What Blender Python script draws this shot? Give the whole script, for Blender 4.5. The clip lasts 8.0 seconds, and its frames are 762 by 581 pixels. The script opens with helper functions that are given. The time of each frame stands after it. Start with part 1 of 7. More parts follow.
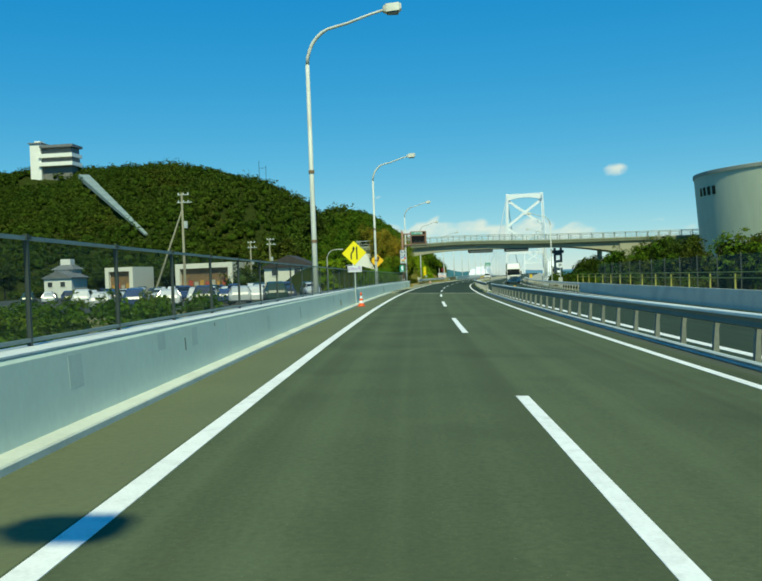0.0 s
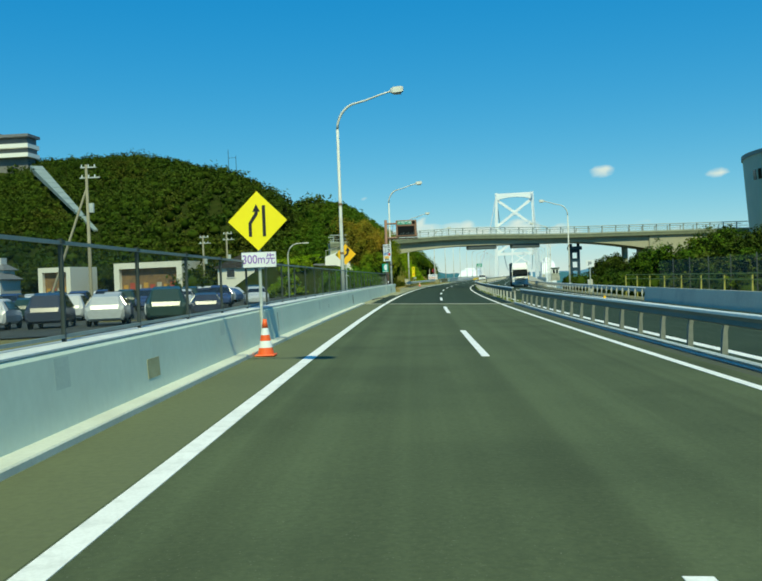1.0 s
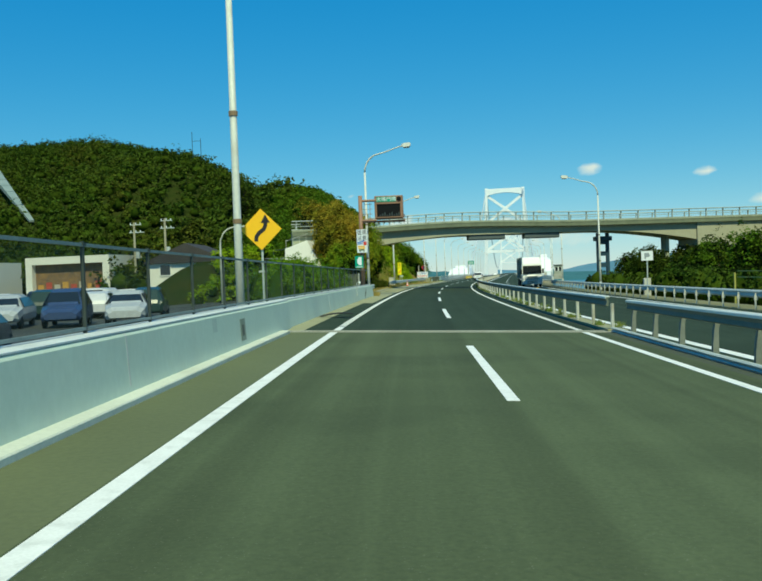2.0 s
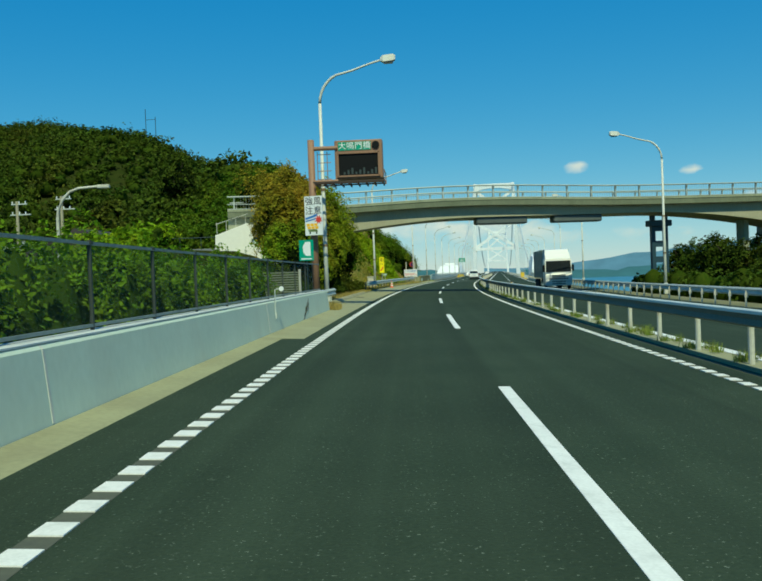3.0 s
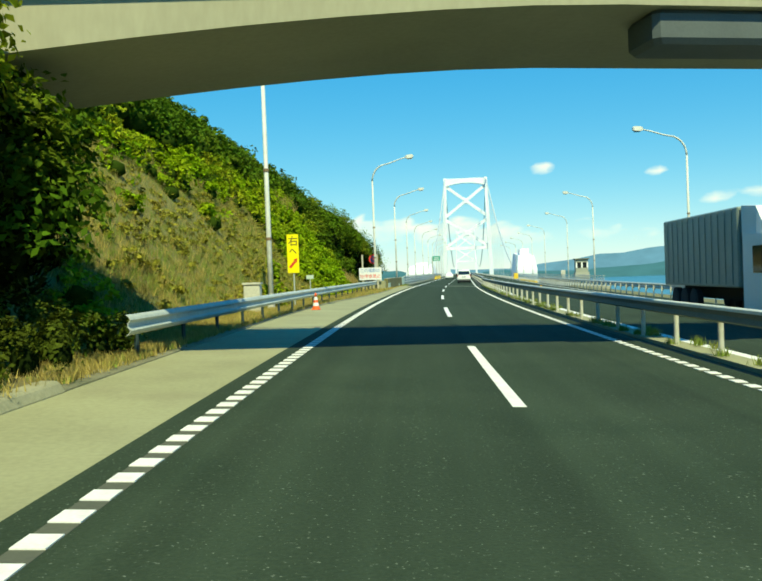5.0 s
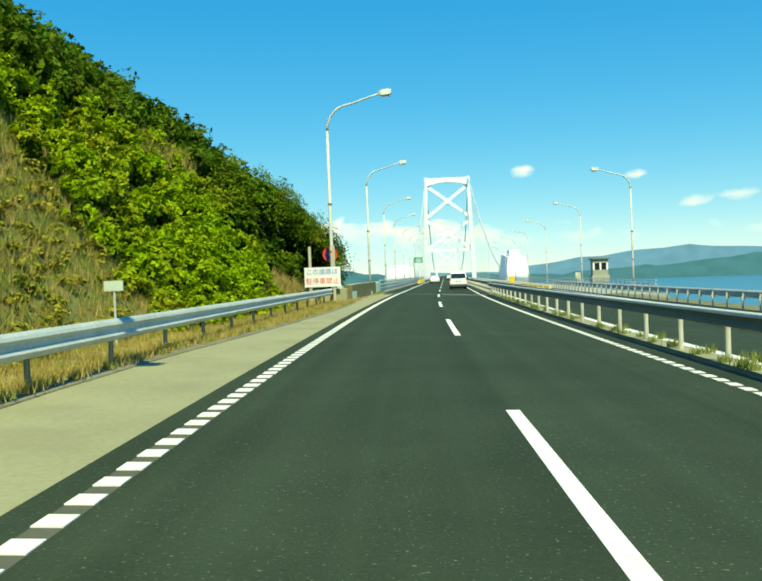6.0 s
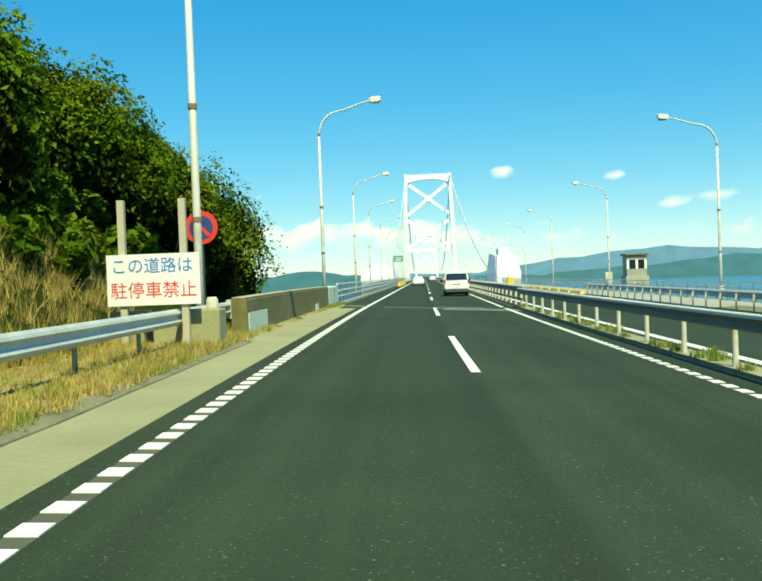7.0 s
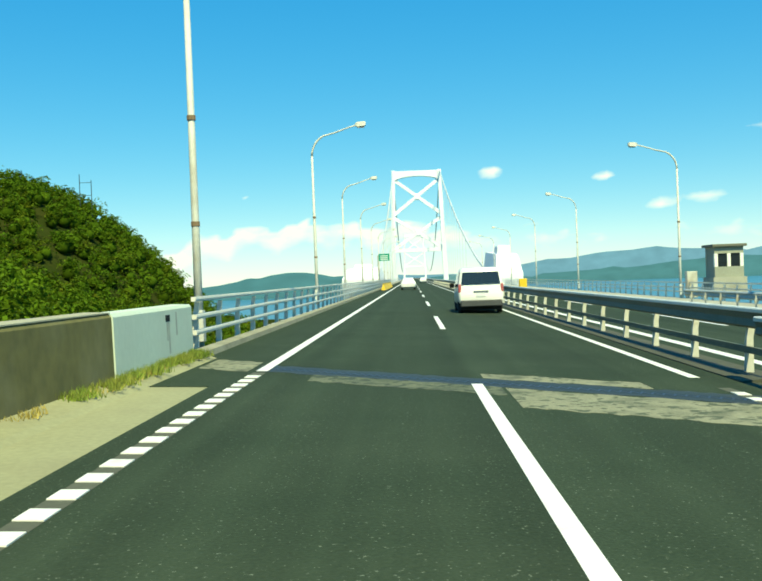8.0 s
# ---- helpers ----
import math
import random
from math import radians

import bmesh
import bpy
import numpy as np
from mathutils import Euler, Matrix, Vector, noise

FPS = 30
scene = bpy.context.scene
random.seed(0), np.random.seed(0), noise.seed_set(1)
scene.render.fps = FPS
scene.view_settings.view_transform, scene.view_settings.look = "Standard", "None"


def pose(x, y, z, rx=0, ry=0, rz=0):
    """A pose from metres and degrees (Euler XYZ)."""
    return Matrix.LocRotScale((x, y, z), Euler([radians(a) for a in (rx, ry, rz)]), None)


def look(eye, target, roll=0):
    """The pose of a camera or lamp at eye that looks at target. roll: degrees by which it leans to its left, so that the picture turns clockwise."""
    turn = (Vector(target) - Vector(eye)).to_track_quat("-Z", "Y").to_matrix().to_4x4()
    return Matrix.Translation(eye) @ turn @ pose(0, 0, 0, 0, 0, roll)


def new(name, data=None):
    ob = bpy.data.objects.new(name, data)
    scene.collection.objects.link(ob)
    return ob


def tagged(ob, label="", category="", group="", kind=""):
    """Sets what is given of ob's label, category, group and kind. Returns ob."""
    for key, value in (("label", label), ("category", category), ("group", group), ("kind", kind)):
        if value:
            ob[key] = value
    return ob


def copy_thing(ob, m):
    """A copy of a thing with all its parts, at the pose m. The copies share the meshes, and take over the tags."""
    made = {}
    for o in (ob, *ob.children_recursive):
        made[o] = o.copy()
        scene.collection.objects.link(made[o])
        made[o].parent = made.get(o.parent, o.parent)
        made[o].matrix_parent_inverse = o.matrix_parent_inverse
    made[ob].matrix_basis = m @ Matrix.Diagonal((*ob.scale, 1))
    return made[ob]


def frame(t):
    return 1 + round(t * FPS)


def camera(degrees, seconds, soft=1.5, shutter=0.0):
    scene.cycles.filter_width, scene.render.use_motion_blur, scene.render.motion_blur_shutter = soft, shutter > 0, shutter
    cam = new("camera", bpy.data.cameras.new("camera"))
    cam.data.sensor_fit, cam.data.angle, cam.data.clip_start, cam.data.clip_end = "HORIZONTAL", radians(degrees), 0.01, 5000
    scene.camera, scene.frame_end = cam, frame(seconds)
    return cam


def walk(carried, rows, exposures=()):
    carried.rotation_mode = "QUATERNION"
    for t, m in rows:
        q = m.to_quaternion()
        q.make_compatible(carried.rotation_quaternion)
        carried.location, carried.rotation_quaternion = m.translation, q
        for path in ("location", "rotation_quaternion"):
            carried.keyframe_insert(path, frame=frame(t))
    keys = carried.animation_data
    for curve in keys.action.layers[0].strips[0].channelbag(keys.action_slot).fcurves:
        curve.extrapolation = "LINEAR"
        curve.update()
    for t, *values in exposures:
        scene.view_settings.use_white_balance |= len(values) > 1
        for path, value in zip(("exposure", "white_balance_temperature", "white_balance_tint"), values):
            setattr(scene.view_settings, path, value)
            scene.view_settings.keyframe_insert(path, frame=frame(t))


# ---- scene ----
cam = camera(47.7, 8.0, soft=1.9)
PATH = [
    (0, pose(0.00, 0.00, 1.52, 89.17, 2.15, -0.60)),
    (0.5, pose(0.58, 13.36, 1.52, 89.14, 2.15, -1.12)),
    (1, pose(1.23, 26.39, 1.52, 89.26, 2.15, -1.51)),
    (2.3, pose(3.64, 60.34, 1.52, 89.08, 2.15, -2.66)),
    (2.5, pose(4.03, 65.69, 1.52, 89.24, 2.15, -2.87)),
    (3, pose(5.14, 79.25, 1.52, 88.97, 2.15, -3.28)),
    (3.5, pose(6.39, 92.58, 1.52, 89.19, 2.15, -3.59)),
    (4, pose(7.75, 105.98, 1.52, 89.02, 2.15, -3.89)),
    (4.5, pose(9.06, 119.20, 1.52, 88.88, 2.15, -4.70)),
    (5.8, pose(13.62, 154.95, 1.52, 89.15, 2.15, -6.63)),
    (6, pose(14.44, 160.54, 1.52, 89.13, 2.15, -6.88)),
    (6.5, pose(16.64, 174.63, 1.52, 88.98, 2.15, -7.63)),
    (7, pose(18.92, 188.37, 1.52, 89.14, 2.15, -8.25)),
    (7.5, pose(21.49, 202.30, 1.52, 89.21, 2.15, -8.63)),
    (8, pose(24.05, 216.58, 1.52, 89.19, 2.15, -9.05)),
]
walk(cam, PATH, exposures=[(0, -0.12, 6500, -8), (1.2, -0.12, 6500, -8), (2.5, -0.14, 6450, -8), (3.0, -0.28, 6450, -8), (3.5, 0.12, 6550, -8), (4.5, 0.30, 6950, -8), (6, 0.36, 7350, -8), (8, 0.44, 7650, -8)])

# ---- world and sun ----
SUN = Vector((0.8, -9.4, 12.2)).normalized()
world = bpy.data.worlds.new("sky")
scene.world = world
world.use_nodes = True
wn = world.node_tree
sky = wn.nodes.new("ShaderNodeTexSky")
sky.sky_type = "NISHITA"
sky.sun_disc = False
sky.sun_elevation = math.asin(SUN.z)
sky.sun_rotation = math.atan2(SUN.x, SUN.y)
sky.air_density, sky.dust_density, sky.ozone_density, sky.altitude = 1.0, 0.0, 4.0, 1100.0
rich = wn.nodes.new("ShaderNodeHueSaturation")
rich.inputs["Saturation"].default_value = 1.36
hue = wn.nodes.new("ShaderNodeMix")
hue.data_type, hue.blend_type = "RGBA", "MULTIPLY"
hue.inputs["Factor"].default_value = 1.0
hue.inputs["B"].default_value = (0.72, 0.97, 0.92, 1)
wn.links.new(sky.outputs[0], rich.inputs["Color"])
wn.links.new(rich.outputs[0], hue.inputs["A"])
# the air near the horizon is less bright than the clear-air model makes it
split, join = wn.nodes.new("ShaderNodeSeparateColor"), wn.nodes.new("ShaderNodeCombineColor")
wn.links.new(hue.outputs["Result"], split.inputs[0])
for k, (power, gain) in enumerate(((0.85, 1.02), (0.60, 1.54), (0.35, 3.02))):
    bend, lift = wn.nodes.new("ShaderNodeMath"), wn.nodes.new("ShaderNodeMath")
    bend.operation, lift.operation = "POWER", "MULTIPLY"
    bend.inputs[1].default_value, lift.inputs[1].default_value = power, gain
    wn.links.new(split.outputs[k], bend.inputs[0])
    wn.links.new(bend.outputs[0], lift.inputs[0])
    wn.links.new(lift.outputs[0], join.inputs[k])
wn.links.new(join.outputs[0], wn.nodes["Background"].inputs[0])
wn.nodes["Background"].inputs[1].default_value = 0.14
sun = new("sun", bpy.data.lights.new("sun", "SUN"))
sun.data.energy, sun.data.angle, sun.data.color = 4.8, radians(0.6), (1.0, 0.94, 0.64)
sun.matrix_world = look(SUN * 100, (0, 0, 0))

# ---- the road's line: s metres along, u metres to the right of the lane dashes ----
KS, KH = [0, 60, 120, 180, 235], [2.36, 4.28, 6.34, 9.31, 11.11]
BANK = 0.035
SS = np.arange(-200, 2600, 1.0)
HH = np.radians(np.interp(SS, KS, KH))
MID = np.radians(np.interp(SS[:-1] + 0.5, KS, KH))
PX = np.concatenate([[0], np.cumsum(np.sin(MID))])
PY = np.concatenate([[0], np.cumsum(np.cos(MID))])
PX += 1.36 - PX[200]
PY += 0.70 - PY[200]


def at(s, u, z):
    """World point at height z."""
    x, y, h = np.interp(s, SS, PX), np.interp(s, SS, PY), np.interp(s, SS, HH)
    return Vector((x + u * math.cos(h), y - u * math.sin(h), z))


def on(s, u, h=0.0):
    """World point h above the banked road."""
    return at(s, u, h - BANK * u)


def turn(s):
    return -math.degrees(float(np.interp(s, SS, HH)))


def place(s, u, z, extra=0.0):
    """Pose whose y runs along the road."""
    p = at(s, u, z)
    return pose(p.x, p.y, p.z, 0, 0, turn(s) + extra)


# ---- materials ----
MATS = {}


def surf(name, c1, c2=None, scale=1.0, rough=0.8, bump=0.0, metal=0.0, fine=12.0, island=0.0, rand=0.0, spec=0.5, stain=None, stain_scale=0.3, stain_amt=0.5, stretch=(1, 1, 1), trans=0.0, speck=None, bands=0.0):
    if name in MATS:
        return MATS[name]
    m = bpy.data.materials.new(name)
    m.use_nodes = True
    n, l = m.node_tree.nodes, m.node_tree.links
    b = n["Principled BSDF"]
    b.inputs["Roughness"].default_value, b.inputs["Metallic"].default_value = rough, metal
    b.inputs["Specular IOR Level"].default_value = spec
    c2 = c2 or tuple(x * 0.8 for x in c1)
    g = n.new("ShaderNodeNewGeometry")
    mp = n.new("ShaderNodeMapping")
    mp.inputs["Scale"].default_value = stretch
    l.new(g.outputs["Position"], mp.inputs["Vector"])
    t1, t2 = n.new("ShaderNodeTexNoise"), n.new("ShaderNodeTexNoise")
    for t, sc, de in ((t1, scale, 4), (t2, scale * fine, 3)):
        t.inputs["Scale"].default_value, t.inputs["Detail"].default_value = sc, de
        l.new(mp.outputs[0], t.inputs["Vector"])
    mix = n.new("ShaderNodeMix")
    mix.data_type = "RGBA"
    mix.inputs["A"].default_value, mix.inputs["B"].default_value = (*c1, 1), (*c2, 1)
    add = n.new("ShaderNodeMath")
    add.operation = "ADD"
    half = n.new("ShaderNodeMapRange")
    half.inputs["From Min"].default_value, half.inputs["From Max"].default_value = 0.7, 1.3
    l.new(t1.outputs["Fac"], add.inputs[0])
    l.new(t2.outputs["Fac"], add.inputs[1])
    l.new(add.outputs[0], half.inputs["Value"])
    l.new(half.outputs[0], mix.inputs["Factor"])
    out = mix.outputs["Result"]
    if stain:
        t3 = n.new("ShaderNodeTexNoise")
        t3.inputs["Scale"].default_value, t3.inputs["Detail"].default_value = stain_scale, 6
        l.new(mp.outputs[0], t3.inputs["Vector"])
        r = n.new("ShaderNodeMapRange")
        r.inputs["From Min"].default_value, r.inputs["From Max"].default_value = 0.5, 0.72
        r.inputs["To Max"].default_value = stain_amt
        l.new(t3.outputs["Fac"], r.inputs["Value"])
        mx = n.new("ShaderNodeMix")
        mx.data_type = "RGBA"
        mx.inputs["B"].default_value = (*stain, 1)
        l.new(out, mx.inputs["A"])
        l.new(r.outputs[0], mx.inputs["Factor"])
        out = mx.outputs["Result"]
    if speck:
        color, scale_s, lo = speck
        t4 = n.new("ShaderNodeTexNoise")
        t4.inputs["Scale"].default_value, t4.inputs["Detail"].default_value = scale_s, 2
        l.new(g.outputs["Position"], t4.inputs["Vector"])
        r4 = n.new("ShaderNodeMapRange")
        r4.inputs["From Min"].default_value, r4.inputs["From Max"].default_value = lo, lo + 0.08
        l.new(t4.outputs["Fac"], r4.inputs["Value"])
        m4 = n.new("ShaderNodeMix")
        m4.data_type = "RGBA"
        m4.inputs["B"].default_value = (*color, 1)
        l.new(out, m4.inputs["A"])
        l.new(r4.outputs[0], m4.inputs["Factor"])
        out = m4.outputs["Result"]
    if bands:
        ac, w1 = n.new("ShaderNodeAttribute"), n.new("ShaderNodeTexNoise")
        ac.attribute_name = "across"
        w1.noise_dimensions = "1D"
        w1.inputs["Scale"].default_value, w1.inputs["Detail"].default_value = 1.6, 3
        l.new(ac.outputs["Fac"], w1.inputs["W"])
        r5 = n.new("ShaderNodeMapRange")
        r5.inputs["From Min"].default_value, r5.inputs["From Max"].default_value = 0.3, 0.7
        r5.inputs["To Min"].default_value, r5.inputs["To Max"].default_value = 1 - bands, 1 + bands
        l.new(w1.outputs["Fac"], r5.inputs["Value"])
        m5 = n.new("ShaderNodeVectorMath")
        m5.operation = "SCALE"
        l.new(out, m5.inputs[0])
        l.new(r5.outputs[0], m5.inputs["Scale"])
        out = m5.outputs[0]
    if island or rand:
        v = n.new("ShaderNodeMapRange")
        amt = island or rand
        v.inputs["To Min"].default_value, v.inputs["To Max"].default_value = 1 - amt, 1 + amt
        if island:
            l.new(g.outputs["Random Per Island"], v.inputs["Value"])
        else:
            o = n.new("ShaderNodeObjectInfo")
            l.new(o.outputs["Random"], v.inputs["Value"])
        mu = n.new("ShaderNodeVectorMath")
        mu.operation = "SCALE"
        l.new(out, mu.inputs[0])
        l.new(v.outputs[0], mu.inputs["Scale"])
        out = mu.outputs[0]
    l.new(out, b.inputs["Base Color"])
    if trans:
        b.inputs["Transmission Weight"].default_value = 0
        tr = n.new("ShaderNodeBsdfTranslucent")
        l.new(out, tr.inputs["Color"])
        ms = n.new("ShaderNodeMixShader")
        ms.inputs[0].default_value = trans
        l.new(b.outputs[0], ms.inputs[1])
        l.new(tr.outputs[0], ms.inputs[2])
        l.new(ms.outputs[0], n["Material Output"].inputs["Surface"])
    if bump:
        bp = n.new("ShaderNodeBump")
        bp.inputs["Strength"].default_value, bp.inputs["Distance"].default_value = bump, 0.02
        l.new(t2.outputs["Fac"], bp.inputs["Height"])
        l.new(bp.outputs[0], b.inputs["Normal"])
    MATS[name] = m
    return m


def see_through(name, color, cover):
    """A fine net or haze-free film: part surface, part clear."""
    m = bpy.data.materials.new(name)
    m.use_nodes = True
    n, l = m.node_tree.nodes, m.node_tree.links
    b = n["Principled BSDF"]
    b.inputs["Base Color"].default_value, b.inputs["Roughness"].default_value = (*color, 1), 0.7
    t, ms = n.new("ShaderNodeBsdfTransparent"), n.new("ShaderNodeMixShader")
    ms.inputs[0].default_value = cover
    l.new(t.outputs[0], ms.inputs[1])
    l.new(b.outputs[0], ms.inputs[2])
    l.new(ms.outputs[0], n["Material Output"].inputs["Surface"])
    return m


asphalt_old = surf("asphalt_old", (0.094, 0.115, 0.060), (0.066, 0.083, 0.045), 0.25, 0.9, 0.25, fine=90, spec=0.12, stain=(0.042, 0.054, 0.030), stain_scale=0.35, stain_amt=0.5, speck=((0.15, 0.16, 0.11), 60, 0.67), bands=0.16)
asphalt_new = surf("asphalt_new", (0.027, 0.042, 0.026), (0.043, 0.061, 0.039), 0.6, 0.9, 0.5, fine=60, spec=0.12, stain=(0.017, 0.027, 0.017), stain_scale=0.3, stain_amt=0.5, speck=((0.17, 0.20, 0.155), 38, 0.665), bands=0.16)
shoulder_old = surf("shoulder_old", (0.125, 0.142, 0.062), (0.098, 0.112, 0.050), 0.4, 0.9, 0.3, fine=40)
paint = surf("road_paint", (0.88, 0.87, 0.84), (0.74, 0.73, 0.70), 2.0, 0.6, 0.1, fine=20, stain=(0.25, 0.26, 0.22), stain_scale=6.0, stain_amt=0.25)
concrete = surf("concrete", (0.42, 0.41, 0.33), (0.32, 0.31, 0.25), 0.8, 0.9, 0.2, fine=25, stain=(0.20, 0.19, 0.14), stain_scale=0.8, stain_amt=0.4)
gutter_mat = surf("gutter_concrete", (0.335, 0.33, 0.19), (0.26, 0.255, 0.145), 0.5, 0.9, 0.2, fine=30, stain=(0.2, 0.18, 0.11), stain_scale=0.7, stain_amt=0.4)
wall_mat = surf("barrier_concrete", (0.58, 0.67, 0.57), (0.52, 0.61, 0.515), 0.5, 0.85, 0.06, fine=20, stain=(0.48, 0.50, 0.42), stain_scale=0.7, stain_amt=0.3, stretch=(1, 1, 0.7))
moss_wall = surf("mossy_concrete", (0.167, 0.151, 0.054), (0.103, 0.099, 0.037), 0.5, 0.95, 0.3, fine=12, stain=(0.25, 0.24, 0.15), stain_scale=0.6, stain_amt=0.5, stretch=(1, 1, 0.8))
galv = surf("galvanised_steel", (0.56, 0.60, 0.57), (0.42, 0.46, 0.44), 1.5, 0.6, 0.0, 0.1, fine=8, spec=0.3, stain=(0.34, 0.35, 0.30), stain_scale=0.8, stain_amt=0.4)
white_steel = surf("white_painted_steel", (0.60, 0.59, 0.51), (0.48, 0.475, 0.40), 1.0, 0.5, 0.0, 0.0, stain=(0.30, 0.25, 0.17), stain_scale=1.6, stain_amt=0.65)
tower_white = surf("tower_white", (0.85, 0.86, 0.88), (0.78, 0.8, 0.82), 0.05, 0.5)
brown_steel = surf("brown_steel", (0.30, 0.165, 0.10), (0.24, 0.13, 0.08), 1.0, 0.6)
dark_steel = surf("dark_green_steel", (0.03, 0.055, 0.06), (0.02, 0.04, 0.045), 1.0, 0.5)
black_mat = surf("black_panel", (0.008, 0.009, 0.010), None, 1.0, 0.6, spec=0.12)
rubber = surf("rubber", (0.02, 0.02, 0.02), None, 3.0, 0.9)
white_paint = surf("white_car_paint", (0.82, 0.82, 0.80), (0.8, 0.8, 0.78), 0.5, 0.25)
yellow_sign = surf("yellow_sign", (0.95, 0.80, 0.01), (0.92, 0.76, 0.01), 1.0, 0.45)
amber_sign = surf("amber_sign", (0.95, 0.53, 0.01), (0.9, 0.49, 0.01), 1.0, 0.45)
white_sign = surf("white_sign", (0.80, 0.82, 0.84), (0.74, 0.76, 0.78), 1.0, 0.5)
green_sign = surf("green_sign", (0.01, 0.32, 0.20), (0.01, 0.28, 0.18), 1.0, 0.45)
sign_black = surf("sign_black", (0.015, 0.015, 0.018), None, 1.0, 0.5)
blue_ink = surf("blue_ink", (0.03, 0.20, 0.62), None, 1.0, 0.5)
red_ink = surf("red_ink", (0.75, 0.05, 0.03), None, 1.0, 0.5)
violet_ink = surf("violet_ink", (0.28, 0.12, 0.55), None, 1.0, 0.5)
orange_cone = surf("orange_plastic", (0.85, 0.13, 0.02), (0.75, 0.10, 0.02), 3.0, 0.5)
op_concrete = surf("overpass_concrete", (0.34, 0.36, 0.25), (0.26, 0.28, 0.19), 0.6, 0.9, 0.15, fine=15, stain=(0.15, 0.16, 0.11), stain_scale=0.8, stain_amt=0.5, stretch=(1, 1, 0.3))
op_edge = surf("edge_beam_concrete", (0.19, 0.21, 0.14), (0.13, 0.15, 0.10), 0.6, 0.9, 0.2, fine=15, stain=(0.11, 0.13, 0.08), stain_scale=1.2, stain_amt=0.6, stretch=(1, 1, 0.3))
kerb_pale = surf("kerb_pale", (0.62, 0.64, 0.55), (0.52, 0.54, 0.46), 0.8, 0.9, 0.2, fine=25, stain=(0.34, 0.33, 0.25), stain_scale=0.9, stain_amt=0.35)
op_soffit = surf("overpass_haunch", (0.40, 0.385, 0.275), (0.34, 0.325, 0.23), 0.6, 0.9, 0.1, fine=15, stain=(0.34, 0.32, 0.23), stain_scale=0.7, stain_amt=0.4, stretch=(1, 1, 0.3))
leaf_dark = surf("leaf_dark", (0.055, 0.125, 0.008), (0.105, 0.170, 0.012), 0.25, 0.7, 0, fine=6, island=0.4, spec=0.05, trans=0.3, stain=(0.17, 0.13, 0.015), stain_scale=0.3, stain_amt=0.45)
leaf_mid = surf("leaf_mid", (0.075, 0.160, 0.009), (0.150, 0.215, 0.013), 0.3, 0.7, 0, fine=6, island=0.4, spec=0.05, trans=0.3, stain=(0.24, 0.19, 0.02), stain_scale=0.4, stain_amt=0.45)
leaf_hedge = surf("leaf_hedge", (0.10, 0.215, 0.010), (0.175, 0.275, 0.014), 0.3, 0.7, 0, fine=6, island=0.4, spec=0.05, trans=0.3)
leaf_bank = surf("leaf_bank", (0.14, 0.245, 0.014), (0.31, 0.33, 0.022), 0.35, 0.7, 0, fine=6, island=0.4, spec=0.05, trans=0.42, stain=(0.38, 0.21, 0.03), stain_scale=0.6, stain_amt=0.6)
# dark fill for bushes, their inner shade put into the colour
slope_shade_core = surf("slope_shade_core", (0.020, 0.042, 0.005), (0.036, 0.056, 0.008), 1.5, 1.0, 1.0, fine=10, spec=0.0)
leaf_olive = surf("leaf_olive", (0.22, 0.24, 0.03), (0.34, 0.29, 0.045), 0.5, 0.8, 0, fine=6, island=0.4, spec=0.05, trans=0.25)
leaf_green = surf("leaf_green", (0.19, 0.340, 0.010), (0.32, 0.40, 0.016), 0.18, 0.7, 0, fine=5, island=0.4, spec=0.05, trans=0.35, stain=(0.34, 0.27, 0.03), stain_scale=0.25, stain_amt=0.6)
leaf_autumn = surf("leaf_autumn", (0.22, 0.235, 0.020), (0.40, 0.26, 0.030), 0.35, 0.7, 0, fine=5, island=0.4, spec=0.05, trans=0.4)
leaf_forest = surf("leaf_forest", (0.034, 0.072, 0.007), (0.066, 0.090, 0.010), 0.06, 0.7, 0, fine=6, island=0.4, spec=0.05, trans=0.15, stain=(0.14, 0.095, 0.014), stain_scale=0.045, stain_amt=0.5)
# dark fill under leaves: shade within the woods put into base colour
shade_core = surf("woods_shade_core", (0.022, 0.046, 0.005), (0.042, 0.058, 0.007), 0.6, 1.0, 1.0, fine=8, island=0.3, spec=0.0)
cape_shade_core = surf("cape_canopy", (0.028, 0.060, 0.005), (0.050, 0.078, 0.007), 0.6, 0.9, 1.0, fine=8, island=0.45, spec=0.0)
hedge_shade_core = surf("hedge_shade_core", (0.025, 0.055, 0.005), (0.04, 0.07, 0.007), 3.0, 0.9, 1.0, fine=8, spec=0.0)
# near-black for crown shade painted inside trees, also for dark stems
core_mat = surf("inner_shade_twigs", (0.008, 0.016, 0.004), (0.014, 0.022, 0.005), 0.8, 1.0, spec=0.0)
bark = surf("bark", (0.12, 0.09, 0.055), (0.07, 0.055, 0.035), 4.0, 0.95, 0.4)
straw = surf("dry_grass", (0.48, 0.36, 0.11), (0.30, 0.26, 0.065), 0.7, 0.9, 0, fine=8, island=0.4, trans=0.2)
weed = surf("green_weed", (0.17, 0.26, 0.035), (0.26, 0.27, 0.055), 0.8, 0.9, 0, fine=8, island=0.4, trans=0.2)
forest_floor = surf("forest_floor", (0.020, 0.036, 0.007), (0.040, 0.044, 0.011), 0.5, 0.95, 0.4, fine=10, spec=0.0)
soil = surf("soil", (0.21, 0.175, 0.052), (0.125, 0.138, 0.034), 0.12, 0.95, 0.3, fine=14)
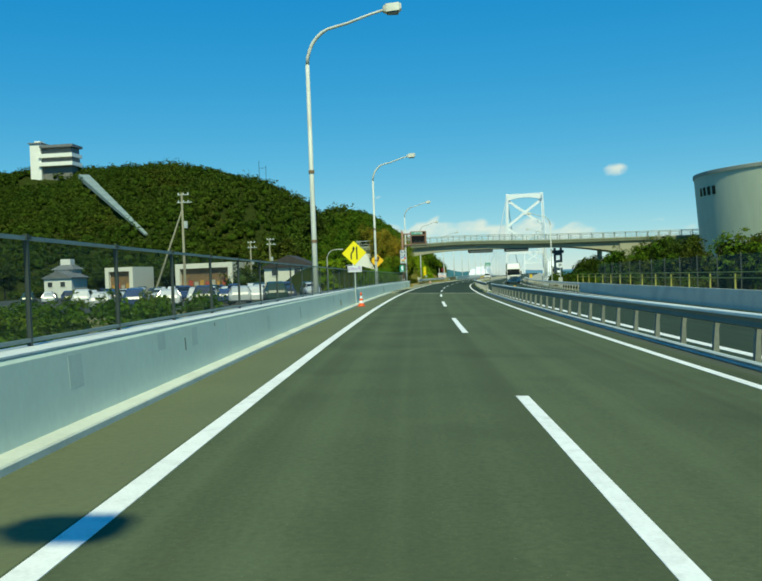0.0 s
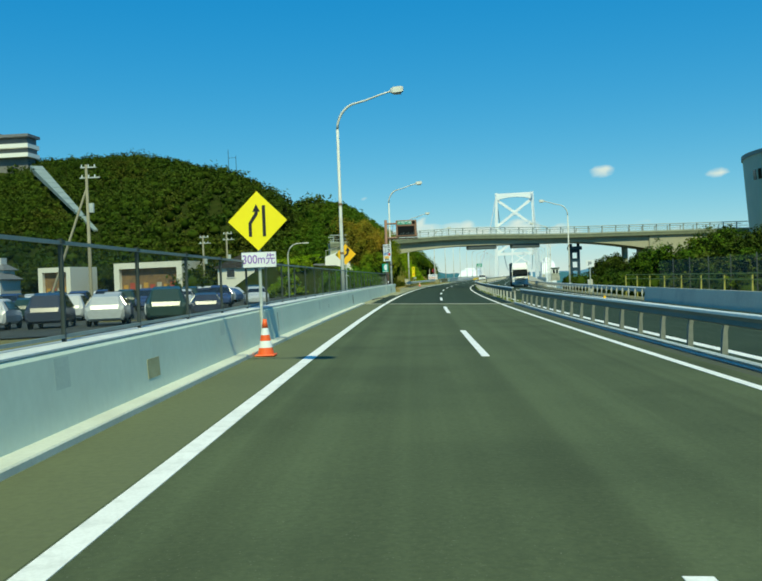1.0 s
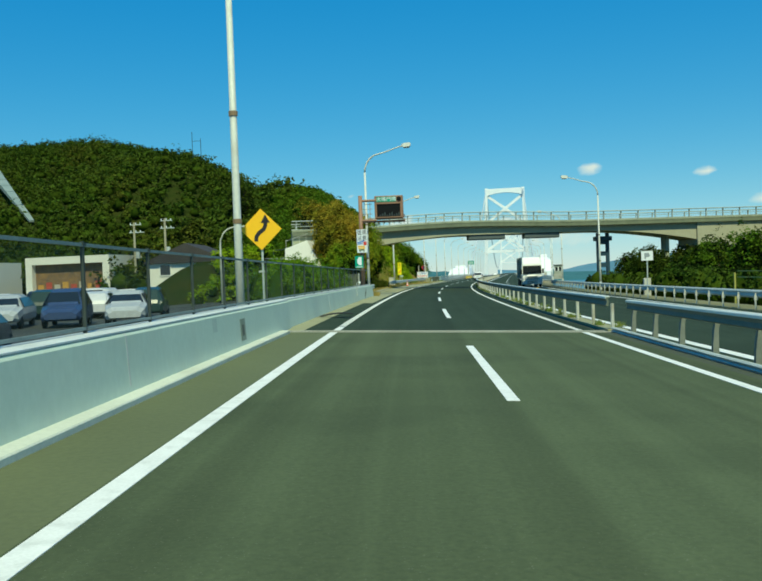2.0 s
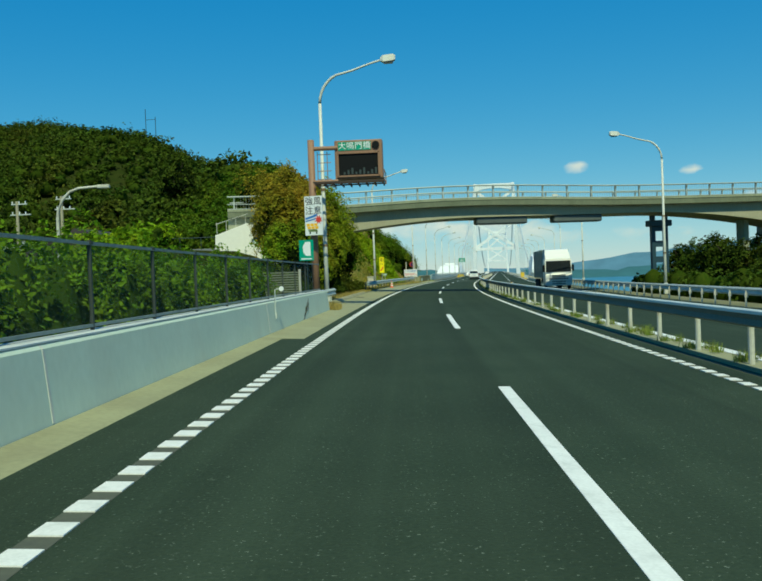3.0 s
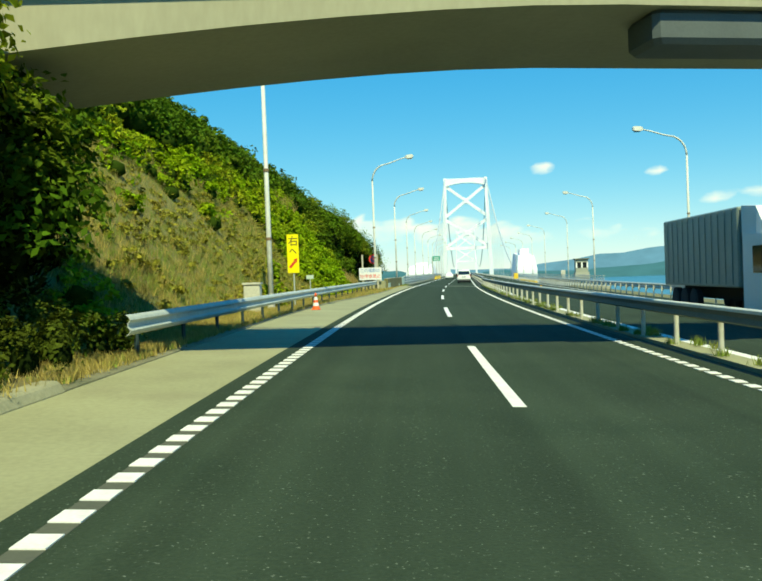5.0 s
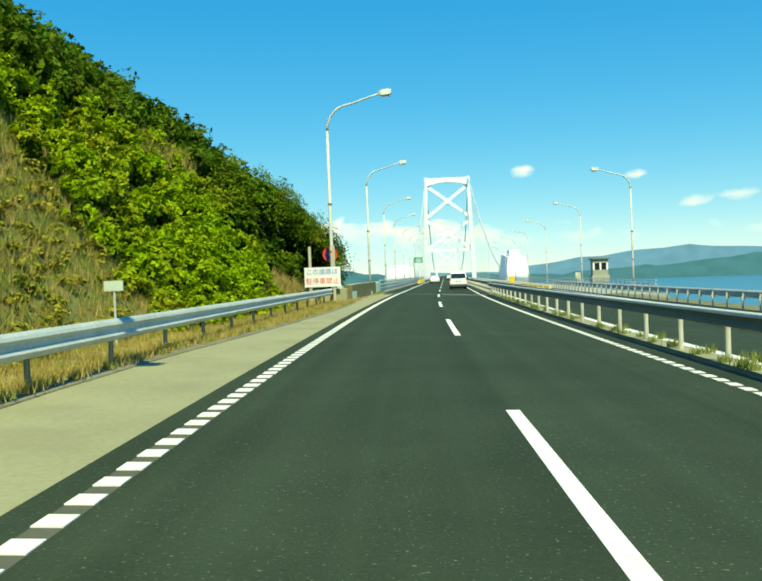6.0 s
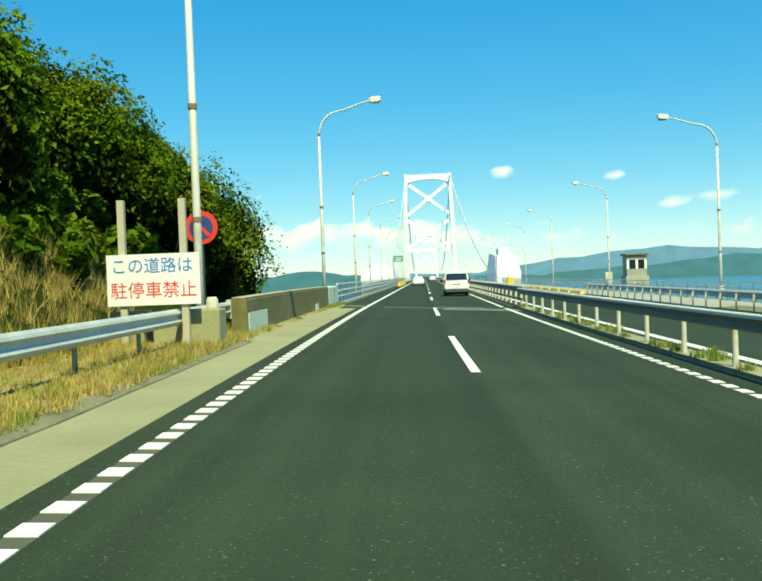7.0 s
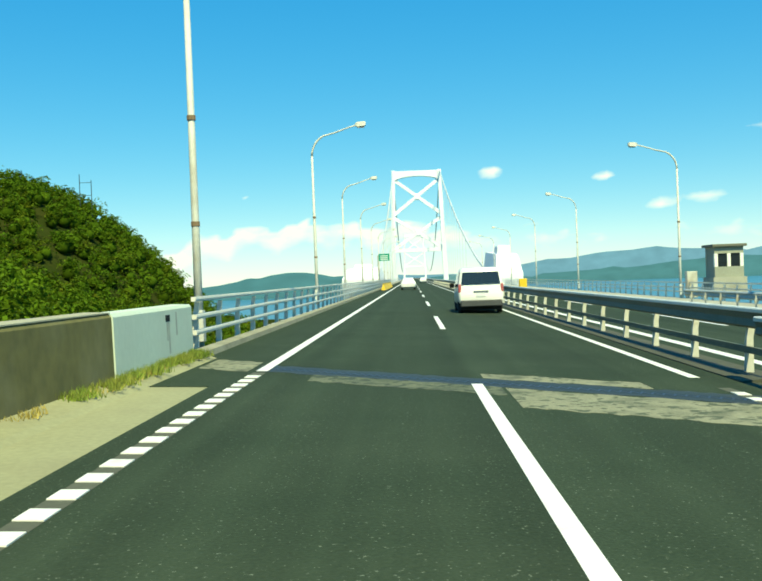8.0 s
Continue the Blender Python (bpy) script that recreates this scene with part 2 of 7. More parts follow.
plaza_mat = surf("plaza_ground", (0.055, 0.06, 0.05), (0.032, 0.036, 0.03), 0.15, 0.9, 0.1, fine=6, stain=(0.12, 0.12, 0.09), stain_scale=0.25, stain_amt=0.4)


def glass_dark():
    m = surf("dark_glass", (0.02, 0.025, 0.03), None, 1.0, 0.08, spec=0.8)
    return m


# ---- mesh tools ----
def link(name, verts, faces, mat, parent=None, label="", smooth=False):
    me = bpy.data.meshes.new(name)
    me.from_pydata([tuple(v) for v in verts], [], faces)
    me.materials.append(mat)
    if smooth:
        me.polygons.foreach_set("use_smooth", [True] * len(me.polygons))
    ob = new(name, me)
    ob.parent = parent
    if label:
        ob["label"] = label
    return ob


class Shape:
    """Verts and faces put together piece by piece."""

    def __init__(self):
        self.v, self.f = [], []

    def add(self, verts, faces):
        k = len(self.v)
        self.v += [tuple(v) for v in verts]
        self.f += [tuple(i + k for i in f) for f in faces]
        return self

    def box(self, x0, x1, y0, y1, z0, z1, b=0.0):
        if b <= 0:
            v = [(x, y, z) for z in (z0, z1) for y in (y0, y1) for x in (x0, x1)]
            f = [(0, 2, 3, 1), (4, 5, 7, 6), (0, 1, 5, 4), (2, 6, 7, 3), (0, 4, 6, 2), (1, 3, 7, 5)]
            return self.add(v, f)
        ring = lambda z, k: [(x0 + k, y0 + k + b, z), (x0 + k + b, y0 + k, z), (x1 - k - b, y0 + k, z), (x1 - k, y0 + k + b, z), (x1 - k, y1 - k - b, z), (x1 - k - b, y1 - k, z), (x0 + k + b, y1 - k, z), (x0 + k, y1 - k - b, z)]
        return self.loft([ring(z0, b * 0.7), ring(z0 + b, 0), ring(z1 - b, 0), ring(z1, b * 0.7)])

    def loft(self, rings, caps=True, closed=True):
        n, k = len(rings[0]), 0
        v = [p for r in rings for p in r]
        f = []
        for i in range(len(rings) - 1):
            for j in range(n if closed else n - 1):
                a, b2 = i * n + j, i * n + (j + 1) % n
                f.append((a, b2, b2 + n, a + n))
        if caps:
            f += [tuple(reversed(range(n))), tuple(range(len(v) - n, len(v)))]
        return self.add(v, f)

    def tube(self, pts, r, seg=8):
        pts = [Vector(p) for p in pts]
        rs = r if isinstance(r, (list, tuple)) else [r] * len(pts)
        rings = []
        for i, p in enumerate(pts):
            d = (pts[min(i + 1, len(pts) - 1)] - pts[max(i - 1, 0)]).normalized()
            a = d.cross(Vector((0, 0, 1)) if abs(d.z) < 0.95 else Vector((0, 1, 0))).normalized()
            c = d.cross(a)
            rings.append([p + rs[i] * (math.cos(q) * a + math.sin(q) * c) for q in (2 * math.pi * k / seg for k in range(seg))])
        return self.loft(rings)

    def prism(self, poly, y0, y1):
        """Polygon in x, z pushed from y0 to y1."""
        return self.loft([[(x, y0, z) for x, z in poly], [(x, y1, z) for x, z in poly]])

    def obj(self, name, mat, parent=None, label="", smooth=False):
        return link(name, self.v, self.f, mat, parent, label, smooth)


def thing(name, m, label, category, group="", kind=""):
    e = new(name)
    e.matrix_world = m
    return tagged(e, label, category, group, kind)


def structure(ob, label, category):
    return tagged(ob, label, category, kind="structure")


def sweep(name, profile, s0, s1, mat, step=4.0, parent=None, label="", closed=True, smooth=False):
    """A profile of (u, height over the road) carried along the road."""
    n = max(2, int(math.ceil((s1 - s0) / step)) + 1)
    rings = [[on(s, u, h) for u, h in profile] for s in np.linspace(s0, s1, n)]
    ob = Shape().loft(rings, caps=closed, closed=closed).obj(name, mat, parent, label, smooth)
    if mat.name.startswith("asphalt"):
        ac = ob.data.attributes.new("across", "FLOAT", "POINT")
        ac.data.foreach_set("value", [u for _ in range(n) for u, h in profile])
    return ob


def text(body, size, mat, parent, loc, rot, name="lettering", wide=1.0):
    cu = bpy.data.curves.new(name, "FONT")
    cu.body, cu.size, cu.align_x, cu.align_y, cu.extrude = body, size, "CENTER", "CENTER", 0.002
    tmp = new("tmp_text", cu)
    bpy.context.view_layer.update()
    me = bpy.data.meshes.new_from_object(tmp.evaluated_get(bpy.context.evaluated_depsgraph_get()))
    bpy.data.objects.remove(tmp)
    me.materials.clear()
    me.materials.append(mat)
    ob = new(name, me)
    ob.parent = parent
    ob.matrix_basis = pose(*loc, *rot) @ Matrix.Diagonal((wide, 1, 1, 1))
    return ob


# ---- foliage tools ----
def leaves(name, pos, nor, size, mat, parent=None, rng=None):
    """Many small folded leaves in one mesh."""
    n = len(pos)
    rng = rng or np.random.default_rng(1)
    nor = nor + rng.normal(0, 0.42, (n, 3))
    nor /= np.linalg.norm(nor, axis=1)[:, None]
    a = np.cross(nor, rng.normal(0, 1, (n, 3)))
    a /= np.linalg.norm(a, axis=1)[:, None] + 1e-9
    b = np.cross(nor, a)
    sz = (size * rng.uniform(0.6, 1.35, n))[:, None]
    v = np.empty((n, 4, 3))
    v[:, 0] = pos - a * sz
    v[:, 1] = pos - b * sz * 0.55 + nor * sz * 0.18
    v[:, 2] = pos + a * sz
    v[:, 3] = pos + b * sz * 0.55 + nor * sz * 0.18
    me = bpy.data.meshes.new(name)
    me.vertices.add(n * 4)
    me.vertices.foreach_set("co", v.ravel())
    me.loops.add(n * 4)
    me.loops.foreach_set("vertex_index", np.arange(n * 4))
    me.polygons.add(n)
    me.polygons.foreach_set("loop_start", np.arange(n) * 4)
    me.update(calc_edges=True)
    me.materials.append(mat)
    ob = new(name, me)
    ob.parent = parent
    return ob


def crown_points(c, r, blobs, count, rng):
    """Leaf places and facings, gathered in flat sprays on the skins of several lobes; c centre, r radii."""
    c, r = np.array(c), np.array(r)
    k = rng.normal(0, 1, (blobs, 3))
    k /= np.linalg.norm(k, axis=1)[:, None]
    k[:, 2] = np.where(k[:, 2] < -0.3, -k[:, 2] * 0.5, k[:, 2])
    cen = k * rng.uniform(0.30, 0.66, (blobs, 1))
    rad = rng.uniform(0.30, 0.48, blobs)
    m = max(6, int(count / min(max(count / 45, 3), 20)))
    w = rng.integers(0, blobs, m)
    d = rng.normal(0, 1, (m, 3))
    d /= np.linalg.norm(d, axis=1)[:, None]
    d[:, 2] = np.where((d[:, 2] < 0) & (rng.random(m) < 0.6), -d[:, 2], d[:, 2])
    reach = np.where(rng.random(m) < 0.16, rng.uniform(1.0, 1.28, m), rng.uniform(0.72, 1.05, m))
    mid = cen[w] + d * (rad[w] * reach)[:, None]
    face = d + np.array([0, 0, 0.55]) + rng.normal(0, 0.3, (m, 3))
    face /= np.linalg.norm(face, axis=1)[:, None]
    wide = rng.uniform(0.045, 0.105, m)
    k = rng.integers(0, m, count)
    off = rng.normal(0, 1, (count, 3)) * wide[k][:, None]
    off -= 0.7 * np.sum(off * face[k], axis=1)[:, None] * face[k]
    return c + (mid[k] + off) * r, face[k]


def blob(sh, c, r, rng, seg=8, rings=5):
    rr = []
    for i in range(rings + 1):
        a = math.pi * (0.04 + 0.92 * i / rings)
        rr.append([(c[0] + r[0] * math.sin(a) * math.cos(q) * rng.uniform(0.85, 1.1), c[1] + r[1] * math.sin(a) * math.sin(q) * rng.uniform(0.85, 1.1), c[2] - r[2] * math.cos(a)) for q in (2 * math.pi * k / seg for k in range(seg))])
    sh.loft(rr)


def tree(s, u, z, height, spread, mat, label, seed, count=2500, size=0.16, low=0.25):
    rng = np.random.default_rng(seed)
    t = thing("tree", place(s, u, z), label, "tree", "roadside trees")
    sh = Shape()
    top = Vector((rng.uniform(-0.3, 0.3), rng.uniform(-0.3, 0.3), height * 0.72))
    sh.tube([(0, 0, -0.3), (top.x * 0.3, top.y * 0.3, height * 0.3), top * 1.0], [0.05 * spread + 0.06, 0.035 * spread + 0.05, 0.03], 7)
    for k in range(6):
        q = rng.uniform(0, 6.28)
        z0 = height * rng.uniform(0.25, 0.55)
        e = Vector((math.cos(q) * spread * 0.7, math.sin(q) * spread * 0.7, z0 + height * rng.uniform(0.12, 0.3)))
        sh.tube([(top.x * z0 / height, top.y * z0 / height, z0), e * 0.55 + Vector((0, 0, z0 * 0.42)), e], [0.05, 0.035, 0.012], 5)
    sh.obj("trunk", bark, t, "", True)
    c = (0, 0, height * (low + 1) / 2)
    p, d = crown_points(c, (spread, spread, height * (1 - low) / 2), 16, count, rng)
    leaves("crown", p, d, size, mat, t, rng)
    # near-black inner leaves and blobs: crown shade put into their colour
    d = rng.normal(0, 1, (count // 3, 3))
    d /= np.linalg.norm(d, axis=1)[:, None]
    leaves("inner_foliage", np.array(c) + d * rng.uniform(0.30, 0.74, (len(d), 1)) * np.array((spread, spread, height * (1 - low) / 2)), d, size * 1.35, core_mat, t, rng)["label"] = "inner leaves coloured near-black as crown shade"
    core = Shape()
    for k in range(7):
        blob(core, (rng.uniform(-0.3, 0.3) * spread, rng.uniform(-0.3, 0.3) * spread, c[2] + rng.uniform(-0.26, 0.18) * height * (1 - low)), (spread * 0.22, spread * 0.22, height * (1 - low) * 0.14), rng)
    core.obj("inner_shade", core_mat, t, "dark blobs painted as deep shade within the crown")
    return t

# ---- ground ----
def step(x, a, b):
    t = min(max((x - a) / (b - a), 0.0), 1.0)
    return t * t * (3 - 2 * t)


def near_hill(s, u):
    up = max(-6.9 - u, 0.0)
    cap = 4.6 + 11.0 * step(s, 150, 195)
    rise = min(up * 1.3, 8.5 + 0.72 * max(up - 6.54, 0), cap) * (1 - step(-u, 30, 46))
    return rise * step(s, 144, 156) * (1 - step(s, 211, 226)) - 44 * step(s, 214, 252) - 0.2


GALLERY = (275.6, -137.2, 39.6), (210.5, -83.2, 14.8)


def gallery_line(s, u):
    """How far along the hillside gallery, how far off it, and its floor height there."""
    (s0, u0, z0), (s1, u1, z1) = GALLERY
    ds, du = s1 - s0, u1 - u0
    k = ((s - s0) * ds + (u - u0) * du) / (ds * ds + du * du)
    return k, math.hypot(s - s0 - k * ds, u - u0 - k * du), z0 + (z1 - z0) * k


def ground_z(s, u):
    """Height of the bare ground."""
    bump = noise.noise((s * 0.06, u * 0.06, 0)) * 0.6
    if u < 4:
        inner = 1 - step(-u, 20, 29)
        base = 0.05 - 1.6 * step(-u, 5.6, 16) * (1 - step(s, 108, 122) * inner) - 44 * step(s, 222, 262)
        base += 3.5 * step(-u, 6.5, 15) * step(s, 113, 124) * (1 - step(s, 146, 160)) * inner
        humps = (63 * math.exp(-((s - 331) / 99) ** 2 - ((u + 181.5) / 99) ** 2), 44.7 * math.exp(-((s - 258) / (69 if s < 258 else 44)) ** 2 - ((u + 73) / (55 if u < -73 else 43)) ** 2), 49.7 * math.exp(-((s - 314) / 61) ** 2 - ((u + 119) / 53) ** 2), 37.5 * math.exp(-((s - 312) / 57) ** 2 - ((u + 97) / 31) ** 2))
        b1 = sum(h ** 3 for h in humps) ** (1 / 3) - 13
        b3 = -47.4 + 69.0 * math.exp(-((s - 380) / 81) ** 2 - ((u + 79) / 53) ** 2)
        b1 -= 6 * math.exp(-((s - 305) / 13) ** 2 - ((u + 170) / 14) ** 2)
        k, off, floor_z = gallery_line(s, u)
        # low spur under the gallery
        b1 = max(b1, floor_z - 1.5 - 0.35 * off - 60 * (step(-k, 0.05, 0.3) + step(k, 0.9, 1.25)))
        n = near_hill(s, u) if u < -6.5 else -60
        z = max(base, b1, b3, n)
        if u > -4.6:
            z = min(z, -0.5 - 44 * step(s, 222, 262))
        return z + (bump if u < -9 else 0) * 0.5
    z = -0.9 - 1.0 * step(u, 14, 22) - 43 * step(s, 165, 225) * step(u, 13, 26) - 44 * step(s, 222, 262)
    if u < 13.2:
        z = min(z, -1.0)
    return max(z, -46)


def ground():
    ss = np.concatenate([np.arange(-160, 100, 10), np.arange(100, 330, 3.0), np.arange(330, 560, 10)])
    uu = np.concatenate([np.arange(-420, -180, 12), np.arange(-180, -40, 5), np.arange(-40, -4, 1.5), [-4.5, 4, 13.3], np.arange(14, 40, 2), np.arange(40, 300, 20)])
    v = [at(s, u, ground_z(s, u)) for s in ss for u in uu]
    n = len(uu)
    f = [(i * n + j, i * n + j + 1, (i + 1) * n + j + 1, (i + 1) * n + j) for i in range(len(ss) - 1) for j in range(n - 1)]
    g = structure(link("ground", v, f, soil, smooth=True), "brown soil and rough grass under the trees", "ground")
    # darker green ground colour below the woods and bank trees
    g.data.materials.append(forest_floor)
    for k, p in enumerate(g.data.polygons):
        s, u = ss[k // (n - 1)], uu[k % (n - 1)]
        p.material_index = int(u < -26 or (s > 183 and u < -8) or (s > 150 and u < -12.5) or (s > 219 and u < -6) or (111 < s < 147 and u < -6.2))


def water():
    m = bpy.data.materials.new("sea")
    m.use_nodes = True
    n, l = m.node_tree.nodes, m.node_tree.links
    b = n["Principled BSDF"]
    b.inputs["Base Color"].default_value, b.inputs["Roughness"].default_value = (0.05, 0.17, 0.23, 1), 0.3
    g, t, bp = n.new("ShaderNodeNewGeometry"), n.new("ShaderNodeTexNoise"), n.new("ShaderNodeBump")
    t.inputs["Scale"].default_value, t.inputs["Detail"].default_value = 0.15, 6
    bp.inputs["Strength"].default_value, bp.inputs["Distance"].default_value = 0.6, 1.5
    l.new(g.outputs["Position"], t.inputs["Vector"])
    l.new(t.outputs["Fac"], bp.inputs["Height"])
    l.new(bp.outputs[0], b.inputs["Normal"])
    v = [(math.cos(a) * 4900, math.sin(a) * 4900, -43) for a in (2 * math.pi * k / 64 for k in range(64))]
    structure(link("water", v, [tuple(range(64))], m), "blue sea strait with small waves", "sea")


ground()
water()


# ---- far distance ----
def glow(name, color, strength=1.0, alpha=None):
    """A far backdrop that glows, haze or cloud brightness put into its colour; alpha: noise settings for cloud shapes.
    """
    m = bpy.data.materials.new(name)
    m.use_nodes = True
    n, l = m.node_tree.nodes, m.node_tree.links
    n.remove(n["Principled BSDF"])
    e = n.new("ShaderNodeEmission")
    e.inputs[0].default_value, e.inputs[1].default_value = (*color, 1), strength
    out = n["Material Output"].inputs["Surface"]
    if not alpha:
        # mottled glow colour, haze and woods of the far slopes painted in
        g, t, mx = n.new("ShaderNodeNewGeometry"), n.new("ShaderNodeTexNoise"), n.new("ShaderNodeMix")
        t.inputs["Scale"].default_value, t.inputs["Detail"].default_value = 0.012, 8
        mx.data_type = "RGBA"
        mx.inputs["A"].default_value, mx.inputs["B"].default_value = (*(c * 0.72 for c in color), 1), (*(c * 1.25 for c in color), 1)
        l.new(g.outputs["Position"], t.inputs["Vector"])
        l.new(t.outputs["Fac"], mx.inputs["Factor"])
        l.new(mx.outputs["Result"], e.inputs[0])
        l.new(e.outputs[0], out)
        return m
    g, mp, t = n.new("ShaderNodeNewGeometry"), n.new("ShaderNodeMapping"), n.new("ShaderNodeTexNoise")
    mp.inputs["Scale"].default_value = alpha["scale"]
    t.inputs["Scale"].default_value, t.inputs["Detail"].default_value = 1.0, 7
    l.new(g.outputs["Position"], mp.inputs["Vector"])
    l.new(mp.outputs[0], t.inputs["Vector"])
    at_ = n.new("ShaderNodeAttribute")
    at_.attribute_name = "body"
    mul = n.new("ShaderNodeMath")
    mul.operation = "MULTIPLY_ADD"
    l.new(t.outputs["Fac"], mul.inputs[0])
    mul.inputs[1].default_value = alpha["rough"]
    l.new(at_.outputs["Fac"], mul.inputs[2])
    r = n.new("ShaderNodeMapRange")
    r.inputs["From Min"].default_value, r.inputs["From Max"].default_value = alpha["lo"], alpha["hi"]
    r.inputs["To Max"].default_value = alpha["max"]
    l.new(mul.outputs[0], r.inputs["Value"])
    tr, ms = n.new("ShaderNodeBsdfTransparent"), n.new("ShaderNodeMixShader")
    l.new(r.outputs[0], ms.inputs[0])
    l.new(tr.outputs[0], ms.inputs[1])
    l.new(e.outputs[0], ms.inputs[2])
    l.new(ms.outputs[0], out)
    return m


def far_ridge(name, az0, az1, dist, tops, mat, label):
    """A ridge of far hills; tops: function of bearing in degrees to height."""
    v, f = [], []
    n = 90
    for i in range(n + 1):
        a = az0 + (az1 - az0) * i / n
        for k, (dd, zz) in enumerate(((0, 0.0), (60, 0.55), (160, 1.0))):
            h = tops(a)
            x, y = math.sin(radians(a)), math.cos(radians(a))
            v.append(((dist + dd) * x, (dist + dd) * y, -43 + (h + 43) * zz))
    for i in range(n):
        for k in range(2):
            f.append((i * 3 + k, (i + 1) * 3 + k, (i + 1) * 3 + k + 1, i * 3 + k + 1))
    structure(link(name, v, f, mat, smooth=True), label, "hills")


def lumps(a, seed, amp):
    return sum(amp / (k + 1) * math.sin(a * (0.35 + 0.6 * k) * 2 + seed * (k + 1.7)) for k in range(5))


# hill colours carry the haze of distance and are emitted
far_haze = glow("far_hills_haze", (0.15, 0.33, 0.46))
mid_haze = glow("far_shore_haze", (0.075, 0.22, 0.26))
far_ridge("backdrop_far_ridge", 10, 75, 4500, lambda a: 14 + 78 * math.exp(-((a - 23.5) / 5.5) ** 2) + 92 * math.exp(-((a - 36) / 8) ** 2) + lumps(a, 1, 8), far_haze, "far mountain ridge across the strait, pale blue haze in its glow")
far_ridge("backdrop_near_ridge", 12, 75, 3900, lambda a: -5 + 45 * math.exp(-((a - 29) / 5) ** 2) + 50 * math.exp(-((a - 42) / 7) ** 2) + lumps(a, 3, 6), mid_haze, "wooded far shore, blue-green haze in its glow")
far_ridge("backdrop_left_ridge", -14, 10, 2600, lambda a: -12 + 42 * math.exp(-((a - 3.5) / 3.5) ** 2) + lumps(a, 5, 3), mid_haze, "wooded island across the strait, blue-green haze in its glow")


def clouds(name, az0, az1, el0, el1, body, mat, label):
    v, f, w = [], [], []
    n, m = 160, 28
    for i in range(n + 1):
        a = radians(az0 + (az1 - az0) * i / n)
        for j in range(m + 1):
            e = radians(el0 + (el1 - el0) * j / m)
            v.append((4700 * math.sin(a), 4700 * math.cos(a), 4700 * math.tan(e)))
            w.append(body(math.degrees(a), math.degrees(e)))
    for i in range(n):
        for j in range(m):
            k = i * (m + 1) + j
            f.append((k, k + m + 1, k + m + 2, k + 1))
    ob = link(name, v, f, mat)
    at_ = ob.data.attributes.new("body", "FLOAT", "POINT")
    at_.data.foreach_set("value", w)
    ob.visible_shadow = False
    structure(ob, label, "cloud")


CLOUD_BITS = [(16.1, 6.4, 0.9, 0.42, 1.0), (23.0, 5.8, 0.8, 0.40, 0.95), (28.5, 4.2, 1.6, 0.5, 0.8), (26.5, 3.9, 1.2, 0.45, 0.8), (32.5, 8.0, 2.2, 0.35, 0.6), (34.0, 5.8, 1.6, 0.5, 0.65), (18.5, 3.0, 1.5, 0.5, 0.6), (0.5, 5.4, 0.35, 0.2, 0.7)]


def cloud_body(a, e):
    """Cumulus bank with a bumpy top to the left, thin veils to the right."""
    top = float(np.interp(a, [-14, -8, -5, -2, 1, 4, 12, 15, 20, 40], [0.6, 1.3, 2.1, 3.1, 3.7, 3.8, 3.5, 2.9, 2.9, 2.8]))
    top += 0.22 * math.sin(a * 1.9) + 0.14 * math.sin(a * 4.3 + 1) + 0.08 * math.sin(a * 9.1)
    band = step(top - e, -0.10, 0.35) * (0.25 + 0.75 * step(e, top - 2.3, top - 0.7)) * (1 - 0.45 * step(a, 12, 17))
    bit = max(k * math.exp(-((a - x) / w) ** 2 - ((e - y) / h) ** 2) for x, y, w, h, k in CLOUD_BITS)
    return max(0.78 * band, bit)


# sunlit white of the clouds is emitted by the backdrop
clouds("backdrop_cloud", -40, 60, -0.8, 10, cloud_body, glow("cloud_white", (0.98, 0.96, 0.88), 0.95, {"scale": (0.006, 0.006, 0.011), "rough": 0.9, "lo": 0.86, "hi": 1.32, "max": 0.82}), "white cumulus band low over the horizon")

# ---- road ----
S_JOINT, S_DECK, S_END = 74.2, 229.4, 2300


